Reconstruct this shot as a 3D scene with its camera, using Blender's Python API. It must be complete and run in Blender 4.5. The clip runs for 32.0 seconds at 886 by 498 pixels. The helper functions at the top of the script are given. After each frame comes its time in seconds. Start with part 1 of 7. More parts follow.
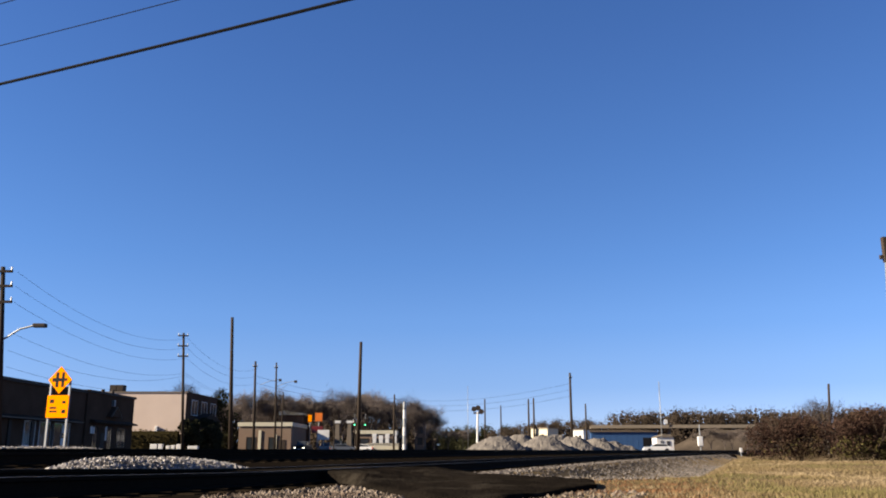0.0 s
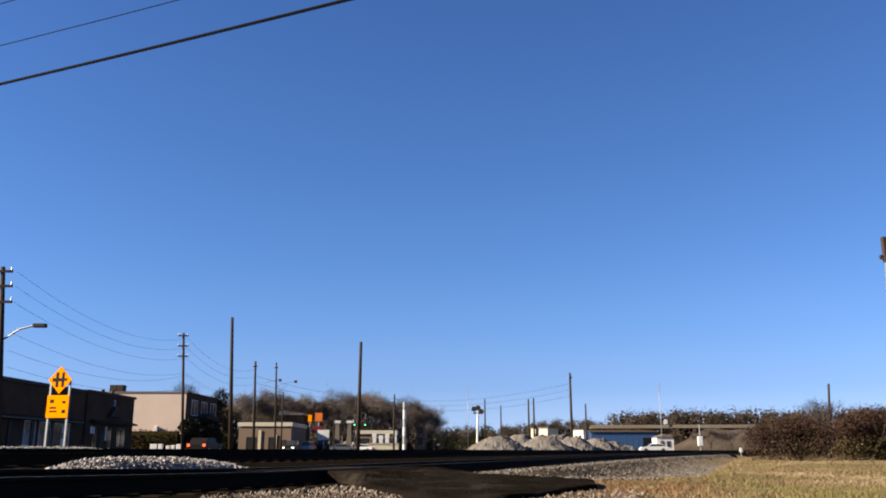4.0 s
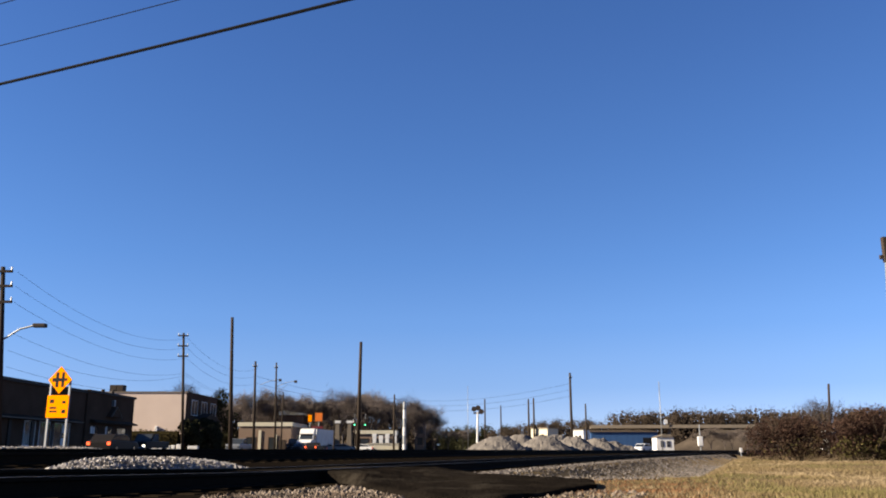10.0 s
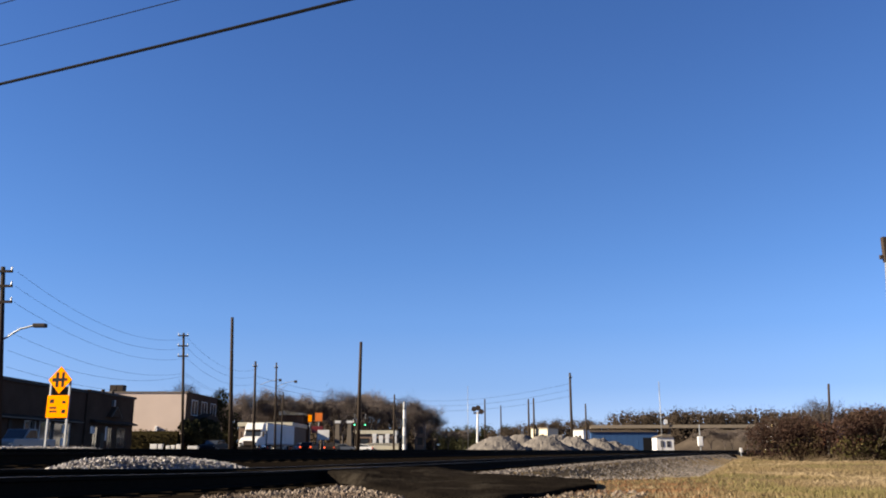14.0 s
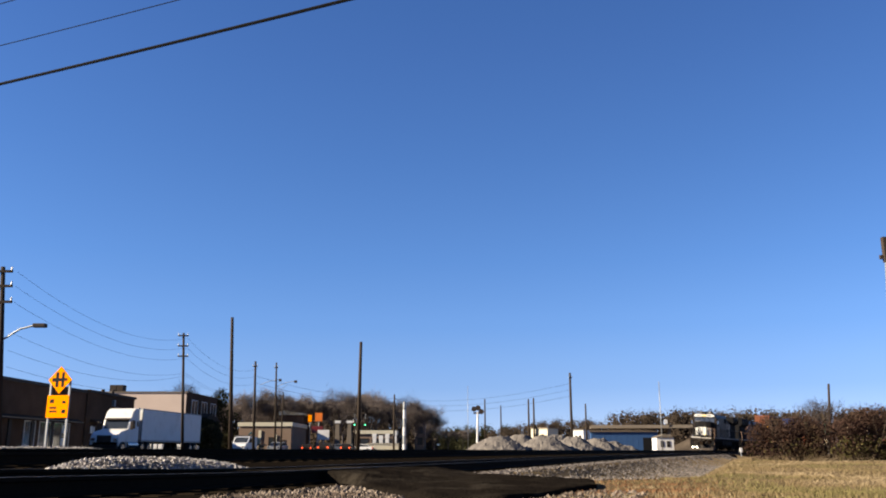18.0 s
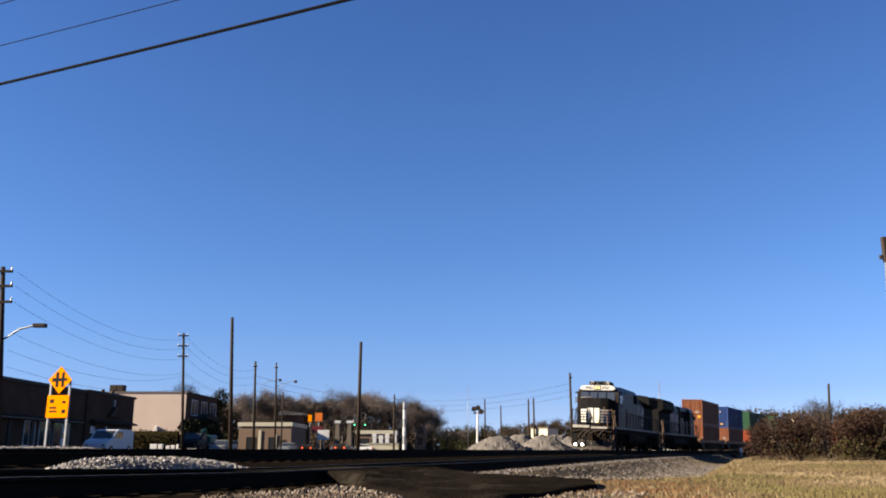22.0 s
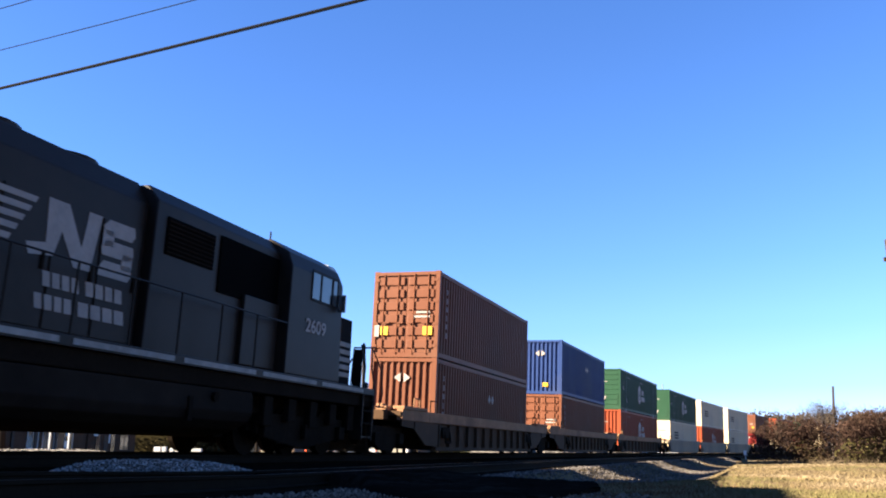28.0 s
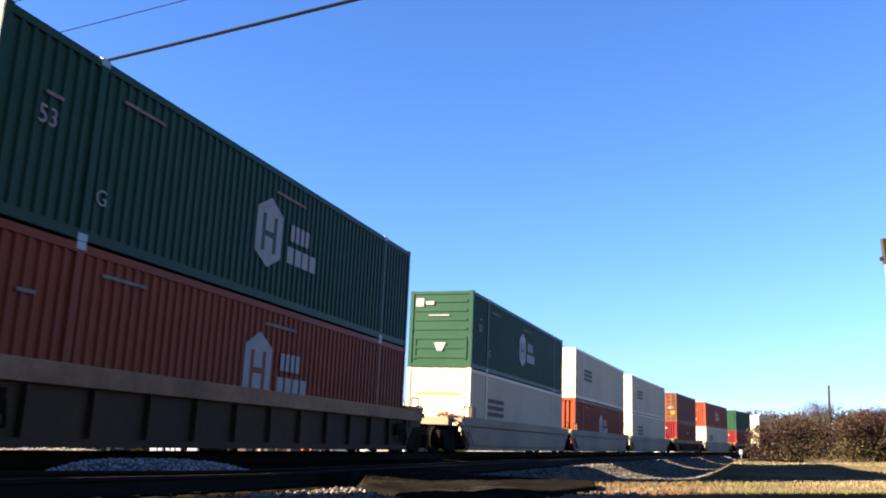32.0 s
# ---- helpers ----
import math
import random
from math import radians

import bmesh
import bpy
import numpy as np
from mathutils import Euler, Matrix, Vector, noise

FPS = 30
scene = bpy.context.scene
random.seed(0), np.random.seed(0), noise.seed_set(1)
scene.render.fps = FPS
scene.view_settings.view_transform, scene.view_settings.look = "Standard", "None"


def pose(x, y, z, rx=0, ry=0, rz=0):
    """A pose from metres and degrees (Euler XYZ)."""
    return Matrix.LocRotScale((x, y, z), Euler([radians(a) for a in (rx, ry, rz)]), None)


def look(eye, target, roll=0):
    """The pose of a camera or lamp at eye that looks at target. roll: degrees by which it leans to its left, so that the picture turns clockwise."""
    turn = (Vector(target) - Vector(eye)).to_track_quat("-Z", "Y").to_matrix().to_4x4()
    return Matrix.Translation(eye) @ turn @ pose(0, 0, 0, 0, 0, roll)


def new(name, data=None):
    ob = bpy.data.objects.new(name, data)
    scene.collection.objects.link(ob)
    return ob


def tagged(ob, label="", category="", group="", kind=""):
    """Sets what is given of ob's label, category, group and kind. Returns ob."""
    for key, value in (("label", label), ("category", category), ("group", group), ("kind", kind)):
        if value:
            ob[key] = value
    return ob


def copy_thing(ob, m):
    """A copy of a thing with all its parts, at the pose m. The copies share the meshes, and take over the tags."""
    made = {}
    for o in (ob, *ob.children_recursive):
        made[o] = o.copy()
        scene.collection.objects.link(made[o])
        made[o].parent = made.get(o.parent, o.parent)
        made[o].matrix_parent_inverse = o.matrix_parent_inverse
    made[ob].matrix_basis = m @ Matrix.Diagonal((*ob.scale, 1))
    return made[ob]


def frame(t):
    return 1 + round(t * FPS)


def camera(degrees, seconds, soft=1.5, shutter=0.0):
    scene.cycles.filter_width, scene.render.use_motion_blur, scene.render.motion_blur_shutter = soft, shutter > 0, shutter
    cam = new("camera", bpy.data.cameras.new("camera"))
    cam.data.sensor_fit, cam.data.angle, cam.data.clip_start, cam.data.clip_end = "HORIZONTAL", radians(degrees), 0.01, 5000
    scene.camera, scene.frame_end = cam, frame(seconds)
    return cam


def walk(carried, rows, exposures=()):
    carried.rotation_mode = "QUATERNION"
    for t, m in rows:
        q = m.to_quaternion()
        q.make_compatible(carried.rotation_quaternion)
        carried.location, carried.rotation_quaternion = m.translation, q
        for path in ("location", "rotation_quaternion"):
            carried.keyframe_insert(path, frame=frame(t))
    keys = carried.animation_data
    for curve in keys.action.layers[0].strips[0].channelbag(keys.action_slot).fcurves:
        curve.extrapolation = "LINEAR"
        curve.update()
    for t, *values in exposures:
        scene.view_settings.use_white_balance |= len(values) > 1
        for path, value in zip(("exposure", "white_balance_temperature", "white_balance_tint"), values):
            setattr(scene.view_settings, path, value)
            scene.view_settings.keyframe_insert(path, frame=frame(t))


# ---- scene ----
cam = camera(54.9, 32.0, soft=1.9, shutter=0.1)
EYE = (0.0, 0.0, 0.6)
BASE = 1.78
# the passing train shakes the ground a little: tilt and turn in degrees
SHAKE = ((0.0, 0, 0), (25.5, 0, 0), (26.5, 0.06, 0.02), (27.5, 0.115, 0.057), (28.0, 0.17, 0.23), (28.5, 0.115, 0.057), (29.0, 0.06, 0.0), (29.5, 0.115, 0.115),
         (30.0, 0.115, 0.17), (30.5, 0.115, 0.0), (31.0, 0.115, 0.27), (31.5, 0.115, 0.0), (32.0, 0.115, 0.0))
walk(cam, [(t, pose(*EYE, 103.3 + up, 0, turn)) for t, up, turn in SHAKE],
     exposures=[(0.0, BASE), (22.5, BASE + 0.02), (24.0, BASE + 0.14), (25.0, BASE + 0.38), (26.0, BASE + 0.72), (27.5, BASE + 0.99), (32.0, BASE + 1.04)])

# ---- light: a low winter sun from behind on the far side of the road ----
SUN_AZ, SUN_EL = math.atan2(-0.972, -0.235), radians(24.7)
world = bpy.data.worlds.new("sky")
world.use_nodes = True
scene.world = world
wn = world.node_tree
sky = wn.nodes.new("ShaderNodeTexSky")
sky.sky_type = "NISHITA"
sky.sun_disc = False
sky.sun_elevation, sky.sun_rotation = SUN_EL, SUN_AZ
sky.altitude, sky.air_density, sky.dust_density, sky.ozone_density = 200, 0.6, 0.0, 4.0
wn.nodes["Background"].inputs[1].default_value = 0.0735
deep = wn.nodes.new("ShaderNodeHueSaturation")
# the clear winter air keeps the horizon deep: look up the sky a little higher
way = wn.nodes.new("ShaderNodeTexCoord")
raise_view = wn.nodes.new("ShaderNodeVectorMath")
raise_view.operation = "ADD"
raise_view.inputs[1].default_value = (0.0, 0.0, 0.12)
wn.links.new(way.outputs["Generated"], raise_view.inputs[0])
wn.links.new(raise_view.outputs[0], sky.inputs["Vector"])
wn.links.new(sky.outputs[0], deep.inputs["Color"])
# thin haze: the colour grows paler towards the horizon and purer overhead
height = wn.nodes.new("ShaderNodeSeparateXYZ")
wn.links.new(way.outputs["Generated"], height.inputs[0])
haze = wn.nodes.new("ShaderNodeValToRGB")
haze.color_ramp.elements[0].position, haze.color_ramp.elements[1].position = 0.02, 0.5
haze.color_ramp.elements[0].color, haze.color_ramp.elements[1].color = (0.56, 0.56, 0.56, 1), (0.89, 0.89, 0.89, 1)
for _z, _v in ((0.07, 0.73), (0.137, 0.818), (0.215, 0.858), (0.33, 0.877)):
    haze.color_ramp.elements.new(_z).color = (_v, _v, _v, 1)
wn.links.new(height.outputs["Z"], haze.inputs["Fac"])
purity = wn.nodes.new("ShaderNodeMath")
purity.operation, purity.inputs[1].default_value = "MULTIPLY", 1.25
wn.links.new(haze.outputs["Color"], purity.inputs[0])
wn.links.new(purity.outputs[0], deep.inputs["Saturation"])
depth = wn.nodes.new("ShaderNodeValToRGB")
depth.color_ramp.elements[0].position, depth.color_ramp.elements[1].position = 0.03, 1.0
depth.color_ramp.elements[0].color, depth.color_ramp.elements[1].color = (0.77, 0.77, 0.77, 1), (0.68, 0.68, 0.68, 1)
for _z, _v in ((0.07, 0.82), (0.10, 0.89), (0.15, 0.97), (0.22, 1.0), (0.5, 1.0), (0.78, 0.78)):
    depth.color_ramp.elements.new(_z).color = (_v, _v, _v, 1)
wn.links.new(height.outputs["Z"], depth.inputs["Fac"])
wn.links.new(depth.outputs["Color"], deep.inputs["Value"])
tint = wn.nodes.new("ShaderNodeMapRange")
tint.inputs[1].default_value, tint.inputs[2].default_value = 0.1, 0.45
tint.inputs[3].default_value, tint.inputs[4].default_value = 0.4985, 0.506
wn.links.new(height.outputs["Z"], tint.inputs[0])
wn.links.new(tint.outputs[0], deep.inputs["Hue"])
wn.links.new(deep.outputs[0], wn.nodes["Background"].inputs[0])
sun = new("sun", bpy.data.lights.new("sun", "SUN"))
sun.data.energy, sun.data.angle, sun.data.color = 5.0, radians(0.53), (1.0, 0.86, 0.66)
SUN_DIR = Vector((math.sin(SUN_AZ) * math.cos(SUN_EL), math.cos(SUN_AZ) * math.cos(SUN_EL), math.sin(SUN_EL)))
sun.matrix_world = look(SUN_DIR * 300, (0, 0, 0))


# ---- materials ----
def mat(name, colour, rough=0.7, metal=0.0, vary=0.25, scale=3.0, fine=40.0, bump=0.15, dirt=None, dirt_amount=0.35, spec=0.3, emit=0.0, pieces=0.0):
    m = bpy.data.materials.new(name)
    m.use_nodes = True
    nt = m.node_tree
    b = nt.nodes["Principled BSDF"]
    b.inputs["Roughness"].default_value = rough
    b.inputs["Metallic"].default_value = metal
    b.inputs["Specular IOR Level"].default_value = spec
    co = nt.nodes.new("ShaderNodeTexCoord")
    n1, n2 = nt.nodes.new("ShaderNodeTexNoise"), nt.nodes.new("ShaderNodeTexNoise")
    n1.inputs["Scale"].default_value, n2.inputs["Scale"].default_value = scale * 0.3, fine * 0.3
    n1.inputs["Detail"].default_value = n2.inputs["Detail"].default_value = 5
    for n in (n1, n2):
        nt.links.new(co.outputs["Object"], n.inputs["Vector"])
    base = tuple(colour) + (1,)
    dark = tuple(c * (1 - vary) for c in colour) + (1,)
    light = tuple(min(1, c * (1 + vary * 0.8)) for c in colour) + (1,)
    r = nt.nodes.new("ShaderNodeValToRGB")
    r.color_ramp.elements[0].position, r.color_ramp.elements[1].position = 0.3, 0.7
    r.color_ramp.elements[0].color, r.color_ramp.elements[1].color = dark, light
    mix = nt.nodes.new("ShaderNodeMath")
    mix.operation = "MULTIPLY_ADD"
    mix.inputs[1].default_value = 0.45
    half = nt.nodes.new("ShaderNodeMath")
    half.operation = "MULTIPLY"
    half.inputs[1].default_value = 0.55
    nt.links.new(n1.outputs["Fac"], half.inputs[0])
    nt.links.new(n2.outputs["Fac"], mix.inputs[0])
    nt.links.new(half.outputs[0], mix.inputs[2])
    nt.links.new(mix.outputs[0], r.inputs["Fac"])
    out = r.outputs["Color"]
    if dirt:
        n3 = nt.nodes.new("ShaderNodeTexNoise")
        n3.inputs["Scale"].default_value, n3.inputs["Detail"].default_value = scale * 0.22, 8
        n3.inputs["Roughness"].default_value = 0.7
        nt.links.new(co.outputs["Object"], n3.inputs["Vector"])
        r3 = nt.nodes.new("ShaderNodeValToRGB")
        r3.color_ramp.elements[0].position, r3.color_ramp.elements[1].position = 0.5, 0.72
        r3.color_ramp.elements[1].color = (dirt_amount * 2,) * 3 + (1,)
        nt.links.new(n3.outputs["Fac"], r3.inputs["Fac"])
        mx = nt.nodes.new("ShaderNodeMixRGB")
        mx.inputs[2].default_value = tuple(dirt) + (1,)
        nt.links.new(r3.outputs["Color"], mx.inputs[0])
        nt.links.new(out, mx.inputs[1])
        out = mx.outputs[0]
    if pieces:
        g = nt.nodes.new("ShaderNodeNewGeometry")
        pm = nt.nodes.new("ShaderNodeMapRange")
        pm.inputs[3].default_value, pm.inputs[4].default_value = 1 - pieces, 1 + pieces
        nt.links.new(g.outputs["Random Per Island"], pm.inputs[0])
        mx = nt.nodes.new("ShaderNodeMixRGB")
        mx.blend_type = "MULTIPLY"
        mx.inputs[0].default_value = 1
        nt.links.new(out, mx.inputs[1])
        nt.links.new(pm.outputs[0], mx.inputs[2])
        out = mx.outputs[0]
    nt.links.new(out, b.inputs["Base Color"])
    if bump:
        bp = nt.nodes.new("ShaderNodeBump")
        bp.inputs["Strength"].default_value, bp.inputs["Distance"].default_value = bump, 0.02
        nt.links.new(n2.outputs["Fac"], bp.inputs["Height"])
        nt.links.new(bp.outputs["Normal"], b.inputs["Normal"])
    if emit:
        b.inputs["Emission Color"].default_value = base
        b.inputs["Emission Strength"].default_value = emit
    return m


M = dict(
    grass=mat("dry_grass", (0.150, 0.112, 0.060), 0.9, vary=0.3, scale=0.7, fine=12, bump=0.5, dirt=(0.085, 0.078, 0.036), pieces=0.12, spec=0.0),
    grass_pale=mat("bleached_grass", (0.20, 0.155, 0.095), 0.9, vary=0.25, scale=1.1, fine=18, bump=0.4, pieces=0.2, spec=0.0),
    grass_green=mat("greening_grass", (0.118, 0.102, 0.045), 0.9, vary=0.3, scale=1.1, fine=18, bump=0.4, pieces=0.2, spec=0.0),
    soil=mat("ground_soil", (0.125, 0.093, 0.054), 0.95, vary=0.35, scale=0.8, fine=25, bump=0.4, dirt=(0.08, 0.05, 0.028), spec=0.0),
    ballast_dirty=mat("ballast_dirty", (0.120, 0.098, 0.080), 0.9, vary=0.4, scale=4, fine=60, bump=0.4, dirt=(0.06, 0.035, 0.022), pieces=0.75, spec=0.0),
    ballast=mat("ballast_grey", (0.104, 0.092, 0.084), 0.9, vary=0.35, scale=1.2, fine=60, bump=0.4, dirt=(0.05, 0.038, 0.030), pieces=0.6, spec=0.0),
    ballast_white=mat("fresh_ballast", (0.27, 0.25, 0.235), 0.9, vary=0.3, scale=4, fine=60, bump=0.4, pieces=0.5, spec=0.0),
    bed=mat("near_black_track_bed", (0.0085, 0.0066, 0.005), 0.95, vary=0.4, scale=3, fine=50, bump=0.5, spec=0.0),
    asphalt=mat("asphalt", (0.0098, 0.0080, 0.0065), 0.95, vary=0.55, scale=4, fine=120, bump=1.0, dirt=(0.034, 0.029, 0.023), dirt_amount=0.45, spec=0.0),
    road=mat("road_asphalt", (0.033, 0.033, 0.033), 0.9, vary=0.2, scale=1, fine=30, spec=0.05),
    rail=mat("rail_steel_rusty", (0.015, 0.011, 0.0075), 0.8, 0.0, vary=0.3, scale=4, fine=60, spec=0.02),
    railtop=mat("rail_head_polished", (0.07, 0.065, 0.06), 0.5, 0.6, vary=0.1),
    tie=mat("creosoted_timber", (0.016, 0.012, 0.008), 0.9, vary=0.4, scale=6, fine=60, bump=0.4, spec=0.0),
    brick=mat("dark_brick", (0.072, 0.045, 0.031), 0.9, vary=0.3, scale=2, fine=30, spec=0.0),
    beige=mat("beige_brick", (0.46, 0.365, 0.30), 0.9, vary=0.08, scale=1, fine=30),
    tan=mat("tan_render", (0.165, 0.118, 0.088), 0.9, vary=0.15, scale=1, spec=0.1),
    darkroof=mat("dark_roofing", (0.036, 0.026, 0.02), 0.8, spec=0.05),
    trimdark=mat("dark_trim", (0.036, 0.027, 0.021), 0.6, spec=0.1),
    white=mat("white_paint", (0.51, 0.5032, 0.4896), 0.5, vary=0.06, dirt=(0.248, 0.231, 0.209), dirt_amount=0.25),
    cream=mat("cream_paint", (0.432, 0.396, 0.3), 0.6, vary=0.08),
    glass=mat("window_glass", (0.024, 0.028, 0.032), 0.08, vary=0.1, bump=0.0, spec=0.7),
    cabglass=mat("cab_glass", (0.030, 0.034, 0.040), 0.06, vary=0.1, bump=0.0, spec=1.0),
    signy=mat("orange_yellow_sign", (0.86, 0.24, 0.0), 0.7, vary=0.04, bump=0.0, spec=0.0),
    black=mat("black_paint", (0.010, 0.010, 0.010), 0.5, vary=0.2, spec=0.05),
    pole=mat("weathered_pole", (0.034, 0.026, 0.02), 0.9, vary=0.3, scale=2, fine=40, bump=0.3, spec=0.05),
    steel=mat("galvanised_steel", (0.231, 0.237, 0.242), 0.5, 0.6, vary=0.12),
    wire=mat("cable_black", (0.006, 0.006, 0.007), 0.8, vary=0.1, bump=0, spec=0.05),
    gravel=mat("gravel_pile", (0.118, 0.106, 0.096), 0.95, vary=0.4, scale=6, fine=40, bump=0.8, pieces=0.0, spec=0.0),
    bluewall=mat("blue_metal_wall", (0.021, 0.05775, 0.1402), 0.6, vary=0.1),
    concrete=mat("concrete", (0.135, 0.112, 0.088), 0.9, vary=0.15, scale=0.6, fine=10, dirt=(0.10, 0.085, 0.066), spec=0.05),
    bank=mat("bank_soil", (0.058, 0.046, 0.036), 0.95, vary=0.4, scale=0.5, fine=6, dirt=(0.036, 0.03, 0.022), spec=0.0),
    bark=mat("bark_grey", (0.088, 0.072, 0.061), 0.95, vary=0.3, scale=4),
    twig=mat("bare_twigs", (0.088, 0.072, 0.064), 0.95, vary=0.25, scale=0.4, fine=4, bump=0, pieces=0.3, spec=0.0),
    pine=mat("evergreen", (0.024, 0.024, 0.013), 0.9, vary=0.4, scale=0.5, fine=5, bump=0, pieces=0.4, spec=0.0),
    woods=mat("winter_woods", (0.044, 0.034, 0.026), 0.95, vary=0.35, scale=0.3, fine=4, bump=0, pieces=0.3, spec=0.0),
    bush=mat("russet_leaves", (0.040, 0.024, 0.018), 0.8, vary=0.45, scale=1.2, fine=9, bump=0, dirt=(0.07, 0.056, 0.022), dirt_amount=0.35, pieces=0.5, spec=0.0),
    clay=mat("red_brown_litter", (0.150, 0.078, 0.040), 0.95, vary=0.4, scale=2, fine=20, bump=0, pieces=0.25, spec=0.0),
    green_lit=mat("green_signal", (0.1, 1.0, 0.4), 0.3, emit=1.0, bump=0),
    under=mat("yellow_green_leaves", (0.060, 0.052, 0.020), 0.8, vary=0.4, scale=1.2, fine=9, bump=0, pieces=0.5, spec=0.0),
    hedge=mat("clipped_hedge", (0.036, 0.029, 0.013), 0.9, vary=0.4, scale=1, fine=9, pieces=0.4, spec=0.0),
    # near-black for raised grille panels: the shade inside a recess as colour
    recess_shade=mat("recess_shade_black", (0.0012, 0.0012, 0.0013), 0.9, vary=0.2, spec=0.03),
    locoblack=mat("loco_black", (0.0150, 0.0106, 0.0080), 0.45, vary=0.4, scale=1.2, fine=12, bump=0.03, dirt=(0.026, 0.018, 0.013), dirt_amount=0.4, spec=0.11),
    # darker copy of loco_black for front parts: weaker sunlight put into the colour
    nosedark=mat("loco_black_less_lit", (0.0092, 0.0088, 0.0092), 0.8, vary=0.35, scale=1.5, fine=12, bump=0.03, dirt=(0.014, 0.012, 0.0105), dirt_amount=0.35, spec=0.03),
    tankgrey=mat("fuel_tank_grey", (0.020, 0.0145, 0.011), 0.8, vary=0.35, scale=1.0, fine=8, bump=0.05, dirt=(0.011, 0.008, 0.006), dirt_amount=0.4, spec=0.02),
    grime=mat("running_gear_grime", (0.0135, 0.0092, 0.0062), 0.85, vary=0.4, scale=4, fine=30, spec=0.02),
    sillwhite=mat("grimy_white_stripe", (0.27, 0.25, 0.225), 0.7, vary=0.3, scale=3, fine=20, dirt=(0.08, 0.065, 0.055), dirt_amount=0.4, spec=0.05),
    locowhite=mat("loco_white", (0.45, 0.438, 0.408), 0.5, vary=0.1, dirt=(0.220, 0.204, 0.182), dirt_amount=0.2),
    plow=mat("plow_grey", (0.052, 0.043, 0.036), 0.6, vary=0.4, scale=5, dirt=(0.024, 0.018, 0.014), dirt_amount=0.45, spec=0.1),
    railtan=mat("handrail_tan", (0.135, 0.088, 0.062), 0.6, vary=0.2, spec=0.1),
    lamp=mat("lit_lamp", (0.900, 0.830, 0.700), 0.3, emit=5.0, bump=0),
    lampy=mat("lit_headlight", (0.800, 0.560, 0.200), 0.3, emit=0.5, bump=0),
    carlamp=mat("lit_car_lamp", (0.800, 0.740, 0.560), 0.3, emit=1.6, bump=0),
    lampr=mat("red_light", (0.80, 0.10, 0.03), 0.3, emit=0.6, bump=0),
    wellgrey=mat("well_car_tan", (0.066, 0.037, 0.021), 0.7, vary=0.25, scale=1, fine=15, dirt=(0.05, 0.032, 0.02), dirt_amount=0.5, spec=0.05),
    # paler copy of the well-car tan: light on the chords put into its colour
    chord=mat("chord_lit_worn_tan", (0.27, 0.142, 0.076), 0.7, vary=0.3, scale=2, fine=15, dirt=(0.10, 0.06, 0.038), dirt_amount=0.45, spec=0.05),
    wellwhite=mat("well_car_cream", (0.235, 0.180, 0.120), 0.7, vary=0.12, scale=1, fine=15, dirt=(0.143, 0.121, 0.099), dirt_amount=0.35, spec=0.07),
    c_brown=mat("container_red_brown", (0.127, 0.046, 0.0235), 0.5, vary=0.18, scale=1, fine=10, bump=0.05, dirt=(0.10, 0.05, 0.031), dirt_amount=0.4, spec=0.1),
    c_orange=mat("container_orange", (0.200, 0.042, 0.018), 0.5, vary=0.14, scale=1, fine=10, bump=0.05, dirt=(0.165, 0.05, 0.028), dirt_amount=0.25, spec=0.08),
    c_blue=mat("container_blue", (0.014, 0.032, 0.108), 0.5, vary=0.12, scale=1, fine=10, bump=0.05, dirt=(0.039, 0.044, 0.077), spec=0.13),
    c_green=mat("container_green", (0.015, 0.047, 0.0245), 0.5, vary=0.14, scale=1, fine=10, bump=0.05, dirt=(0.026, 0.05, 0.031), spec=0.1),
    c_white=mat("container_white", (0.48, 0.395, 0.27), 0.5, vary=0.05, scale=1, fine=10, bump=0.05, dirt=(0.286, 0.259, 0.231), dirt_amount=0.25, spec=0.13),
    c_red=mat("container_red", (0.138, 0.01275, 0.01125), 0.5, vary=0.12, scale=1, fine=10, bump=0.05, spec=0.13),
    decal=mat("decal_white", (0.25, 0.215, 0.19), 0.6, vary=0.2, scale=8, bump=0),
    faded=mat("faded_decal", (0.19, 0.15, 0.13), 0.7, vary=0.4, scale=8, bump=0, spec=0.03),
    decaly=mat("decal_yellow", (0.4778, 0.2535, 0.01125), 0.6, vary=0.1, bump=0),
    carwhite=mat("car_white", (0.45, 0.45, 0.45), 0.3, vary=0.03, bump=0, spec=0.5),
    carsilver=mat("car_silver", (0.198, 0.204, 0.209), 0.3, 0.5, vary=0.03, bump=0, spec=0.5),
    cardark=mat("car_dark", (0.013, 0.0115, 0.011), 0.35, vary=0.05, bump=0, spec=0.06),
    carteal=mat("truck_teal", (0.011, 0.066, 0.050), 0.4, vary=0.1, bump=0),
    carred=mat("car_red", (0.110, 0.011, 0.011), 0.3, vary=0.05, bump=0, spec=0.5),
    tyre=mat("tyre_rubber", (0.016, 0.016, 0.016), 0.9, vary=0.2),
    chrome=mat("bright_metal", (0.330, 0.330, 0.330), 0.2, 0.9, vary=0.05, bump=0),
    signo=mat("orange_sign_panel", (0.5063, 0.1237, 0.01125), 0.5, vary=0.05, bump=0),
)


# ---- mesh helpers ----
def part(name, bm, material, parent=None, label="", smooth=False):
    me = bpy.data.meshes.new(name)
    bm.to_mesh(me)
    bm.free()
    me.materials.append(material)
    if smooth:
        for p in me.polygons:
            p.use_smooth = True
    ob = new(name, me)
    if parent:
        ob.parent = parent
    if label:
        ob["label"] = label
    return ob


def again(name, ob, m, parent):
    o = new(name, ob.data)
    o.parent = parent
    o.matrix_basis = m
    return o


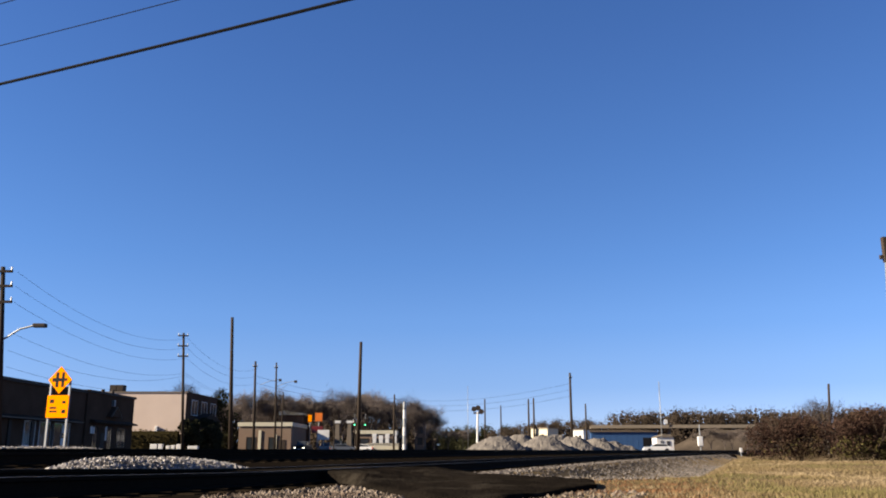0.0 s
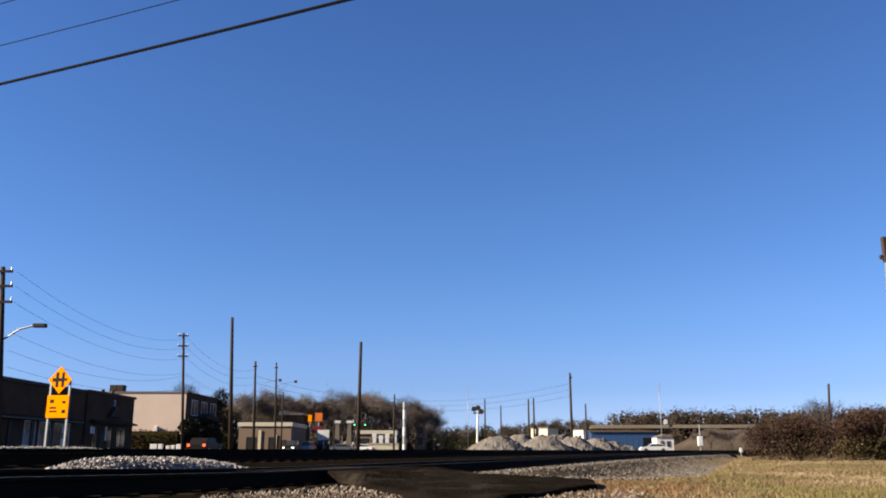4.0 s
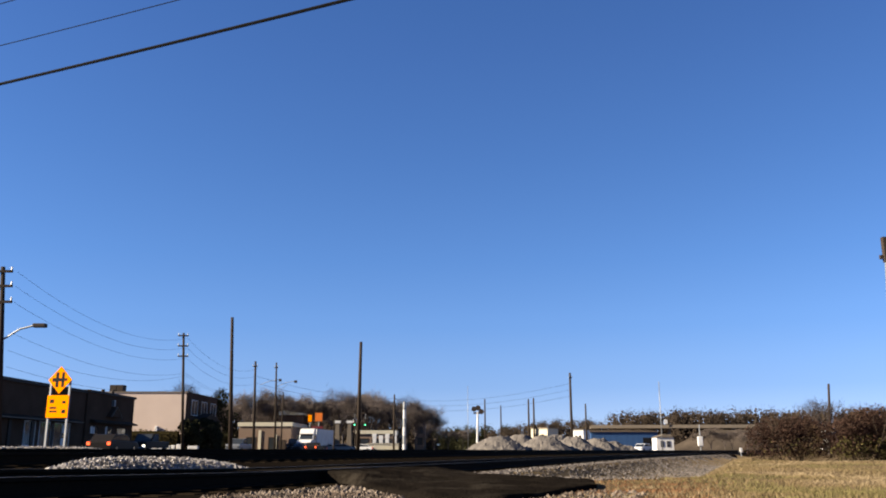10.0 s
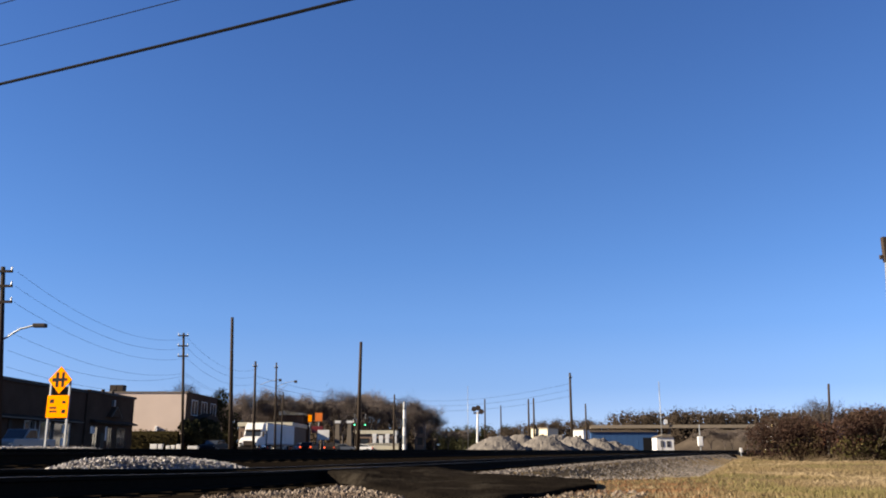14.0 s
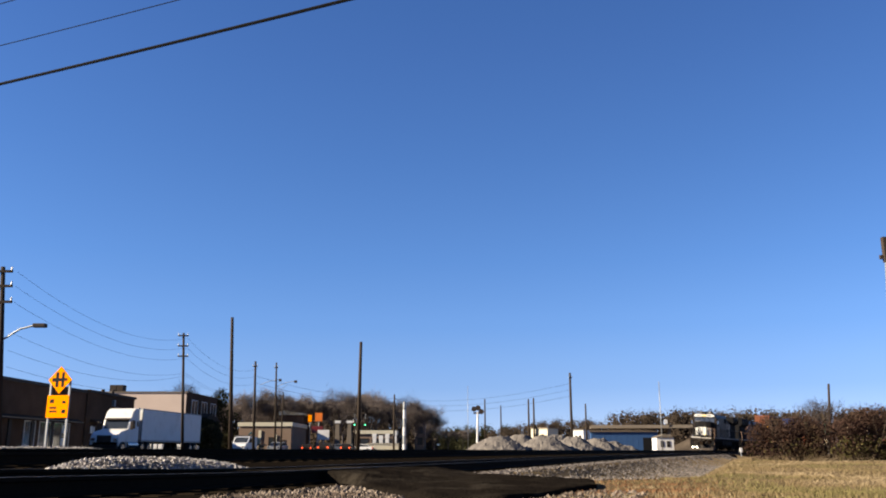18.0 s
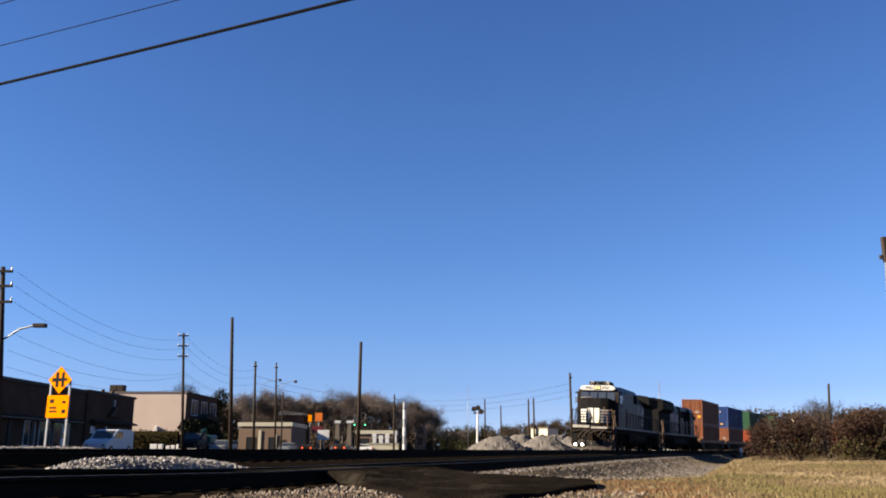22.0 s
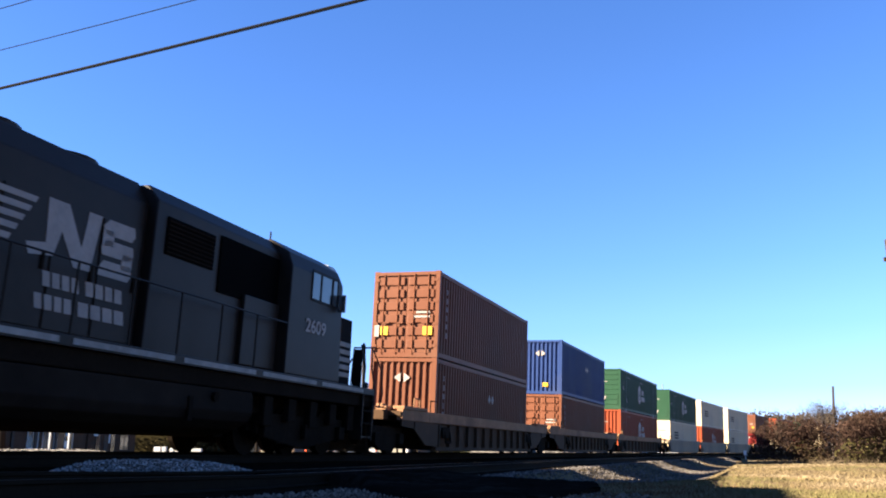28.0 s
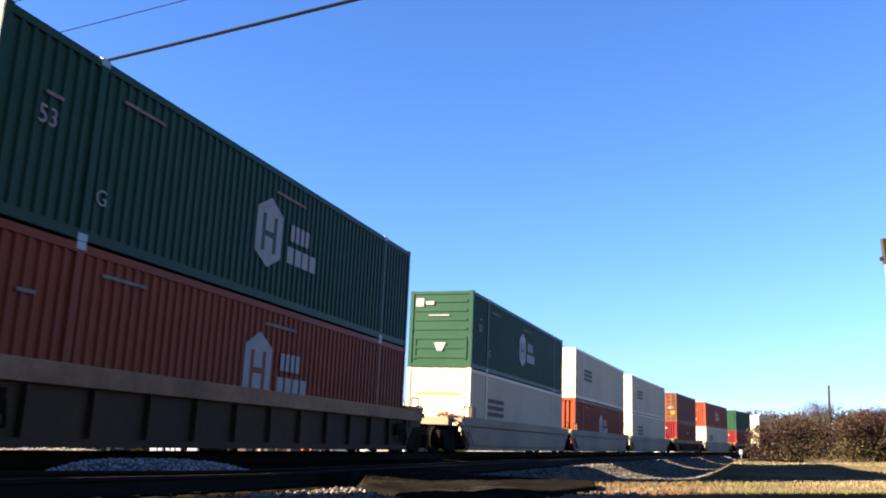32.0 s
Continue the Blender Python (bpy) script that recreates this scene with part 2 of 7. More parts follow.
def quadmesh(bm, pts, faces):
    vs = [bm.verts.new(p) for p in pts]
    for f in faces:
        bm.faces.new([vs[i] for i in f])


BOXF = ((0, 3, 2, 1), (4, 5, 6, 7), (0, 1, 5, 4), (1, 2, 6, 5), (2, 3, 7, 6), (3, 0, 4, 7))


def bx(bm, x0, x1, y0, y1, z0, z1):
    quadmesh(bm, [(x0, y0, z0), (x1, y0, z0), (x1, y1, z0), (x0, y1, z0), (x0, y0, z1), (x1, y0, z1), (x1, y1, z1), (x0, y1, z1)], BOXF)
    return bm


def box(x0, x1, y0, y1, z0, z1, bevel=0.0):
    bm = bx(bmesh.new(), x0, x1, y0, y1, z0, z1)
    if bevel:
        bmesh.ops.bevel(bm, geom=bm.edges[:], offset=bevel, segments=2, affect="EDGES", profile=0.6)
    return bm


def cyl(bm, a, b, r0, r1=None, n=10):
    r1 = r0 if r1 is None else r1
    a, b = Vector(a), Vector(b)
    d = (b - a).normalized()
    u = d.orthogonal().normalized()
    v = d.cross(u)
    ra = [bm.verts.new(a + (u * math.cos(2 * math.pi * i / n) + v * math.sin(2 * math.pi * i / n)) * r0) for i in range(n)]
    rb = [bm.verts.new(b + (u * math.cos(2 * math.pi * i / n) + v * math.sin(2 * math.pi * i / n)) * r1) for i in range(n)]
    for i in range(n):
        bm.faces.new((ra[i], ra[(i + 1) % n], rb[(i + 1) % n], rb[i]))
    bm.faces.new(ra[::-1])
    bm.faces.new(rb)
    return bm


def tube(pts, r, n=6, bm=None):
    bm = bm or bmesh.new()
    for a, b in zip(pts[:-1], pts[1:]):
        cyl(bm, a, b, r, n=n)
    return bm


def prism(pts, axis, a0, a1, bevel=0.0):
    """A polygon pushed along an axis: pts are in the two other axes, in order."""
    bm = bmesh.new()
    place = {"x": lambda p, a: (a, p[0], p[1]), "y": lambda p, a: (p[0], a, p[1]), "z": lambda p, a: (p[0], p[1], a)}[axis]
    v0 = [bm.verts.new(place(p, a0)) for p in pts]
    v1 = [bm.verts.new(place(p, a1)) for p in pts]
    bm.faces.new(v0)
    bm.faces.new(v1[::-1])
    for i in range(len(pts)):
        j = (i + 1) % len(pts)
        bm.faces.new((v0[j], v0[i], v1[i], v1[j]))
    bmesh.ops.recalc_face_normals(bm, faces=bm.faces[:])
    if bevel:
        bmesh.ops.bevel(bm, geom=bm.edges[:], offset=bevel, segments=2, affect="EDGES", profile=0.6)
    return bm


def thing(name, label, category, group="", kind="", m=None):
    ob = new(name)
    ob.empty_display_size = 0.3
    if m is not None:
        ob.matrix_basis = m
    return tagged(ob, label, category, group, kind)


def letters(text, size, material, parent, m, name="lettering", depth=0.004, bold=0.0, squeeze=1.0):
    cu = bpy.data.curves.new(name, "FONT")
    cu.body, cu.size, cu.extrude, cu.offset = text, size, depth, bold
    cu.align_x, cu.align_y = "CENTER", "CENTER"
    tmp = new(name + "_shape", cu)
    dg = bpy.context.evaluated_depsgraph_get()
    me = bpy.data.meshes.new_from_object(tmp.evaluated_get(dg))
    bpy.data.objects.remove(tmp)
    me.materials.clear()
    me.materials.append(material)
    ob = new(name, me)
    ob.parent = parent
    ob.matrix_basis = m @ Matrix.Diagonal((squeeze, 1, 1, 1))
    return ob


def smooth_step(a, b, x):
    t = min(1.0, max(0.0, (x - a) / (b - a)))
    return t * t * (3 - 2 * t)


# ---- the plan: both tracks follow one curve; u runs along it, p across it from the camera ----
YAW0, BEND, BEND_AT, REF = radians(72.578), 1 / 671.6, 10.14, 8.95
_U0, _DU = -260.0, 0.5
_table = []
_x, _y = -REF * math.sin(YAW0) + _U0 * math.cos(YAW0), REF * math.cos(YAW0) + _U0 * math.sin(YAW0)
for _i in range(2200):
    _u = _U0 + _i * _DU
    _table.append((_x, _y))
    _h = YAW0 - BEND * max(_u + _DU / 2 - BEND_AT, 0)
    _x, _y = _x + _DU * math.cos(_h), _y + _DU * math.sin(_h)


def heading(u):
    return YAW0 - BEND * max(u - BEND_AT, 0)


def along(u, p):
    i = min(len(_table) - 2, max(0, int((u - _U0) / _DU)))
    f = (u - _U0) / _DU - i
    (ax, ay), (bx_, by_) = _table[i], _table[i + 1]
    h = heading(u)
    d = p - REF
    return ax + (bx_ - ax) * f - d * math.sin(h), ay + (by_ - ay) * f + d * math.cos(h)


def uv_of(x, y):
    """Nearest u and p of a point, by a few steps along the curve."""
    u = x * math.cos(YAW0) + y * math.sin(YAW0)
    for _ in range(6):
        h = heading(u)
        ax, ay = along(u, 0.0)
        u += (x - ax) * math.cos(h) + (y - ay) * math.sin(h)
        u = min(830.0, max(-255.0, u))
    h = heading(u)
    ax, ay = along(u, 0.0)
    return u, -(x - ax) * math.sin(h) + (y - ay) * math.cos(h)


TRAIN_P, SIDE_P, GAUGE = 10.44, 6.25, 1.435
LEAN = radians(2.5)
RAIL_Z = 0.57


def side_z(u):
    """Height of the rail heads of the nearer track, which sags at the crossing."""
    return 0.40 - 0.065 * smooth_step(4, 11, u) + 0.02 * smooth_step(16, 40, u)


def far_lift(u):
    """The nearer track's far rail stands higher before the crossing."""
    return 0.045 * smooth_step(12.5, 8.0, u)


def ground_z(x, y):
    u, p = uv_of(x, y)
    if p > 40 or p < -30 or u > 600 or u < -240:
        base = 0.30
        return base
    z = 0.17 + 0.05 * smooth_step(10, 40, y)
    z += 0.05 * math.sin(x * 0.9 + 1.0) * math.sin(y * 0.7) * smooth_step(1.5, -2.0, p)
    swale = max(0.0, 1 - ((p - 2.1) / 2.2) ** 2) * smooth_step(13.5, 22, u)
    side = side_z(u) - 0.20
    z = z + (side - z) * smooth_step(2.6, 4.6, p)
    z = z + (0.36 - z) * smooth_step(7.6, 8.9, p)
    z = z + (0.30 - z) * smooth_step(12.5, 14.5, p)
    z -= 0.62 * swale + 0.2 * smooth_step(4.6, 5.2, p) * smooth_step(13.2, 12.6, p)
    far = max(smooth_step(25, 40, p), smooth_step(-15, -30, p))
    return z + (0.30 - z) * far
# ---- the ground: one sheet to the horizon ----
def spaced(lo, hi, fine_lo, fine_hi, step, grow):
    out = []
    v = fine_lo
    while v <= fine_hi:
        out.append(v)
        v += step
    s, v = step, fine_hi
    while v < hi:
        s *= grow
        v += s
        out.append(v)
    s, v = step, fine_lo
    while v > lo:
        s *= grow
        v -= s
        out.insert(0, v)
    return out


def make_ground():
    xs = spaced(-2600, 2600, -14, 20, 0.5, 1.16)
    ys = spaced(-1200, 3800, 2, 40, 0.5, 1.16)
    me = bpy.data.meshes.new("ground")
    vs = [(x, y, ground_z(x, y)) for y in ys for x in xs]
    w = len(xs)
    fs = [(j * w + i, j * w + i + 1, (j + 1) * w + i + 1, (j + 1) * w + i) for j in range(len(ys) - 1) for i in range(w - 1)]
    me.from_pydata(vs, [], fs)
    me.materials.append(M["soil"])
    for p in me.polygons:
        p.use_smooth = True
    tagged(new("ground", me), "dry winter ground of tan grass and bare soil", "ground", kind="structure")


make_ground()


def strip(name, ps, u0, u1, step, material, zf, label, category, kind="structure"):
    """A sheet that follows the tracks between the given distances across."""
    us = [u0 + i * step for i in range(int((u1 - u0) / step) + 1)]
    vs, fs = [], []
    for u in us:
        for p in ps:
            x, y = along(u, p)
            vs.append((x, y, zf(u, p, x, y)))
    w = len(ps)
    for j in range(len(us) - 1):
        for i in range(w - 1):
            fs.append((j * w + i + 1, j * w + i, (j + 1) * w + i, (j + 1) * w + i + 1))
    me = bpy.data.meshes.new(name)
    me.from_pydata(vs, [], fs)
    me.materials.append(material)
    ob = new(name, me)
    return tagged(ob, label, category, kind=kind)


def bed_z(u, p, x, y):
    near = 0.6 * smooth_step(12.5, 10.5, u)
    edge = max(smooth_step(4.9 - near, 4.3 - near, p), smooth_step(12.4, 13.4, p))
    s, t = side_z(u) - 0.19 + far_lift(u) * smooth_step(6.0, 6.8, p), RAIL_Z - 0.19 + (p - 9.7) * math.sin(LEAN)
    if p < 9.0:
        z = s + (t - s) * smooth_step(7.5, 8.8, p)
    else:
        z = t
    return z * (1 - edge) + (ground_z(x, y) - 0.06) * edge


# the whole bed is near-black, from edge to edge
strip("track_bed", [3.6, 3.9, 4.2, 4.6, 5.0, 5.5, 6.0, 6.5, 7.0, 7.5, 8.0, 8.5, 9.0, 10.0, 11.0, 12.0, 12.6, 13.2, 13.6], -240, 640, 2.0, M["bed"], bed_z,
      "near-black track bed under two railway tracks", "track bed")


# ---- rails and ties ----
RAIL_PROFILE = [(-0.07, 0.0), (0.07, 0.0), (0.07, 0.012), (0.010, 0.035), (0.010, 0.13), (0.036, 0.14), (0.036, 0.176), (-0.036, 0.176), (-0.036, 0.14), (-0.010, 0.13), (-0.010, 0.035), (-0.07, 0.012)]


def rail(name, p, zf, u0, u1, step, label):
    us = [u0 + i * step for i in range(int((u1 - u0) / step) + 1)]
    vs, fs = [], []
    n = len(RAIL_PROFILE)
    for u in us:
        for dp, dz in RAIL_PROFILE:
            x, y = along(u, p + dp)
            vs.append((x, y, zf(u) - 0.176 + dz))
    for j in range(len(us) - 1):
        for i in range(n):
            k = (i + 1) % n
            fs.append((j * n + i, j * n + k, (j + 1) * n + k, (j + 1) * n + i))
    me = bpy.data.meshes.new(name)
    me.from_pydata(vs, [], fs)
    me.materials.append(M["rail"])
    me.materials.append(M["railtop"])
    for i, f in enumerate(me.polygons):
        if i % n == 6:
            f.material_index = 1
    return tagged(new(name, me), label, "rail", group="rails", kind="structure")


for _p in (SIDE_P - 0.717, SIDE_P + 0.717):
    rail("rail", _p, side_z if _p < SIDE_P else lambda u: side_z(u) + far_lift(u), -200, 440, 2.0, "dark rusty steel rail of the siding track")
for _s in (-1, 1):
    rail("rail", TRAIN_P + _s * 0.75, lambda u, s=_s: RAIL_Z + (0.75 + s * 0.75) * math.sin(LEAN), -240, 640, 2.0,
         "steel rail of the banked main track")

tie_mesh = bpy.data.meshes.new("tie")
_bm = box(-0.11, 0.11, -1.3, 1.3, -0.16, 0, 0.012)
_bm.to_mesh(tie_mesh)
_bm.free()
tie_mesh.materials.append(M["tie"])
for _c, _zf, _ln, _n in ((SIDE_P, lambda u: side_z(u) - 0.18, 0.0, 150), (TRAIN_P, lambda u: RAIL_Z - 0.18 + 0.75 * math.sin(LEAN), LEAN, 150)):
    row = thing("tie_row", "dark creosoted timber ties set in the track bed", "railway ties", group="tie rows")
    for _i in range(_n):
        _u = -8 + _i * 0.56
        if _c == SIDE_P and 11.3 < _u < 15.5:
            continue
        o = new("tie", tie_mesh)
        o.parent = row
        _x, _y = along(_u, _c)
        o.matrix_basis = Matrix.LocRotScale((_x, _y, _zf(_u)), Euler((_ln, 0, heading(_u) + random.uniform(-0.02, 0.02))), None)


# ---- loose stone: joined heaps of many small pieces ----
def stones(name, places, material, label, category, kind="stuff"):
    """places: (x, y, z, size). Each stone is an uneven eight-sided lump."""
    rnd = random.Random(len(places))
    vs, fs = [], []
    for x, y, z, s in places:
        b = len(vs)
        a = rnd.uniform(0, 6.28)
        ca, sa = math.cos(a), math.sin(a)
        for dx, dy, dz in ((1, 0, 0), (0, 1, 0), (-1, 0, 0), (0, -1, 0), (0, 0, 1), (0, 0, -1)):
            k = s * rnd.uniform(0.6, 1.25)
            dx, dy, dz = dx * k + rnd.uniform(-.25, .25) * s, dy * k + rnd.uniform(-.25, .25) * s, dz * k * 0.8
            vs.append((x + dx * ca - dy * sa, y + dx * sa + dy * ca, z + dz))
        for f in ((0, 1, 4), (1, 2, 4), (2, 3, 4), (3, 0, 4), (1, 0, 5), (2, 1, 5), (3, 2, 5), (0, 3, 5)):
            fs.append(tuple(b + i for i in f))
    me = bpy.data.meshes.new(name)
    me.from_pydata(vs, [], fs)
    me.materials.append(material)
    return tagged(new(name, me), label, category, kind=kind)


def in_poly(poly, x, y):
    c = False
    for (x0, y0), (x1, y1) in zip(poly, poly[1:] + poly[:1]):
        if (y0 > y) != (y1 > y) and x < (x1 - x0) * (y - y0) / (y1 - y0) + x0:
            c = not c
    return c


CROSSING = [(11.4, 5.42), (10.9, 4.6), (9.3, 4.1), (7.9, 3.2), (6.6, 2.3), (6.9, 1.7), (9.8, 1.3), (12.0, 1.6), (13.4, 2.6), (14.8, 4.0), (15.6, 5.42)]


def ballast_places(n, u0, u1, p0, p1, seed, keep, size=(0.022, 0.045), lift=0.0):
    rnd = random.Random(seed)
    out = []
    while len(out) < n:
        k = rnd.random() ** 1.6
        u = u0 + (u1 - u0) * k
        p = rnd.uniform(p0, p1)
        if not keep(u, p):
            continue
        x, y = along(u, p)
        s = rnd.uniform(*size) * (1 + 0.6 * k)
        out.append((x, y, max(ground_z(x, y), bed_z(u, p, x, y) if p > 3.6 else -9) + s * 0.2 + lift * rnd.random(), s))
    return out


def off_crossing(u, p):
    return not in_poly(CROSSING, u, p)


stones("ballast_shoulder", ballast_places(16000, 12.5, 95, 0.5, 4.9, 1, lambda u, p: off_crossing(u, p) and p > 0.9 + 1.9 * smooth_step(14, 11.5, u) - 0.5 * smooth_step(20, 50, u)),
       M["ballast"], "grey crushed-stone ballast shoulder beside the track", "ballast")
stones("ballast_patch", ballast_places(3800, 6.2, 10.6, 2.5, 4.0, 2, off_crossing, lift=0.035),
       M["ballast_dirty"], "coarse dirty brown ballast heaped beside the crossing", "ballast")
stones("ballast_spill", ballast_places(1100, 5.8, 9.4, 0.7, 1.9, 3, off_crossing, size=(0.012, 0.03)),
       M["ballast_dirty"], "small stones spilled at the asphalt's edge", "ballast")


def bank_places(n, seed):
    rnd = random.Random(seed)
    out = []
    for _ in range(n):
        u, p = rnd.uniform(9.0, 17.6), rnd.uniform(12.5, 14.0)
        x, y = along(u, p)
        out.append((x, y, 0.44 + 0.215 * math.sqrt(max(0, 1 - ((p - 13.2) / 0.8) ** 2)) * smooth_step(17.7, 15.5, u) + rnd.uniform(-0.02, 0.02), rnd.uniform(0.018, 0.036)))
    return out


stones("ballast_bank", bank_places(5600, 8), M["ballast_white"], "low whitish ballast bank beyond the main track", "ballast")


def mound_places(n, seed):
    rnd = random.Random(seed)
    out = []
    while len(out) < n:
        u, p = rnd.uniform(8.0, 14.6), rnd.uniform(7.3, 8.6)
        c = 7.95
        h = 0.37 * max(0, 1 - abs((u - 10.4) / (3.8 if u > 10.4 else 1.75)) ** 3) * max(0, 1 - ((p - c) / 0.65) ** 2)
        if h < 0.03:
            continue
        x, y = along(u, p)
        out.append((x, y, min(0.59, side_z(u) - 0.19 + h * rnd.uniform(0.7, 1.0)), rnd.uniform(0.014, 0.034)))
    return out


stones("ballast_mound", mound_places(7600, 4), M["ballast_white"], "low mound of fresh whitish ballast between the tracks", "ballast")


# ---- the asphalt crossing ----
def make_crossing():
    bm = bmesh.new()
    rows, cols = 40, 64
    grid = []
    rnd = random.Random(5)
    for j in range(rows + 1):
        p = 1.3 + (5.42 - 1.3) * j / rows
        line = [q for q in (9.0 + 0.05 * i for i in range(-60, 140)) if in_poly(CROSSING, q, p + 1e-4 * (1 if j == 0 else -1))]
        a, b = (min(line), max(line)) if line else (9.6, 10.0)
        a, b = a + 0.16 * noise.noise(Vector((p * 2.3, 0, 0))), b + 0.3 * noise.noise(Vector((p * 2.0, 7, 0)))
        r = []
        for i in range(cols + 1):
            u = a + (b - a) * i / cols
            x, y = along(u, p)
            e = min(1, min(i, cols - i) / 5)
            top = side_z(u) - 0.015
            z = ground_z(x, y) + 0.065
            z = z + (top - z) * smooth_step(3.2, 5.2, p)
            r.append(bm.verts.new((x, y, z * e + (1 - e) * (ground_z(x, y) - 0.05) + 0.028 * noise.noise(Vector((u * 1.7, p * 2.2, 4))) + 0.014 * noise.noise(Vector((u * 6, p * 6, 9))) + rnd.uniform(-0.005, 0.005))))
        grid.append(r)
    for j in range(rows):
        for i in range(cols):
            bm.faces.new((grid[j][i], grid[j][i + 1], grid[j + 1][i + 1], grid[j + 1][i]))
    ob = part("crossing_asphalt", bm, M["asphalt"], None, smooth=True)
    bmesh_fix(ob.data)
    tagged(ob, "worn dark asphalt apron of a small track crossing", "asphalt", kind="structure")
    for a, b in ((SIDE_P - 0.60, SIDE_P + 0.60),):
        strip("crossing_panel", [a, a + 0.02, (a + b) / 2, b - 0.02, b], 11.4, 15.6, 0.5, M["asphalt"],
              lambda u, p, x, y, a=a, b=b: (side_z(u) - 0.02 - (0.08 if p in (a, b) else 0)) + (0.14 * smooth_step(7.4, 9.2, p)),
              "dark asphalt panel filling the track crossing", "asphalt")


def bmesh_fix(me):
    bm = bmesh.new()
    bm.from_mesh(me)
    bmesh.ops.recalc_face_normals(bm, faces=bm.faces[:])
    if sum(f.normal.z for f in bm.faces) < 0:
        bmesh.ops.reverse_faces(bm, faces=bm.faces[:])
    bm.to_mesh(me)
    bm.free()


make_crossing()


# ---- grass ----
def make_grass():
    rnd = random.Random(6)
    vs, fs, which = [], [], []
    n = 0
    while n < 85000:
        k = rnd.random() ** 1.5
        y = 6.5 + 29 * k
        x = rnd.uniform(-0.5, 0.62 * y + 1.5)
        u, p = uv_of(x, y)
        lim = 0.8 + 0.35 * smooth_step(11, 15, u) + 1.0 * smooth_step(17, 13, u) + 0.12 * math.sin(u * 1.1) + 0.1 * math.sin(u * 2.7 + 1) - 0.3 * smooth_step(18, 40, u)
        if p > lim or (u < 16 and in_poly(CROSSING, u, p)) or (p > lim - 0.5 and rnd.random() < 0.5):
            n += 0.25
            continue
        n += 1
        z = ground_z(x, y)
        h = rnd.uniform(0.012, 0.032) * (1 + 0.5 * k) * (1.3 + noise.noise(Vector((x * 0.8, y * 0.5, 3))))
        a = rnd.uniform(0, 6.28)
        w = 0.006 + 0.008 * k
        lx, ly = rnd.uniform(-0.04, 0.04), rnd.uniform(-0.04, 0.04)
        b = len(vs)
        ca, sa = math.cos(a) * w, math.sin(a) * w
        vs += [(x - ca, y - sa, z - 0.01), (x + ca, y + sa, z - 0.01), (x + lx, y + ly, z + h)]
        fs.append((b, b + 1, b + 2))
        red = 1.0 * smooth_step(15.5, 11.0, u) * smooth_step(-0.3, 0.6, p) * (0.55 + 0.45 * math.sin(u * 3.1 + p * 4))
        patch = noise.noise(Vector((x * 0.35, y * 0.45, 5))) + 0.5 * noise.noise(Vector((x * 1.3, y * 1.1, 8))) + rnd.gauss(0, 0.12)
        which.append(1 if rnd.random() < red else 2 if patch > 0.2 else 3 if patch < -0.3 else 0)
    me = bpy.data.meshes.new("grass")
    me.from_pydata(vs, [], fs)
    me.materials.append(M["grass"])
    for key in ("clay", "grass_pale", "grass_green"):
        me.materials.append(M[key])
    me.polygons.foreach_set("material_index", which)
    tagged(new("grass", me), "short dry tan lawn grass", "grass", kind="stuff")


make_grass()


# ---- leaves and twigs ----
def leaf_cloud(name, centres, n, size, material, parent, seed, label="", flat=1.0):
    """centres: (x, y, z, rx, ry, rz) lumps; leaves sit in their outer shells."""
    rnd = random.Random(seed)
    vs, fs = [], []
    for _ in range(n):
        cx, cy, cz, rx, ry, rz = rnd.choice(centres)
        d = Vector((rnd.gauss(0, 1), rnd.gauss(0, 1), rnd.gauss(0, 1))).normalized() * rnd.uniform(0.55, 1.05)
        x, y, z = cx + d.x * rx, cy + d.y * ry, cz + d.z * rz
        s = size * rnd.uniform(0.6, 1.4)
        t = Vector((rnd.gauss(0, 1), rnd.gauss(0, 1), rnd.gauss(0, 1))).normalized()
        q = t.orthogonal().normalized()
        b = len(vs)
        for k, w in ((-1, 0), (0, 0.5), (1, 0), (0, -0.5)):
            vs.append((x + (t.x * k + q.x * w) * s, y + (t.y * k + q.y * w) * s, z + (t.z * k + q.z * w) * s))
        fs.append((b, b + 1, b + 2, b + 3))
    me = bpy.data.meshes.new(name)
    me.from_pydata(vs, [], fs)
    me.materials.append(material)
    ob = new(name, me)
    ob.parent = parent
    if label:
        ob["label"] = label
    return ob


def branches(bm, start, way, length, r, depth, rnd, ends, spread=0.5, kids=3, sides=4):
    end = start + way * length
    cyl(bm, start, end, r, r * 0.6, n=sides)
    if depth == 0:
        ends.append(end)
        return
    for _ in range(kids):
        w = (way + Vector((rnd.gauss(0, spread), rnd.gauss(0, spread), rnd.gauss(0.12, spread * 0.6)))).normalized()
        branches(bm, start + way * length * rnd.uniform(0.55, 1.0), w, length * rnd.uniform(0.6, 0.85), r * 0.55, depth - 1, rnd, ends, spread, kids, 3)


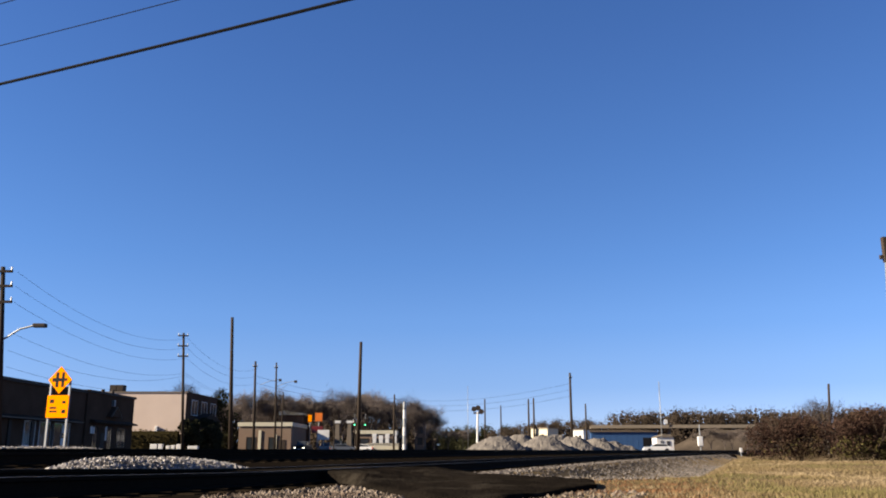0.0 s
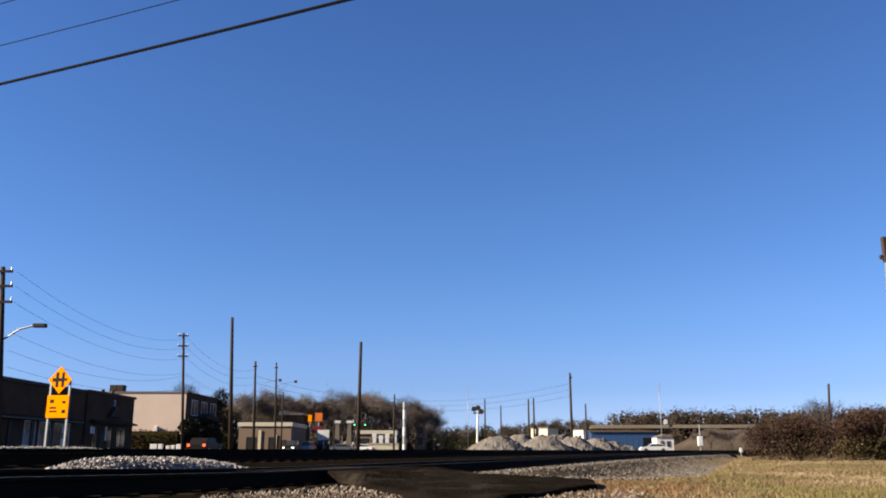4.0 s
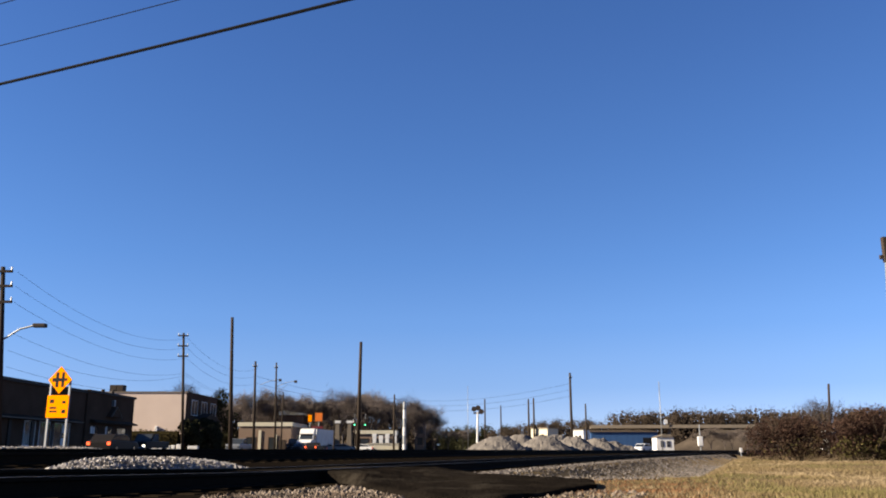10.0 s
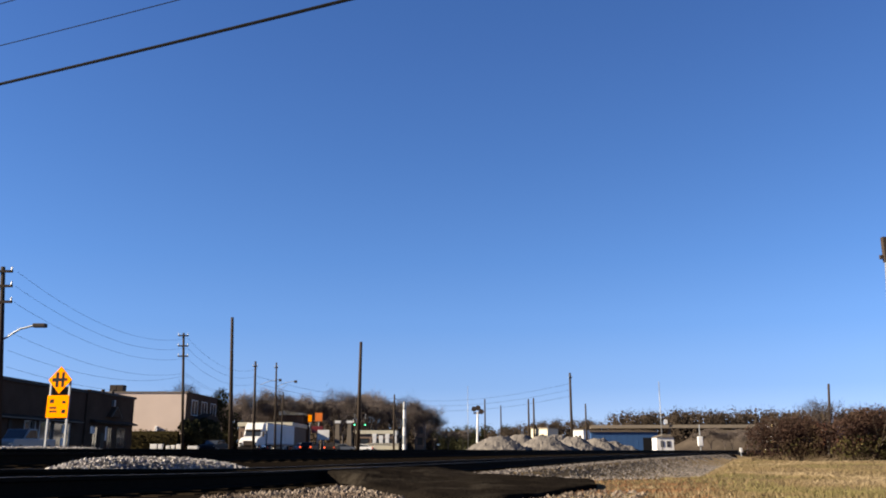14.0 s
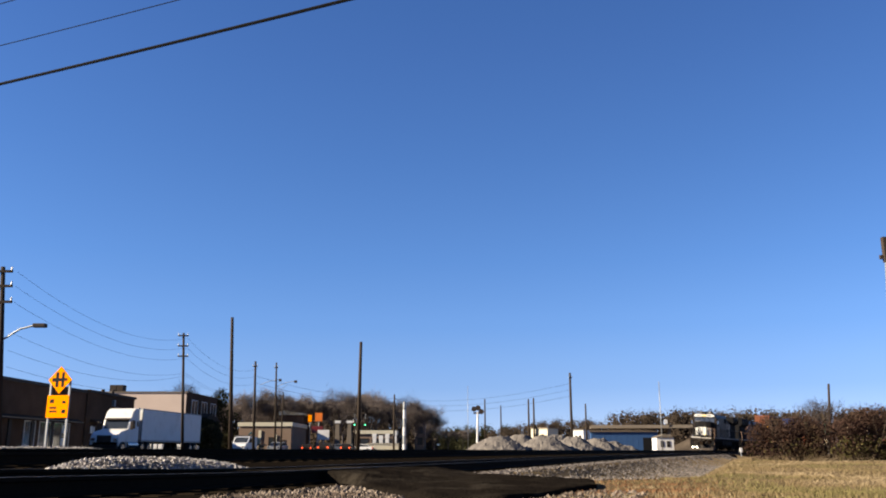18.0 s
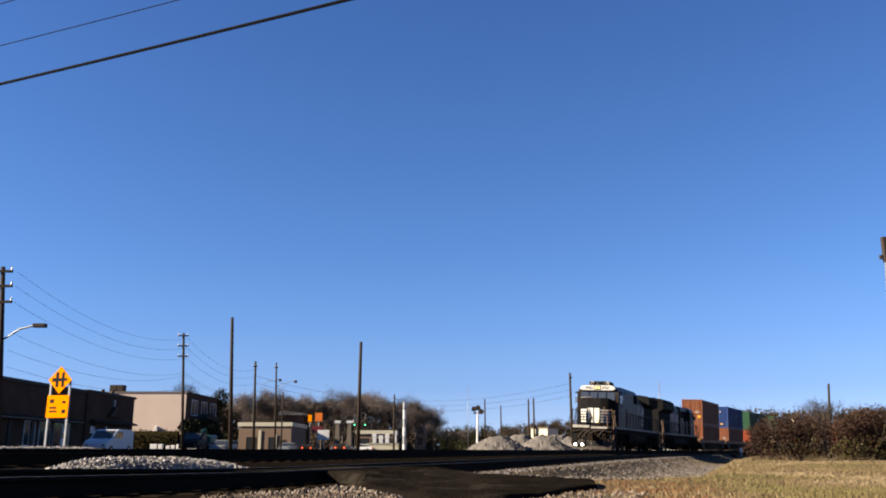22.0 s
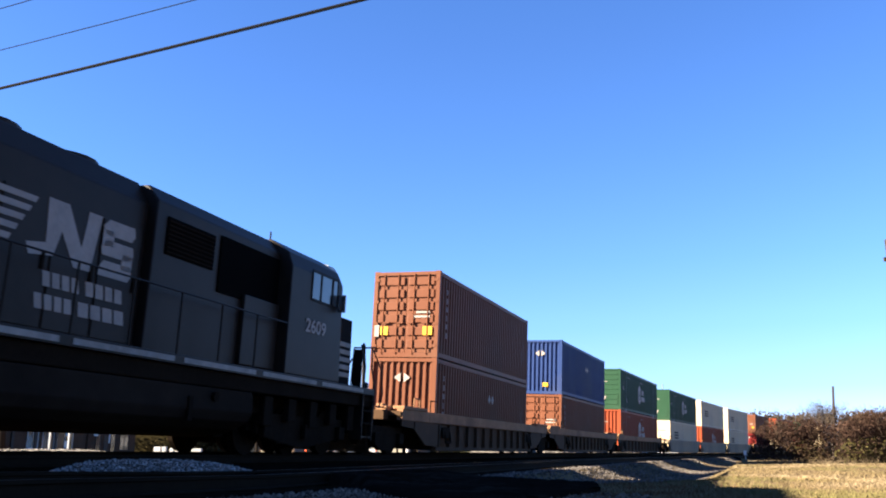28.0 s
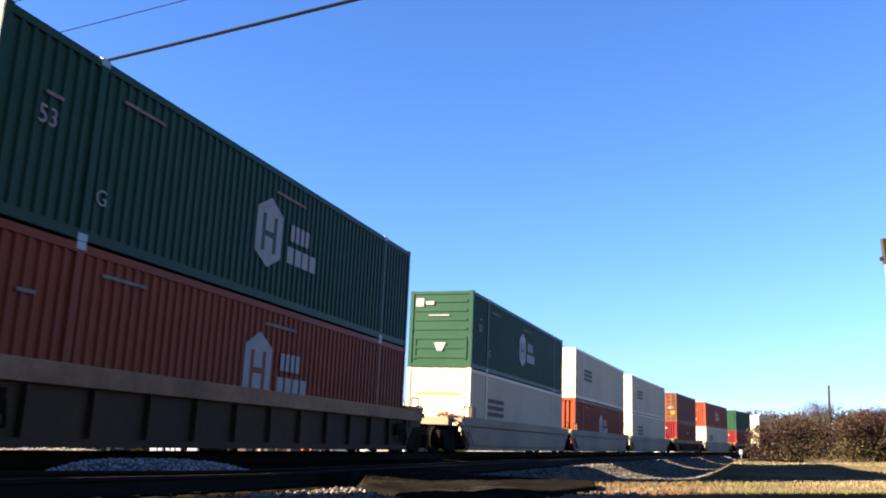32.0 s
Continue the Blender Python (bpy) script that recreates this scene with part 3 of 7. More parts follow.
def shrub(x, y, w, d, h, seed, label):
    rnd = random.Random(seed)
    z0 = ground_z(x, y)
    t = thing("shrub", label, "shrub", group="shrubs by the track", m=pose(x, y, z0))
    bm = bmesh.new()
    ends = []
    for _ in range(7):
        a = rnd.uniform(0, 6.28)
        branches(bm, Vector((rnd.uniform(-.3, .3) * w, rnd.uniform(-.3, .3) * d, -0.05)), Vector((math.cos(a) * 0.5, math.sin(a) * 0.5, 1)).normalized(), h * 0.42, 0.025, 3, rnd, ends, 0.5, 3)
    part("branch_frame", bm, M["woods"], t)
    lumps = []
    for _ in range(26):
        a, k = rnd.uniform(0, 6.28), rnd.random() ** 0.5
        lx, ly = math.cos(a) * k * w * 0.42, math.sin(a) * k * d * 0.42
        top = h * (1 - 0.28 * k ** 2) * rnd.uniform(0.86, 1.0)
        lumps.append((lx, ly, top * 0.80, w * 0.16, d * 0.2, top * 0.22))
        lumps.append((lx * 1.12, ly * 1.12, top * 0.4, w * 0.15, d * 0.2, top * 0.36))
    leaf_cloud("foliage", lumps, 20000, 0.036, M["bush"], t, seed)
    low = [(lx, ly, lz * 0.75, rx, ry, rz * 0.8) for lx, ly, lz, rx, ry, rz in lumps[1::2] if ly < 0.2]
    leaf_cloud("undergrowth", low, {20: 500, 21: 3600}.get(seed, 900), 0.045, M["under"], t, seed + 1, "yellow-green undergrowth")
    return t


for _i, (_x, _y, _w, _d, _h) in enumerate(((13.5, 33.8, 3.4, 2.6, 1.95), (15.7, 32.0, 3.4, 2.6, 2.1), (17.6, 30.6, 3.2, 2.6, 2.0), (19.8, 29.4, 3.2, 2.6, 2.0), (22.5, 28.4, 3.6, 2.6, 1.95))):
    shrub(_x, _y, _w, _d, _h, 20 + _i, "dense russet-leaved shrub with bare twigs on dry lawn")


# ---- poles and wires ----
def utility_pole(x, y, top, r=0.14, lean=(0.0, 0.0), arms=(), label="weathered wooden utility pole", steel=False):
    z0 = ground_z(x, y) - 0.05
    t = thing("utility_pole", label, "utility pole", group="utility poles", m=pose(x, y, z0))
    h = top - z0
    part("shaft", cyl(bmesh.new(), (0, 0, 0), (lean[0], lean[1], h), r, r * 0.68, 10), M["steel" if steel else "pole"], t, smooth=True)
    for az, half, rot in arms:
        ca, sa = math.cos(rot), math.sin(rot)
        f = az / h
        cx, cy = lean[0] * f, lean[1] * f
        bm = bmesh.new()
        bx(bm, -half, half, -0.05, 0.05, az - 0.06, az + 0.06)
        arm = part("crossarm", bm, M["pole"], t)
        arm.matrix_basis = Matrix.Translation((cx + 0.12 * sa, cy - 0.12 * ca, 0)) @ Matrix.Rotation(rot, 4, "Z")
        for k in (-0.9, 0.9):
            ib = cyl(bmesh.new(), (k * half, 0, az + 0.06), (k * half, 0, az + 0.24), 0.05, 0.035, 6)
            part("insulator", ib, M["steel"], arm)
    return t


def wire(name, a, b, sag, r, label):
    a, b = Vector(a), Vector(b)
    n = 24
    pts = []
    for i in range(n + 1):
        f = i / n
        q = a.lerp(b, f)
        q.z -= 4 * sag * f * (1 - f)
        pts.append(q)
    bm, last = bmesh.new(), None
    for i, q in enumerate(pts):
        d = (pts[min(n, i + 1)] - pts[max(0, i - 1)]).normalized()
        s = d.cross(Vector((0, 0, 1))).normalized()
        w = s.cross(d)
        ring = [bm.verts.new(q + (s * math.cos(k * 1.2566) + w * math.sin(k * 1.2566)) * r) for k in range(5)]
        for k in range(5 if last else 0):
            bm.faces.new((last[k], last[(k + 1) % 5], ring[(k + 1) % 5], ring[k]))
        last = ring
    ob = part(name, bm, M["wire"])
    return tagged(ob, label, "cable", group="overhead wires")


utility_pole(-21.3, 42, 9.6, r=0.16, lean=(-0.85, 0), arms=[(9.1, 0.55, 0.0), (8.35, 0.55, 0.0), (7.55, 0.55, 0.0)], label="leaning wooden utility pole with three short crossarms")
utility_pole(-22.3, 75, 10.7, lean=(-0.6, 0), arms=[(10.2, 0.45, 0.0), (9.3, 0.45, 0.0), (8.4, 0.45, 0.0)], label="wooden utility pole with short crossarms beside the street")
utility_pole(-14.55, 60, 9.8, r=0.15, lean=(-0.4, 0), label="tall bare dark wooden pole beside the track")
utility_pole(-21.65, 100, 10.75, lean=(-0.25, 0), r=0.17, arms=[(9.9, 0.25, 0.0)], label="wooden utility pole with a short crossarm")
utility_pole(-21.1, 110, 11.6, lean=(-0.3, 0), arms=[(10.7, 0.22, 0.0)], label="wooden utility pole with a short crossarm")
utility_pole(-22.6, 122, 8.6, r=0.12, label="short wooden pole beside the street")
utility_pole(-6.82, 70, 9.3, r=0.17, lean=(0.08, 0), label="leaning bare wooden pole beyond the track")
utility_pole(-9.0, 160, 10.7, r=0.2, label="wooden pole among far trees")
utility_pole(7.25, 150, 9.3, r=0.16, label="far wooden pole beyond the gravel heaps")
utility_pole(10.0, 150, 8.2, r=0.15, label="far wooden pole beyond the gravel heaps")
utility_pole(14.8, 150, 9.3, r=0.2, label="far wooden pole of a pair")
utility_pole(15.7, 150, 9.5, r=0.2, label="far wooden pole of a pair")
utility_pole(16.25, 110, 10.3, r=0.2, lean=(0, 0), arms=[(9.4, 0.2, 0.3)], label="tall leaning utility pole beyond the gravel heaps")
utility_pole(18.1, 110, 6.4, r=0.14, label="shorter grey pole beyond the gravel heaps")
utility_pole(39.8, 90, 7.4, r=0.16, lean=(0.5, 0), label="wooden pole behind the shrubs")
utility_pole(37.6, 150, 12.3, r=0.09, steel=True, label="slender pale metal mast")
utility_pole(4.3, 150, 11.5, r=0.05, steel=True, label="very thin pale metal mast")
utility_pole(-37.0, 70, 8.1, r=0.12, arms=[(6.9, 0.4, 0.0)], label="small utility pole behind the brick building")

_left, _right = (-30.0, 26.8, 8.9), (24.0, 2.2, 8.9)
utility_pole(_left[0], _left[1], 11.6, label="wooden pole carrying the cables over the track")
utility_pole(_right[0], _right[1], 11.6, label="wooden pole carrying the cables over the track")
wire("overhead_cable", (_left[0], _left[1], 9.05), (_right[0], _right[1], 9.05), 0.55, 0.034, "thick black twisted cable hung over the track")
wire("overhead_wire", (-30.0, 27.4, 10.65), (24.0, 3.2, 10.65), 0.7, 0.011, "thin black wire over the track")
wire("overhead_wire", (-30.0, 26.8, 11.25), (24.0, 2.25, 11.25), 0.7, 0.011, "thin black wire over the track")
for _a, _b, _s in ((9.35, 10.25, 1.3), (8.6, 9.4, 1.2), (7.8, 8.5, 1.1), (6.3, 7.2, 0.9), (5.4, 7.0, 0.9), (4.6, 5.9, 0.7)):
    wire("street_wire", (-21.4, 42, _a), (-22.5, 75, _b), _s, 0.008, "sagging street wire between poles")
    wire("street_wire", (-22.5, 75, _b), (-21.6, 100, _b * 0.97), _s, 0.009, "sagging street wire between poles")
for _z in (9.0, 8.2, 7.4):
    wire("street_wire", (-21.6, 100, _z), (-9.0, 160, _z + 1), 0.8, 0.016, "sagging street wire between poles")
    wire("street_wire", (-9.0, 160, _z + 1), (16.4, 110, _z), 1.2, 0.014, "sagging street wire between poles")


def street_lamp(x, y, z, reach, label, thick=0.05, head=1.0):
    t = thing("street_lamp", label, "street lamp", group="street lamps", m=pose(x, y, 0))
    part("arm", tube([(0, 0, z - 0.7), (reach * 0.5, 0, z - 0.2), (reach, 0, z)], thick, 8), M["steel"], t)
    part("lamp_head", box(reach - 0.1, reach - 0.1 + 0.65 * head, -0.15, 0.15, z - 0.12 - 0.25 * (1 - head), z + 0.08, 0.05), M["trimdark"], t)


street_lamp(-21.7, 42, 6.65, 1.5, "grey street lamp on an arm of the leaning pole")
street_lamp(-21.2, 110, 9.25, 2.3, "grey street lamp on an arm of a pole", 0.03, 0.55)
street_lamp(-23.4, 110, 9.45, 2.5, "grey street lamp on an arm of a pole", 0.03, 0.55)


def tall_post():
    t = thing("sports_light_post", "tall pale metal post with a capped top", "lamp post", m=pose(21.3, 40, 0.2))
    part("post", cyl(bmesh.new(), (-0.6, 0, 0), (0, 0, 9.2), 0.12, 0.08), M["steel"], t, smooth=True)
    part("head", box(-0.12, 0.12, -0.12, 0.12, 9.2, 10.45, 0.04), M["trimdark"], t)
    part("bracket", box(-0.3, 0.1, -0.05, 0.05, 9.35, 9.55), M["trimdark"], t)


tall_post()
# ---- warning sign ----
def warning_sign():
    t = thing("warning_sign", "orange-yellow diamond warning sign above a square plate on two posts", "road sign", m=pose(-15.13, 34, ground_z(-15.13, 34), 0, 0, -12))
    for k in (-0.42, 0.42):
        part("post", box(k - 0.035, k + 0.035, 0.03, 0.09, -0.1, 3.0), M["steel"], t)
    d = prism([(0, 2.48), (0.52, 3.02), (0, 3.55), (-0.52, 3.02)], "y", -0.01, 0.012)
    dia = part("diamond_panel", d, M["signy"], t)
    for x0, x1, z0, z1 in ((-0.34, -0.19, 2.95, 3.10), (-0.19, -0.06, 2.74, 3.32), (-0.06, 0.07, 2.96, 3.09), (0.07, 0.19, 2.74, 3.32), (0.19, 0.32, 2.98, 3.08)):
        part("symbol_bar", box(x0, x1, -0.016, -0.011, z0, z1), M["black"], dia)
    pl = part("plate_panel", box(-0.48, 0.48, -0.012, 0.012, 1.55, 2.42, 0.01), M["signy"], t)
    for x0, x1, z0, z1 in ((-0.35, -0.18, 2.12, 2.26), (0.2, 0.34, 2.1, 2.2), (-0.35, -0.05, 1.9, 1.97), (-0.34, -0.02, 1.76, 1.83), (0.2, 0.36, 1.72, 1.86)):
        part("symbol_bar", box(x0, x1, -0.017, -0.0125, z0, z1), M["black"], pl)


warning_sign()


# ---- buildings ----
def window(parent, axis, at, a0, a1, z0, z1, name="window", frame_mat="trimdark", depth=0.06):
    """A framed pane on a wall; axis x: a wall facing +x at x=at; axis y: a wall facing -y at y=at."""
    def b(s0, s1, lo, hi, d0, d1):
        return box(at + d0, at + d1, s0, s1, lo, hi) if axis == "x" else box(s0, s1, at - d1, at - d0, lo, hi)
    w = part(name, b(a0, a1, z0, z1, 0.004, 0.02), M["glass"], parent)
    t = 0.09
    for s0, s1, lo, hi in ((a0 - t, a0, z0 - t, z1 + t), (a1, a1 + t, z0 - t, z1 + t), (a0, a1, z0 - t, z0), (a0, a1, z1, z1 + t)):
        part("window_frame", b(s0, s1, lo, hi, 0.004, depth), M[frame_mat], w)
    mid = (a0 + a1) / 2
    part("mullion", b(mid - 0.03, mid + 0.03, z0, z1, 0.021, depth * 0.8), M[frame_mat], w)
    return w


def brick_shop():
    g = 0.3
    t = thing("brick_shop_building", "long dark brown brick commercial building with a flat roof", "building", m=pose(0, 0, 0))
    part("wall", box(-60, -38, 48, 92, g - 0.3, 6.55), M["brick"], t, "dark brown brick wall")
    part("wall", box(-58, -37.8, 92, 106, g - 0.3, 6.7), M["brick"], t, "dark brown brick wall")
    part("parapet_cap", box(-60.1, -37.8, 47.9, 92, 6.55, 6.85), M["trimdark"], t)
    part("parapet_cap", box(-58.1, -37.6, 92.004, 106.1, 6.7, 6.95), M["trimdark"], t)
    part("awning", prism([(-38.0, 3.75), (-37.2, 3.5), (-37.2, 3.35), (-38.0, 3.35)], "y", 50, 90), M["darkroof"], t)
    part("awning", prism([(-37.8, 3.9), (-37.0, 3.65), (-37.0, 3.5), (-37.8, 3.5)], "y", 93, 105.5), M["darkroof"], t)
    part("gable", prism([(97.5, 4.3), (100.5, 4.3), (99, 5.4)], "x", -37.8, -37.2), M["brick"], t)
    for (ya, za), (yb, zb) in (((97.4, 4.25), (99, 5.45)), ((99, 5.45), (100.6, 4.25))):
        part("gable_trim", tube([(-37.18, ya, za), (-37.18, yb, zb)], 0.07, 6), M["concrete"], t, "pale gable edge trim")
    part("awning_edge", box(-37.2, -37.14, 50, 90, 3.36, 3.48), M["concrete"], t, "pale awning edge")
    for i in range(9):
        y = 51 + i * 4.2
        part("wall_pilaster", box(-38, -37.88, y - 0.25, y + 0.25, g, 3.3), M["trimdark"], t)
    for y0, y1, z0, z1 in ((79, 81, 1.1, 3.2), (82, 84.3, 0.9, 3.2), (85, 88.5, 0.9, 3.2), (94, 95.2, 0.5, 3.1), (98.2, 99.4, 0.4, 3.1), (101, 103.6, 1.0, 3.1)):
        window(t, "x", -37.995 if y1 < 92 else -37.795, y0, y1, z0, z1, frame_mat="white" if y1 < 89 else "trimdark")
    part("sign_panel", box(-38, -37.9, 83, 88, 4.6, 5.8, 0.02), M["concrete"], t, "grey weathered sign panel")
    for y0, y1, z0, z1 in ((93.3, 94.4, 2.4, 3.15), (97.5, 97.9, 1.7, 3.2), (86.9, 88.0, 2.3, 3.1), (86.7, 87.7, 1.1, 1.8)):
        x = -37.97 if y1 < 92 else -37.77
        part("window_poster", box(x, x + 0.03, y0, y1, z0, z1), M["white"], t, "white paper notice in the shop window")
    part("lamp_bracket", box(-37.8, -37.5, 98.8, 99.2, 5.5, 6.2), M["steel"], t)
    part("door", box(-37.8, -37.74, 96.2, 97.3, 0.3, 2.5), M["trimdark"], t)
    for x, y, s in ((-40.6, 103, 0.6), (-39.6, 103.5, 0.45)):
        part("roof_vent", cyl(bmesh.new(), (x, y, 6.9), (x, y, 7.7), s * 0.5, s * 0.35), M["trimdark"], t)


brick_shop()


def beige_block():
    t = thing("beige_building", "two-storey beige brick building with a dark gabled side", "building")
    part("wall", box(-62, -39.2, 132, 149, 0.1, 9.18), M["beige"], t, "plain beige brick wall")
    part("parapet_cap", box(-62.1, -39.0, 131.9, 149.1, 9.18, 9.4), M["concrete"], t)
    # side away from the sun: its shade is painted as dark brick colour
    part("side_cladding", box(-39.2, -38.9, 132.1, 149, 0.3, 9.3), M["brick"], t, "side wall coloured dark for its shade")
    for y0 in (134, 139.5, 145):
        window(t, "x", -38.895, y0, y0 + 3.2, 6.0, 8.2, frame_mat="white")
        window(t, "x", -38.895, y0, y0 + 3.2, 1.2, 3.8, frame_mat="white")
    part("gable", prism([(134, 5.2), (146, 5.2), (140, 6.4)], "x", -38.9, -37.2), M["darkroof"], t)
    for x in (-52.6, -51.5):
        part("rooftop_unit", box(x, x + 1.0, 136, 137.5, 9.4, 10.7, 0.03), M["trimdark"], t)
    part("wall_lamp", box(-43.6, -43.2, 131.7, 132, 3.3, 4.2, 0.05), M["white"], t)


beige_block()


def tan_block():
    t = thing("tan_building", "low tan rendered building with a flat cornice", "building")
    part("wall", box(-37, -27.5, 158, 175, 0.1, 4.9), M["tan"], t)
    part("cornice", box(-37.2, -27.3, 157.8, 175.2, 4.9, 5.6), M["cream"], t)
    for x in (-35.5, -31.5):
        window(t, "y", 158, x, x + 1.6, 0.6, 2.9)
    part("door", box(-29.6, -28.5, 157.93, 158, 0.3, 2.5), M["trimdark"], t)
    for x, w, h in ((-33.4, 0.5, 4.2), (-30.4, 0.35, 3.4)):
        part("pilaster", box(x, x + w, 157.85, 158, 0.3, h), M["cream"], t)
    part("annex_roof", prism([(-35.2, 8.75), (-34.0, 9.0), (-29.6, 8.35), (-29.6, 8.05), (-35.2, 8.05)], "y", 186, 196), M["cream"], t)
    part("annex_wall", box(-35.0, -29.9, 186.3, 195.7, 0.1, 8.05), M["brick"], t)


tan_block()


def far_hedge(x0, x1, y, z0, z1, seed):
    t = thing("clipped_hedge", "dark clipped evergreen hedge before the beige wall", "hedge", m=pose(0, 0, 0))
    lumps = [(x0 + (x1 - x0) * (i + 0.5) / 10, y, (z0 + z1) / 2, (x1 - x0) / 14, 0.8, (z1 - z0) / 2) for i in range(10)]
    part("core", box(x0, x1, y - 0.5, y + 0.5, z0, z1 - 0.25), M["hedge"], t)
    leaf_cloud("foliage", lumps, 2500, 0.16, M["hedge"], t, seed)


far_hedge(-46, -38.5, 127, 0.25, 3.6, 41)
for _x, _w, _h in ((-41.5, 1.0, 1.5), (-40.35, 0.6, 1.5), (-39.25, 0.55, 1.3), (-38.5, 0.5, 1.35), (-37.8, 0.75, 1.5), (-36.2, 1.45, 1.25)):
    tagged(part("concrete_block", box(_x, _x + _w, 124, 124.6, 0.25, _h, 0.08), M["white"]), "white painted concrete block by the street", "concrete block", group="white blocks")


# ---- trees ----
def bare_tree(x, y, h, seed, w=1.0, levels=3):
    rnd = random.Random(seed)
    z0 = ground_z(x, y)
    t = thing("bare_tree", "leafless grey-brown winter tree", "tree", group="winter trees", m=pose(x, y, z0 - 0.1, 0, 0, rnd.uniform(0, 360)))
    ends = []
    bm = cyl(bmesh.new(), (0, 0, 0), (0, 0, h * 0.3), 0.02 * h, 0.015 * h, 8)
    part("trunk", bm, M["bark"], t)
    bm = bmesh.new()
    for i in range(6):
        a = i * 1.05 + rnd.uniform(-.3, .3)
        branches(bm, Vector((0, 0, h * rnd.uniform(0.2, 0.3))), Vector((math.cos(a) * 0.55 * w, math.sin(a) * 0.55 * w, 1)).normalized(), h * 0.26 * (3 / levels) ** 0.5, 0.008 * h, levels, rnd, ends, 0.38, 3)
    part("limb_frame", bm, M["twig"], t)
    vs, fs = [], []
    for e in ends:
        for _ in range(24):
            d = Vector((rnd.gauss(0, 1), rnd.gauss(0, 1), rnd.gauss(0.5, 0.8))).normalized() * h * rnd.uniform(0.05, 0.12)
            q = d.orthogonal().normalized() * 0.0022 * h
            s = e + Vector((rnd.gauss(0, .03), rnd.gauss(0, .03), rnd.gauss(0, .03))) * h
            b = len(vs)
            vs += [tuple(s - q), tuple(s + q), tuple(s + d)]
            fs.append((b, b + 1, b + 2))
    me = bpy.data.meshes.new("twig_crown")
    me.from_pydata(vs, [], fs)
    me.materials.append(M["twig"])
    o = new("twig_crown", me)
    o.parent = t
    return t


bare_tree(39.2, 89, 6.1, 64, 0.7, 2)
_models = [bare_tree(-60.5, 216, 14.5, 60), bare_tree(-50, 225, 13.6, 61), bare_tree(-33, 200, 12.9, 62)]
_rnd = random.Random(9)
for _i, (_x, _y, _k) in enumerate(((-68, 225, 1.05), (-56, 232, 1.05), (-44, 210, 0.92), (-39, 205, 0.9), (-29, 208, 1.02), (-25, 204, 1.03), (-21, 202, 1.0), (-17, 205, 1.0), (-13.5, 200, 0.95), (-10, 196, 0.9),
                                   (-8, 192, 0.92), (-6, 190, 0.85), (-4, 192, 0.72), (-36, 230, 1.1), (-27, 235, 1.15), (-19, 238, 1.15), (-11, 240, 1.1), (-5, 235, 1.0), (-47.5, 166, 0.92), (-49.5, 168, 0.88), (-52, 190, 0.98), (-41, 186, 0.98), (-36, 188, 1.04), (-31, 190, 1.05), (-23, 190, 1.02), (-16, 192, 1.05), (70, 238, 0.45), (73.5, 240, 0.5), (76, 236, 0.42), (79, 239, 0.5), (82, 236, 0.45), (85, 238, 0.5), (1.5, 260, 0.55), (6, 265, 0.5), (-2.5, 250, 0.7))):
    _o = copy_thing(_models[_i % 3], pose(_x, _y, 0.2, 0, 0, _rnd.uniform(0, 360)))
    _o.scale = (_k, _k, _k)


def woods(name, x0, y0, x1, y1, n, h0, h1, material, seed, label, hf=None):
    """A belt of trees: uneven clumps under a fringe of loose twigs and leaves."""
    rnd = random.Random(seed)
    vs, fs = [], []

    def clump(cx, cy, cz, r):
        b = len(vs)
        for dx, dy, dz in ((1, 0, 0), (0, 1, 0), (-1, 0, 0), (0, -1, 0), (0, 0, 1), (0, 0, -1)):
            k = r * rnd.uniform(0.55, 1.35)
            vs.append((cx + dx * k + rnd.gauss(0, 0.2) * r, cy + dy * k + rnd.gauss(0, 0.2) * r, cz + dz * k + rnd.gauss(0, 0.2) * r))
        for f in ((0, 1, 4), (1, 2, 4), (2, 3, 4), (3, 0, 4), (1, 0, 5), (2, 1, 5), (3, 2, 5), (0, 3, 5)):
            fs.append(tuple(b + i for i in f))

    for _ in range(n):
        f = rnd.random()
        x, y = x0 + (x1 - x0) * f, y0 + (y1 - y0) * f + rnd.uniform(0, 25)
        h = rnd.uniform(h0, h1) * (hf(f) if hf else 1)
        for _ in range(46):
            z = rnd.uniform(0.0, 0.9)
            clump(x + rnd.gauss(0, 0.14) * h * math.sqrt(1.02 - z), y + 4 + rnd.gauss(0, 0.1) * h, h * z, h * (0.075 - 0.045 * z) * rnd.uniform(0.8, 1.2))
        for _ in range(150):
            z = rnd.uniform(0.02, 0.97)
            w = h * 0.24 * math.sqrt(max(0.03, 1 - ((z - 0.5) / 0.52) ** 2))
            a, k = rnd.uniform(0, 6.28), rnd.random() ** 0.5
            clump(x + math.cos(a) * w * k, y + math.sin(a) * w * k, h * z, h * rnd.uniform(0.010, 0.024))
        for _ in range(26):
            a, z = rnd.uniform(0, 6.28), rnd.uniform(0.55, 1.05)
            w = h * 0.25 * math.sqrt(max(0.05, 1 - ((z - 0.5) / 0.58) ** 2))
            cx, cy = x + math.cos(a) * w, y + math.sin(a) * w
            s, t = h * rnd.uniform(0.03, 0.07), rnd.uniform(0.6, 2.5)
            b = len(vs)
            vs.extend([(cx - 0.06, cy, h * z), (cx + 0.06, cy, h * z), (cx + s * math.cos(t), cy, h * z + s * math.sin(t))])
            fs.append((b, b + 1, b + 2))
    me = bpy.data.meshes.new(name)
    me.from_pydata(vs, [], fs)
    me.materials.append(material)
    tagged(new(name, me), label, "woods", kind="stuff")


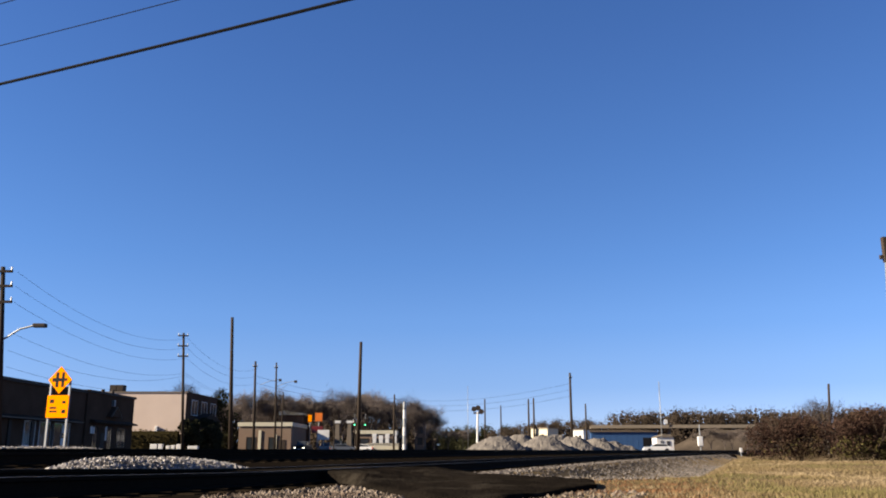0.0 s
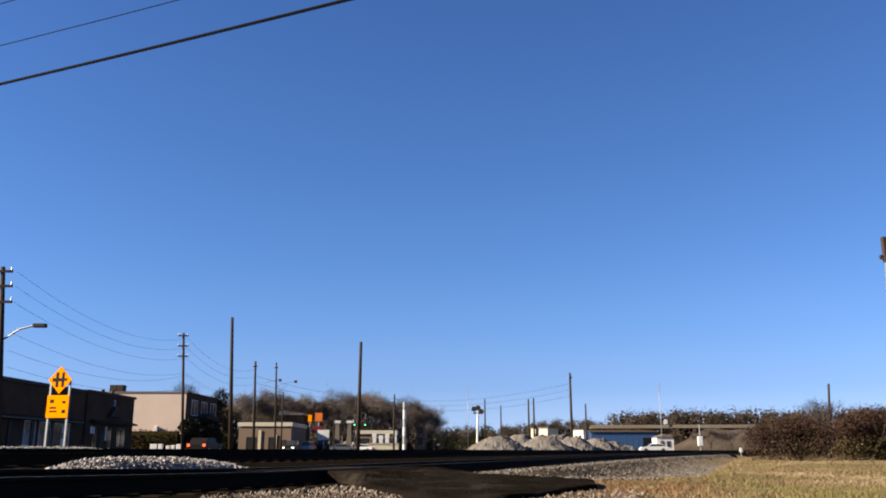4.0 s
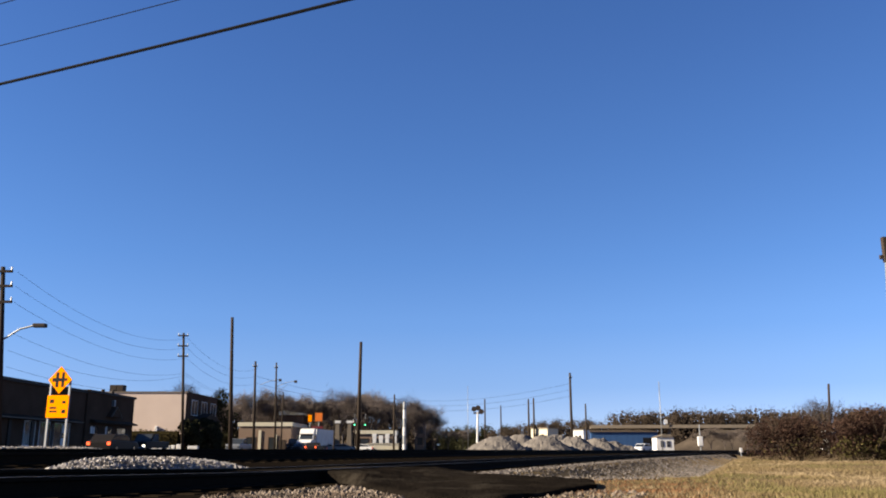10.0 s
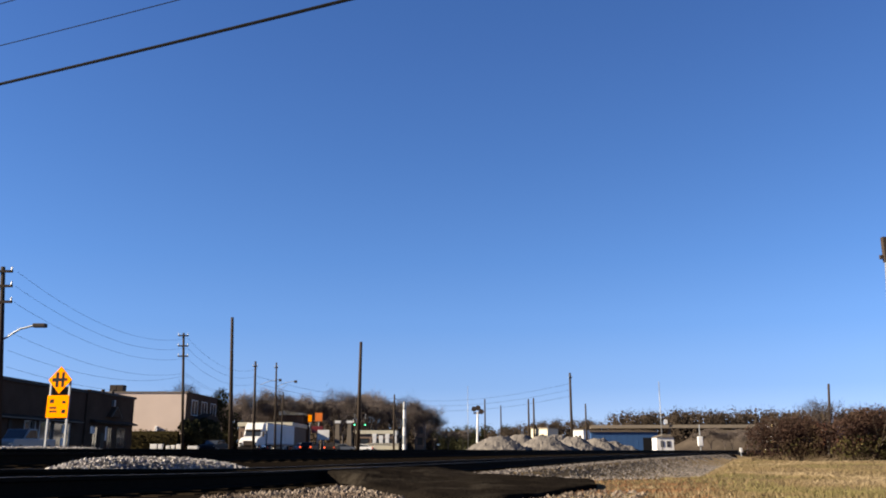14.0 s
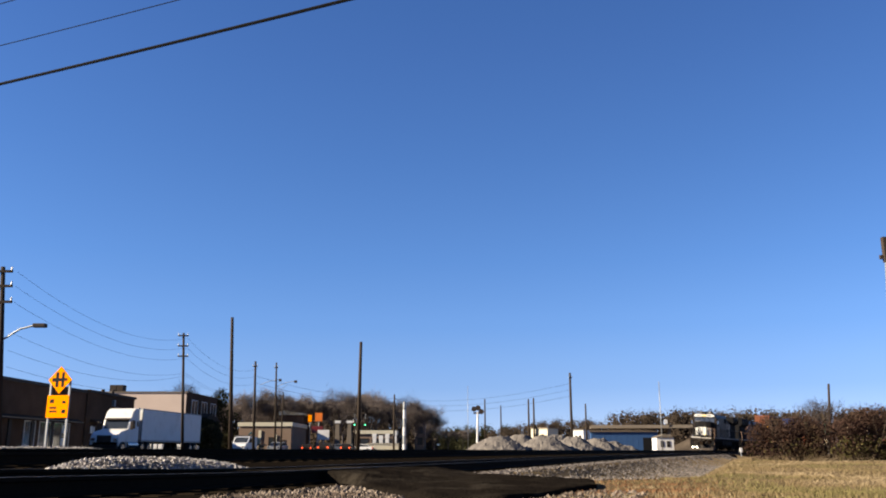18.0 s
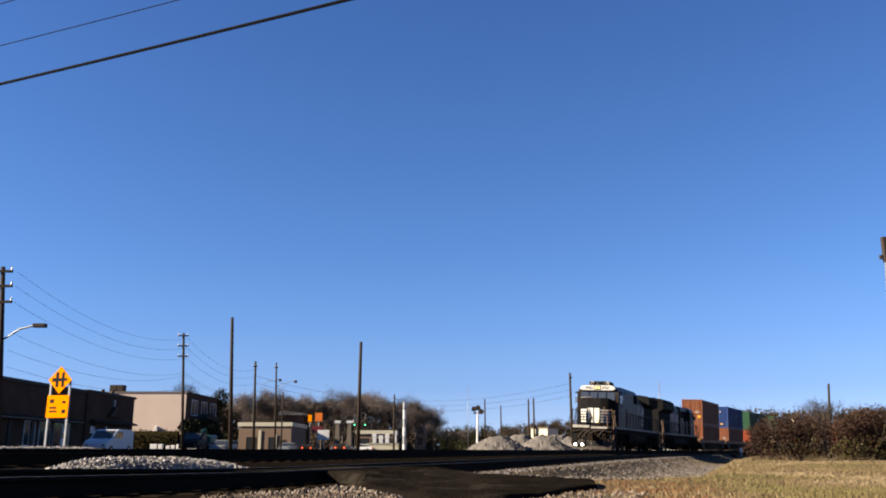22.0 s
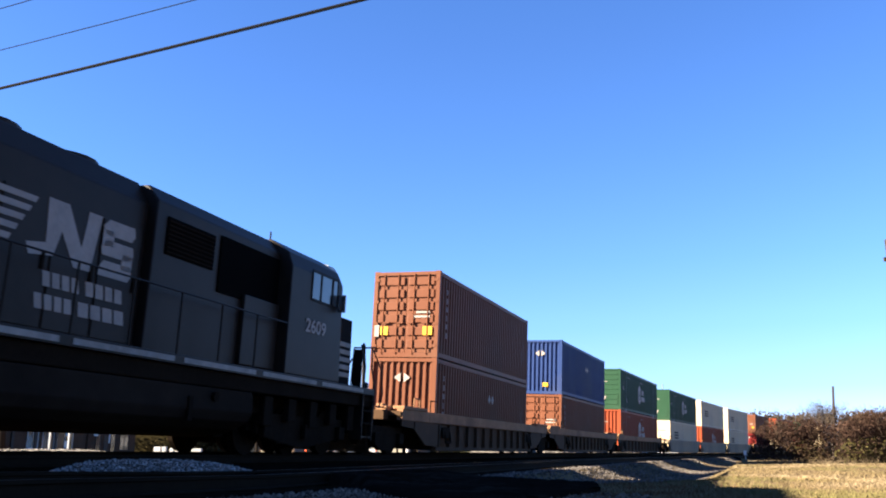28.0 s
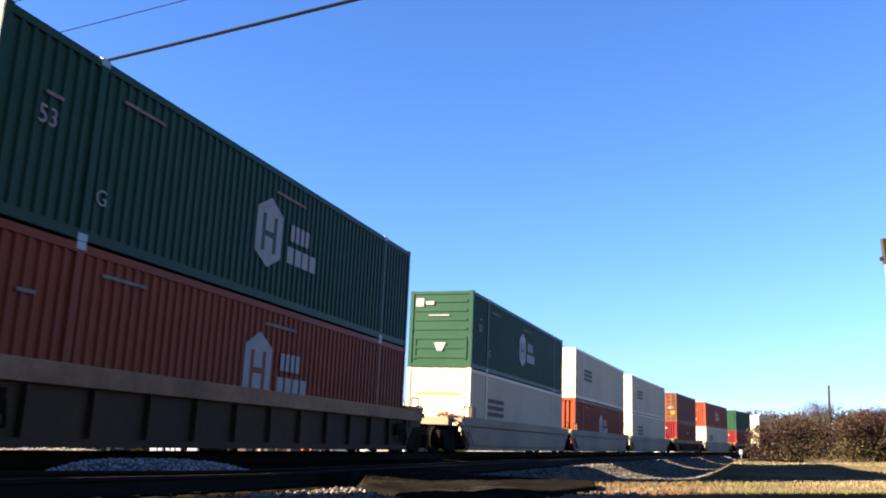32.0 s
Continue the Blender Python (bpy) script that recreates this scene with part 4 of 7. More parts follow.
woods("far_woods", 18, 330, 78, 325, 110, 11.5, 13.5, M["woods"], 70, "far belt of dark winter woods", lambda f: 0.62 + 0.36 * math.sin(3.0 * f))
woods("far_woods", 66, 330, 270, 250, 300, 14, 16.2, M["woods"], 71, "far belt of dark winter woods")
woods("far_woods", -12, 420, 40, 400, 70, 9, 13, M["pine"], 72, "far belt of evergreens")
woods("far_woods", -170, 262, -30, 264, 160, 13, 17, M["woods"], 73, "far belt of dark winter woods")
# unseen belt behind the camera, added to cut sky light on the train's side
woods("near_woods", -45, -46, 70, -44, 75, 13, 17, M["woods"], 75, "unseen woods belt added behind the camera to block low sky light")
woods("far_woods", -40, 252, -4, 244, 60, 9, 12, M["woods"], 74, "far belt of dark winter woods")


def evergreen(x, y, h, w, seed):
    rnd = random.Random(seed)
    t = thing("evergreen_tree", "dense dark evergreen tree beside the beige building", "tree", group="evergreens", m=pose(x, y, 0.25))
    part("trunk", cyl(bmesh.new(), (0, 0, 0), (0, 0, h * 0.4), 0.18, 0.12), M["bark"], t)
    lumps = []
    for _ in range(22):
        a, k = rnd.uniform(0, 6.28), rnd.random() ** 0.5
        z = rnd.uniform(0.12, 0.86)
        r = w * 0.5 * (1 - 0.45 * z) * k
        lumps.append((math.cos(a) * r, math.sin(a) * r, h * z, w * 0.2, w * 0.2, h * 0.14))
    leaf_cloud("crown", lumps, 5200, 0.2, M["pine"], t, seed)


for _i, (_x, _y, _h, _w) in enumerate(((-37.2, 128, 4.9, 3.6), (-34.6, 130, 4.3, 3.2), (-35.8, 134, 5.4, 3.6))):
    evergreen(_x, _y, _h, _w, 90 + _i)
evergreen(-42.2, 166, 12.3, 7.5, 97)


# ---- gravel heaps ----
def heap(x, y, w, d, h, seed):
    me = bpy.data.meshes.new("heap_body")
    n = 44
    vs, fs = [], []
    for j in range(n + 1):
        for i in range(n + 1):
            a, b = i / n * 2 - 1, j / n * 2 - 1
            r = math.hypot((a - 0.08) / (0.92 if a > 0.08 else 1.08), b)
            z = h * min(1.0, 1.32 * max(0, 1 - r)) + (0.16 * noise.noise(Vector((a * 5 + seed, b * 5, 0))) + 0.10 * noise.noise(Vector((a * 17 + seed, b * 17, 3)))) * (r < 0.95)
            vs.append((a * w / 2, b * d / 2, z - 0.05))
    for j in range(n):
        for i in range(n):
            q = j * (n + 1) + i
            fs.append((q, q + 1, q + n + 2, q + n + 1))
    me.from_pydata(vs, [], fs)
    me.materials.append(M["gravel"])
    o = new("gravel_mound", me)
    o.matrix_basis = pose(x, y, 0.3)
    tagged(o, "conical mound of pale crushed rock in the yard", "mound", group="yard mounds")


for _i, (_x, _y, _w, _d, _h) in enumerate(((5.2, 85, 7.6, 8, 1.65), (10.0, 88, 7.2, 8, 1.75), (13.6, 92, 6.4, 9, 1.7), (16.8, 96, 6.0, 9, 1.6), (19.6, 102, 5.2, 8, 1.35), (22.6, 108, 4.0, 6, 0.9), (8.0, 92, 6.4, 6, 1.95), (12.2, 95, 6.0, 6, 1.95))):
    heap(_x, _y, _w, _d, _h, 80 + _i)


# ---- overpass, blue hall, sheds ----
def overpass():
    t = thing("overpass", "long pale concrete road overpass on slim piers", "bridge")
    a, b = Vector((47, 277, 0)), Vector((190, 258, 0))
    d = (b - a).normalized()
    n = Vector((-d.y, d.x, 0))
    L = (b - a).length
    def slab(s0, s1, w0, w1, z0, z1):
        bm = bmesh.new()
        quadmesh(bm, [tuple(a + d * s + n * w + Vector((0, 0, z))) for z in (z0, z1) for s, w in ((s0, w0), (s1, w0), (s1, w1), (s0, w1))], BOXF)
        return bm
    part("deck", slab(0, L, 0, 10, 7.5, 8.0), M["concrete"], t)
    part("parapet", slab(0, L, -0.004, 0.3, 8.004, 8.5), M["concrete"], t)
    part("parapet", slab(0, L, 9.7, 10.004, 8.004, 8.5), M["concrete"], t)
    for s in (4, 24, 43.5, 64, 84, 104, 128):
        for w in (1.5, 8.0):
            part("pier", slab(s, s + 0.9, w, w + 0.9, 0.1, 7.1), M["concrete"], t)
        part("pier_cap", slab(s - 0.1, s + 1.0, 0.5, 9.8, 7.1, 7.5), M["concrete"], t)


overpass()


def embankment():
    bm = bmesh.new()
    n = 26
    rows = []
    for j in range(7):
        r = []
        for i in range(n + 1):
            x = 66 + 60 * i / n
            h = 6.6 * smooth_step(66, 84, x) * (1 - j / 6) + 0.25
            r.append(bm.verts.new((x, 276.2 - (x - 47) * 0.1325 - j * 2.4, h + 0.35 * noise.noise(Vector((x * 0.4, j * 1.1, 2))))))
        rows.append(r)
    for j in range(6):
        for i in range(n):
            bm.faces.new((rows[j + 1][i], rows[j + 1][i + 1], rows[j][i + 1], rows[j][i]))
    ob = part("embankment", bm, M["bank"])
    tagged(ob, "tan sloped bank under the far overpass", "embankment", kind="structure")


embankment()


def blue_hall():
    t = thing("blue_metal_hall", "long low blue sheet-metal warehouse with a grey roof", "building")
    part("wall", box(40, 58, 236, 250, 0.1, 5.5), M["bluewall"], t)
    part("roof", prism([(235.6, 5.5), (250.4, 5.5), (243, 6.1)], "x", 39.6, 58.4), M["bank"], t)
    for i in range(12):
        part("wall_rib", box(40.6 + i * 1.5, 40.72 + i * 1.5, 235.97, 235.998, 0.3, 5.4), M["bluewall"], t)
    part("open_bay", box(54, 57.5, 235.93, 235.995, 0.3, 4.0), M["black"], t)


blue_hall()


def shed(name, x0, x1, y, z, material, label, roof="concrete", gable=True, turn=0.0):
    c = Vector(((x0 + x1) / 2, y, 0))
    t = thing(name, label, "shed", group="yard sheds", m=Matrix.Translation(c) @ Matrix.Rotation(radians(turn), 4, "Z") @ Matrix.Translation(-c))
    part("wall", box(x0, x1, y, y + 3.5, 0.2, z), M[material], t)
    m = (x0 + x1) / 2
    if gable:
        part("roof", prism([(x0 - 0.2, z), (x1 + 0.2, z), (m, z + (x1 - x0) * 0.18)], "y", y - 0.2, y + 3.7), M[roof], t)
    else:
        part("roof", box(x0 - 0.15, x1 + 0.15, y - 0.15, y + 3.65, z, z + 0.18), M[roof], t)
    for k in (0.25, 0.62):
        window(t, "y", y, x0 + (x1 - x0) * k, x0 + (x1 - x0) * (k + 0.14), z * 0.45, z * 0.75)


shed("site_trailer", 14.9, 18.2, 150, 4.3, "cream", "cream site trailer with small windows behind the gravel heaps", gable=False, turn=-38)
shed("white_shed", 37.9, 40.9, 155, 2.9, "white", "small white gabled shed beside the track")
shed("white_shed", 24.4, 26.6, 165, 4.4, "white", "white equipment shed beyond the heaps", gable=False, turn=-30)


def small_sign(x, y, z0, z1, w, material, label, poles=1, kind="street sign"):
    t = thing("street_sign", label, kind, group="street signs")
    for k in ([0] if poles == 1 else [-w * 0.35, w * 0.35]):
        part("post", cyl(bmesh.new(), (x + k, y + 0.12, 0.2), (x + k, y + 0.12, z1), 0.09, n=8), M["steel"], t)
    part("panel", box(x - w / 2, x + w / 2, y - 0.1, y + 0.02, z0, z1, 0.02), M[material], t)
    return t


small_sign(-24.3, 170, 6.2, 7.8, 1.4, "signo", "bright orange square shop sign on a pole")
small_sign(-26.0, 170, 6.1, 7.4, 0.7, "signy", "yellow-orange shop sign on a pole")
small_sign(-24.4, 169, 3.9, 5.2, 2.2, "carred", "red sign panel below the orange one")
small_sign(-22.6, 165, 2.6, 4.4, 2.2, "white", "white round-cornered price sign")


def white_mast():
    t = thing("signal_mast", "white railway signal mast with round signal heads", "signal mast", m=pose(4.7, 120, 0.25))
    part("post", cyl(bmesh.new(), (0, 0, 0), (0.1, 0, 5.6), 0.16, 0.12), M["white"], t)
    part("arm", box(-0.5, 0.7, -0.06, 0.06, 5.3, 5.5), M["trimdark"], t)
    for x, z in ((-0.4, 5.95), (0.6, 5.6), (0.15, 6.1)):
        part("signal_head", cyl(bmesh.new(), (x, -0.1, z), (x, 0.05, z), 0.36, n=14), M["trimdark"], t)


white_mast()


def striped_mast(x, y, h, label, r=0.3):
    t = thing("striped_mast", label, "mast", m=pose(x, y, 0.2))
    for i in range(6):
        part("band", cyl(bmesh.new(), (0, 0, h * i / 6), (0, 0, h * (i + 1) / 6), r, n=10), M["white" if i % 2 == 0 else "steel"], t)


striped_mast(-7.1, 160, 9.2, "white banded mast beside far trees")
part_ob = thing("signal_bell_post", "white crossing-signal post beside the track", "signal post", m=pose(46.5, 158, 0.2))
part("post", cyl(bmesh.new(), (0, 0, 0), (0, 0, 5.0), 0.12), M["steel"], part_ob)
part("signal_case", box(-0.45, 0.45, -0.3, 0.3, 1.2, 2.9, 0.1), M["white"], part_ob)


def forecourt():
    t = thing("low_wall", "low cream forecourt wall across the street", "wall")
    part("coping", box(-14.4, -8.3, 164.9, 165.35, 1.75, 1.9), M["cream"], t)
    part("wall_body", box(-14.3, -8.4, 165, 165.25, 0.2, 1.75), M["cream"], t)
    for x, z in ((-13.4, 3.9), (-12.1, 3.6), (-10.9, 3.9), (-9.4, 4.4)):
        t = thing("fuel_pump", "white fuel pump with a dark display on a far forecourt", "fuel pump", group="fuel pumps", m=pose(x, 171, 0.3))
        part("cabinet", box(-0.35, 0.35, -0.3, 0.3, 0, z - 1.2, 0.04), M["white"], t)
        part("display", box(-0.25, 0.25, -0.32, -0.301, 1.3, 1.75), M["black"], t)
        part("topper", box(-0.42, 0.42, -0.34, 0.34, z - 1.2, z - 0.4, 0.05), M["white"], t)
    for x in (-21.9, -19.5):
        t = thing("canopy_pillar", "pale tapered forecourt canopy pillar", "pillar", group="forecourt pillars")
        part("shaft", prism([(x, 0.2), (x + 1.1, 0.2), (x + 0.95, 6.0), (x + 0.2, 6.0)], "y", 176, 176.8, 0.03), M["concrete"], t)
        part("capital", box(x, x + 1.15, 175.9, 176.9, 6.0, 6.5, 0.03), M["white"], t)
    t = thing("tan_tower", "narrow tan rendered building with small windows", "building")
    part("wall", box(-6.6, -4.2, 206, 214, 0.1, 9.6), M["tan"], t)
    part("parapet_cap", box(-6.8, -4.0, 205.8, 214.2, 9.6, 9.9), M["concrete"], t)
    for z in (2.0, 4.6, 7.2):
        window(t, "y", 206, -6.0, -4.9, z, z + 1.5)
    t = thing("shop_hall", "low white and tan roadside shop behind the forecourt", "building")
    part("wall", box(-18, -10, 182, 190, 0.1, 4.0), M["tan"], t)
    part("fascia", box(-18.3, -9.7, 181.7, 190.3, 4.0, 4.7), M["cream"], t)
    for x in (-17.2, -14.8, -12.4):
        window(t, "y", 182, x, x + 1.6, 0.7, 3.0)
    for k, (x, y, z) in enumerate(((-14.2, 140, 5.0), (-12.5, 140, 5.0))):
        t = thing("traffic_signal", "dark traffic signal head showing green", "traffic light", group="traffic signals")
        part("housing", box(x - 0.2, x + 0.2, y - 0.15, y + 0.15, z - 0.6, z + 0.6, 0.04), M["trimdark"], t)
        for q, m in ((0.38, "black"), (0.0, "black"), (-0.38, "green_lit")):
            part("lens", cyl(bmesh.new(), (x, y - 0.17, z + q), (x, y - 0.15, z + q), 0.11, n=12), M[m], t)
        part("hanger", cyl(bmesh.new(), (x, y, z + 0.6), (x, y, z + 1.4), 0.04, n=6), M["steel"], t)
    t = thing("signal_span", "steel mast arm carrying the traffic signals", "mast arm")
    part("post", cyl(bmesh.new(), (-17.5, 140, 0.2), (-17.5, 140, 6.6), 0.1, 0.08), M["pole"], t)
    part("arm", tube([(-17.5, 140, 6.3), (-12.2, 140, 6.42)], 0.05, 8), M["pole"], t)
    t = thing("globe_lamp", "white globe lamp on a dark post", "lamp", m=pose(-15.1, 150, 0.2))
    part("post", cyl(bmesh.new(), (0, 0, 0), (0, 0, 5.0), 0.08, n=8), M["trimdark"], t)
    bm = bmesh.new()
    bmesh.ops.create_uvsphere(bm, u_segments=14, v_segments=10, radius=0.42)
    bmesh.ops.translate(bm, verts=bm.verts, vec=(0, 0, 5.35))
    part("globe", bm, M["white"], t, smooth=True)


forecourt()


def marker_post():
    t = thing("marker_post", "small white marker post beside the track", "marker post", m=pose(30.6, 90, 0.12))
    part("post", cyl(bmesh.new(), (0, 0, -0.1), (0, 0, 0.55), 0.06, n=8), M["steel"], t)
    part("plate", box(-0.14, 0.14, -0.06, 0.06, 0.3, 0.75, 0.03), M["white"], t)
    t = thing("bridge_sign", "small white sign board on the overpass parapet", "road sign", m=pose(70.0, 273.3, 8.5))
    part("board", box(-0.55, 0.55, -0.06, 0.06, 0.3, 1.6, 0.03), M["white"], t)
    for x in (-0.3, 0.3):
        part("post", cyl(bmesh.new(), (x, 0.1, -0.05), (x, 0.1, 1.5), 0.06, n=6), M["steel"], t)


marker_post()


# ---- street ----
def lane_x(y):
    return -33.5 + 0.0747 * y


def make_road():
    ys = [-120 + i * 8 for i in range(60)]
    vs, fs = [], []
    for y in ys:
        for k, z in ((-4.5, 0.305), (9.0, 0.305)):
            vs.append((lane_x(y) + k, y, z + 0.02))
    for i in range(len(ys) - 1):
        fs.append((2 * i, 2 * i + 1, 2 * i + 3, 2 * i + 2))
    me = bpy.data.meshes.new("road")
    me.from_pydata(vs, [], fs)
    me.materials.append(M["road"])
    tagged(new("road", me), "grey asphalt street beside the railway", "road", kind="structure")
    for k, m in ((-4.8, "concrete"), (9.0, "concrete")):
        bm = bmesh.new()
        a, b = -120, 352
        quadmesh(bm, [(lane_x(y) + s, y, z) for z in (0.2, 0.46) for y, s in ((a, k), (a, k + 0.3), (b, k + 0.3), (b, k))], BOXF)
        tagged(part("kerb", bm, M[m]), "pale concrete kerb of the street", "kerb", kind="structure")


make_road()
# ---- the train: local x runs from a thing's front towards the train's rear, z up from the rail heads ----
wheel_meshes, rolling = {}, []


def wheelset(parent, x, r, name="wheelset"):
    key = round(r, 3)
    if key not in wheel_meshes:
        bm = bmesh.new()
        for s in (-1, 1):
            cyl(bm, (0, s * 0.68, 0), (0, s * 0.80, 0), r, n=22)
            cyl(bm, (0, s * 0.66, 0), (0, s * 0.68, 0), r + 0.03, n=22)
            for k in range(6):
                a = k * math.pi / 3
                cyl(bm, (math.cos(a) * r * 0.55, s * 0.80, math.sin(a) * r * 0.55), (math.cos(a) * r * 0.55, s * 0.81, math.sin(a) * r * 0.55), r * 0.12, n=6)
        cyl(bm, (0, -1.0, 0), (0, 1.0, 0), 0.09, n=8)
        me = bpy.data.meshes.new(name)
        bm.to_mesh(me)
        bm.free()
        me.materials.append(M["grime"])
        wheel_meshes[key] = me
    o = new(name, wheel_meshes[key])
    o.parent = parent
    o.location = (x, 0, r)
    rolling.append((o, x, r))
    return o


def bogie(parent, x, axles, r, half_w=1.05):
    """A truck with side frames, springs, journal boxes and wheels."""
    n = len(axles)
    f = box(x + min(axles) - r * 0.7, x + max(axles) + r * 0.7, -half_w + 0.1, half_w - 0.1, r * 0.95, r * 1.25, 0.03)
    t = part("truck_frame", f, M["grime"], parent)
    for s in (-1, 1):
        a, b = x + min(axles) - 0.25, x + max(axles) + 0.25
        zc = r
        pts = [(a, zc + 0.34), (b, zc + 0.34), (b, zc - 0.08), (b - 0.35, zc - 0.16), ((a + b) / 2 + 0.4, zc - 0.34), ((a + b) / 2 - 0.4, zc - 0.34), (a + 0.35, zc - 0.16), (a, zc - 0.08)]
        part("side_frame", prism(pts, "y", s * half_w - 0.07, s * half_w + 0.07, 0.02), M["grime"], t)
        for ax in axles:
            part("journal_box", box(x + ax - 0.16, x + ax + 0.16, s * (half_w + 0.075), s * (half_w + 0.2), r - 0.15, r + 0.16, 0.02), M["grime"], t)
        for k in range(max(1, n - 1)):
            c = x + (axles[k] + axles[k + 1]) / 2 if n > 1 else x
            for q in (-0.18, 0.0, 0.18):
                part("spring", cyl(bmesh.new(), (c + q, s * half_w, r - 0.28), (c + q, s * half_w, r + 0.12), 0.075, n=8), M["grime"], t)
    for ax in axles:
        wheelset(t, x + ax, r)
    return t


def handrail(parent, pts, r=0.022, name="handrail", material="locoblack", label=""):
    return part(name, tube(pts, r, 6), M[material], parent, label)


def loco(kind, L, number):
    wide = kind == "lead"
    t = thing("locomotive", "black diesel freight locomotive with white lettering and striped nose" if wide else
              "black diesel freight locomotive running cab last with white lettering", "locomotive", group="locomotives")
    K, Wt = M["locoblack"], M["locowhite"]
    deck = 1.72
    # underframe and deck
    part("underframe", box(0.9, L - 0.9, -1.45, 1.45, 1.25, 1.55, 0.03), M["grime"], t)
    part("walkway_deck", box(1.15, L - 0.75, -1.54, 1.54, 1.55, deck, 0.015), K, t)
    n = 7
    for s in (-1, 1):
        for i in range(n):
            a = 1.9 + i * (L - 3.9) / n
            part("sill_stripe", box(a, a + (L - 3.9) / n - 0.28, s * 1.541, s * 1.549, 1.59, 1.68), M["sillwhite"], t, "grimy white sill stripe")
    # fuel tank and gear below
    shell = [(math.cos(math.radians(a)), math.sin(math.radians(a))) for a in range(0, -181, -20)]
    tank = prism([(-1.44, 1.24), (1.44, 1.24)] + [(1.47 * c if abs(c) > 0.5 else 1.25 * c * 1.2, 0.84 + 0.52 * z) for c, z in shell], "x", 7.2, L - 7.2, 0.03)
    tk = part("fuel_tank", tank, M["tankgrey"], t, "dark grey rounded fuel tank")
    for s in (-1, 1):
        part("filler_cap", cyl(bmesh.new(), (8.6, s * 1.44, 1.08), (8.6, s * 1.52, 1.08), 0.09, n=10), M["grime"], tk)
        part("sight_gauge", box(9.3, 9.42, min(s * 1.46, s * 1.50), max(s * 1.46, s * 1.50), 0.62, 1.05), M["grime"], tk)
    for x0, x1 in ((1.5, 7.2), (L - 7.2, L - 1.5)):
        part("brake_gear", box(x0, x1, -0.6, 0.6, 0.35, 1.25), M["grime"], t)
        for s in (-1, 1):
            for k in range(5):
                x = x0 + 0.5 + k * 1.05
                part("brake_rigging", box(x, x + 0.35, *sorted((s * 1.22, s * 1.36)), 0.62 + 0.12 * (k % 2), 1.22, 0.02), M["grime"], t)
    for s in (-1, 1):
        part("air_reservoir", cyl(bmesh.new(), (7.9, s * 1.25, 1.35), (13.9, s * 1.25, 1.35), 0.13, n=10), M["grime"], t)
    bogie(t, 4.4, (-1.85, 0.0, 1.85), 0.53, 1.12)
    bogie(t, L - 4.4, (-1.85, 0.0, 1.85), 0.53, 1.12)
    # end plates, plows, couplers, steps
    for e, x0, sg in (("front", 0.42, 1), ("rear", L, -1)):
        def X(v):
            return x0 + sg * v
        part("pilot_plate", box(min(X(0.62), X(0.75)), max(X(0.62), X(0.75)), -1.42, 1.42, 0.55, 1.6, 0.01), M["nosedark"], t)
        bm = bmesh.new()
        pts = [(-1.52, 0.74), (-1.36, 0.50), (-0.95, 0.34), (-0.45, 0.24), (0.0, 0.20), (0.45, 0.24), (0.95, 0.34), (1.36, 0.50), (1.52, 0.74)]
        rings = []
        for k in range(5):
            f = k / 4
            z, o = 0.08 + 0.62 * f, 0.34 * f ** 0.6 - 0.05 * f * f
            rings.append([bm.verts.new((X(q + o), y, z + 0.10 * f * abs(y) / 1.5)) for y, q in pts])
        for k in range(5):
            f = 1 - k / 4
            z, o = 0.08 + 0.62 * f, 0.34 * f ** 0.6 - 0.05 * f * f
            rings.append([bm.verts.new((X(q + o + 0.05), y, z + 0.10 * f * abs(y) / 1.5)) for y, q in pts])
        for a, b in zip(rings, rings[1:] + rings[:1]):
            for k in range(len(pts) - 1):
                bm.faces.new((a[k], a[k + 1], b[k + 1], b[k]))
        bmesh.ops.recalc_face_normals(bm, faces=bm.faces[:])
        plow = part("snow_plow", bm, M["plow"], t, "scraped grey snow plow")
        # black block: shade of the cut-out and hoses put into its colour
        gap = prism([(-0.85, 0.50), (-0.55, 0.34), (0.42, 0.30), (0.60, 0.46), (0.50, 0.74), (-0.72, 0.74)], "x", 0, 0.5)
        for q in gap.verts:
            q.co.x = X(q.co.x * 0.4 + 0.19 + 0.34 * min(1.0, max(0.0, q.co.z - 0.08) / 0.62) ** 0.6)
        part("coupler_notch", gap, M["black"], plow, "black block for the shaded notch under the coupler")
        cb = bmesh.new()
        bx(cb, min(X(0.1), X(0.8)), max(X(0.1), X(0.8)), -0.14, 0.14, 0.82, 1.06)
        bx(cb, min(X(-0.12), X(0.15)), max(X(-0.12), X(0.15)), -0.2, 0.16, 0.74, 1.12)
        part("coupler", cb, M["grime"], t)
        rnd = random.Random(3)
        for k in range(9):
            y = -1.05 + k * 0.26
            part("air_hose", tube([(X(0.6), y, 1.15), (X(0.42), y + 0.05, 0.85), (X(0.34), y + 0.1, 0.6 + 0.1 * (k % 2))], 0.03, 6), M["grime"], t)
        for k in range(4):
            y = -0.9 + k * 0.6
            part("hose_valve", box(min(X(0.5), X(0.62)), max(X(0.5), X(0.62)), y - 0.1, y + 0.12, 0.95 + 0.1 * (k % 2), 1.2 + 0.08 * (k % 3), 0.02), M["grime"], t)
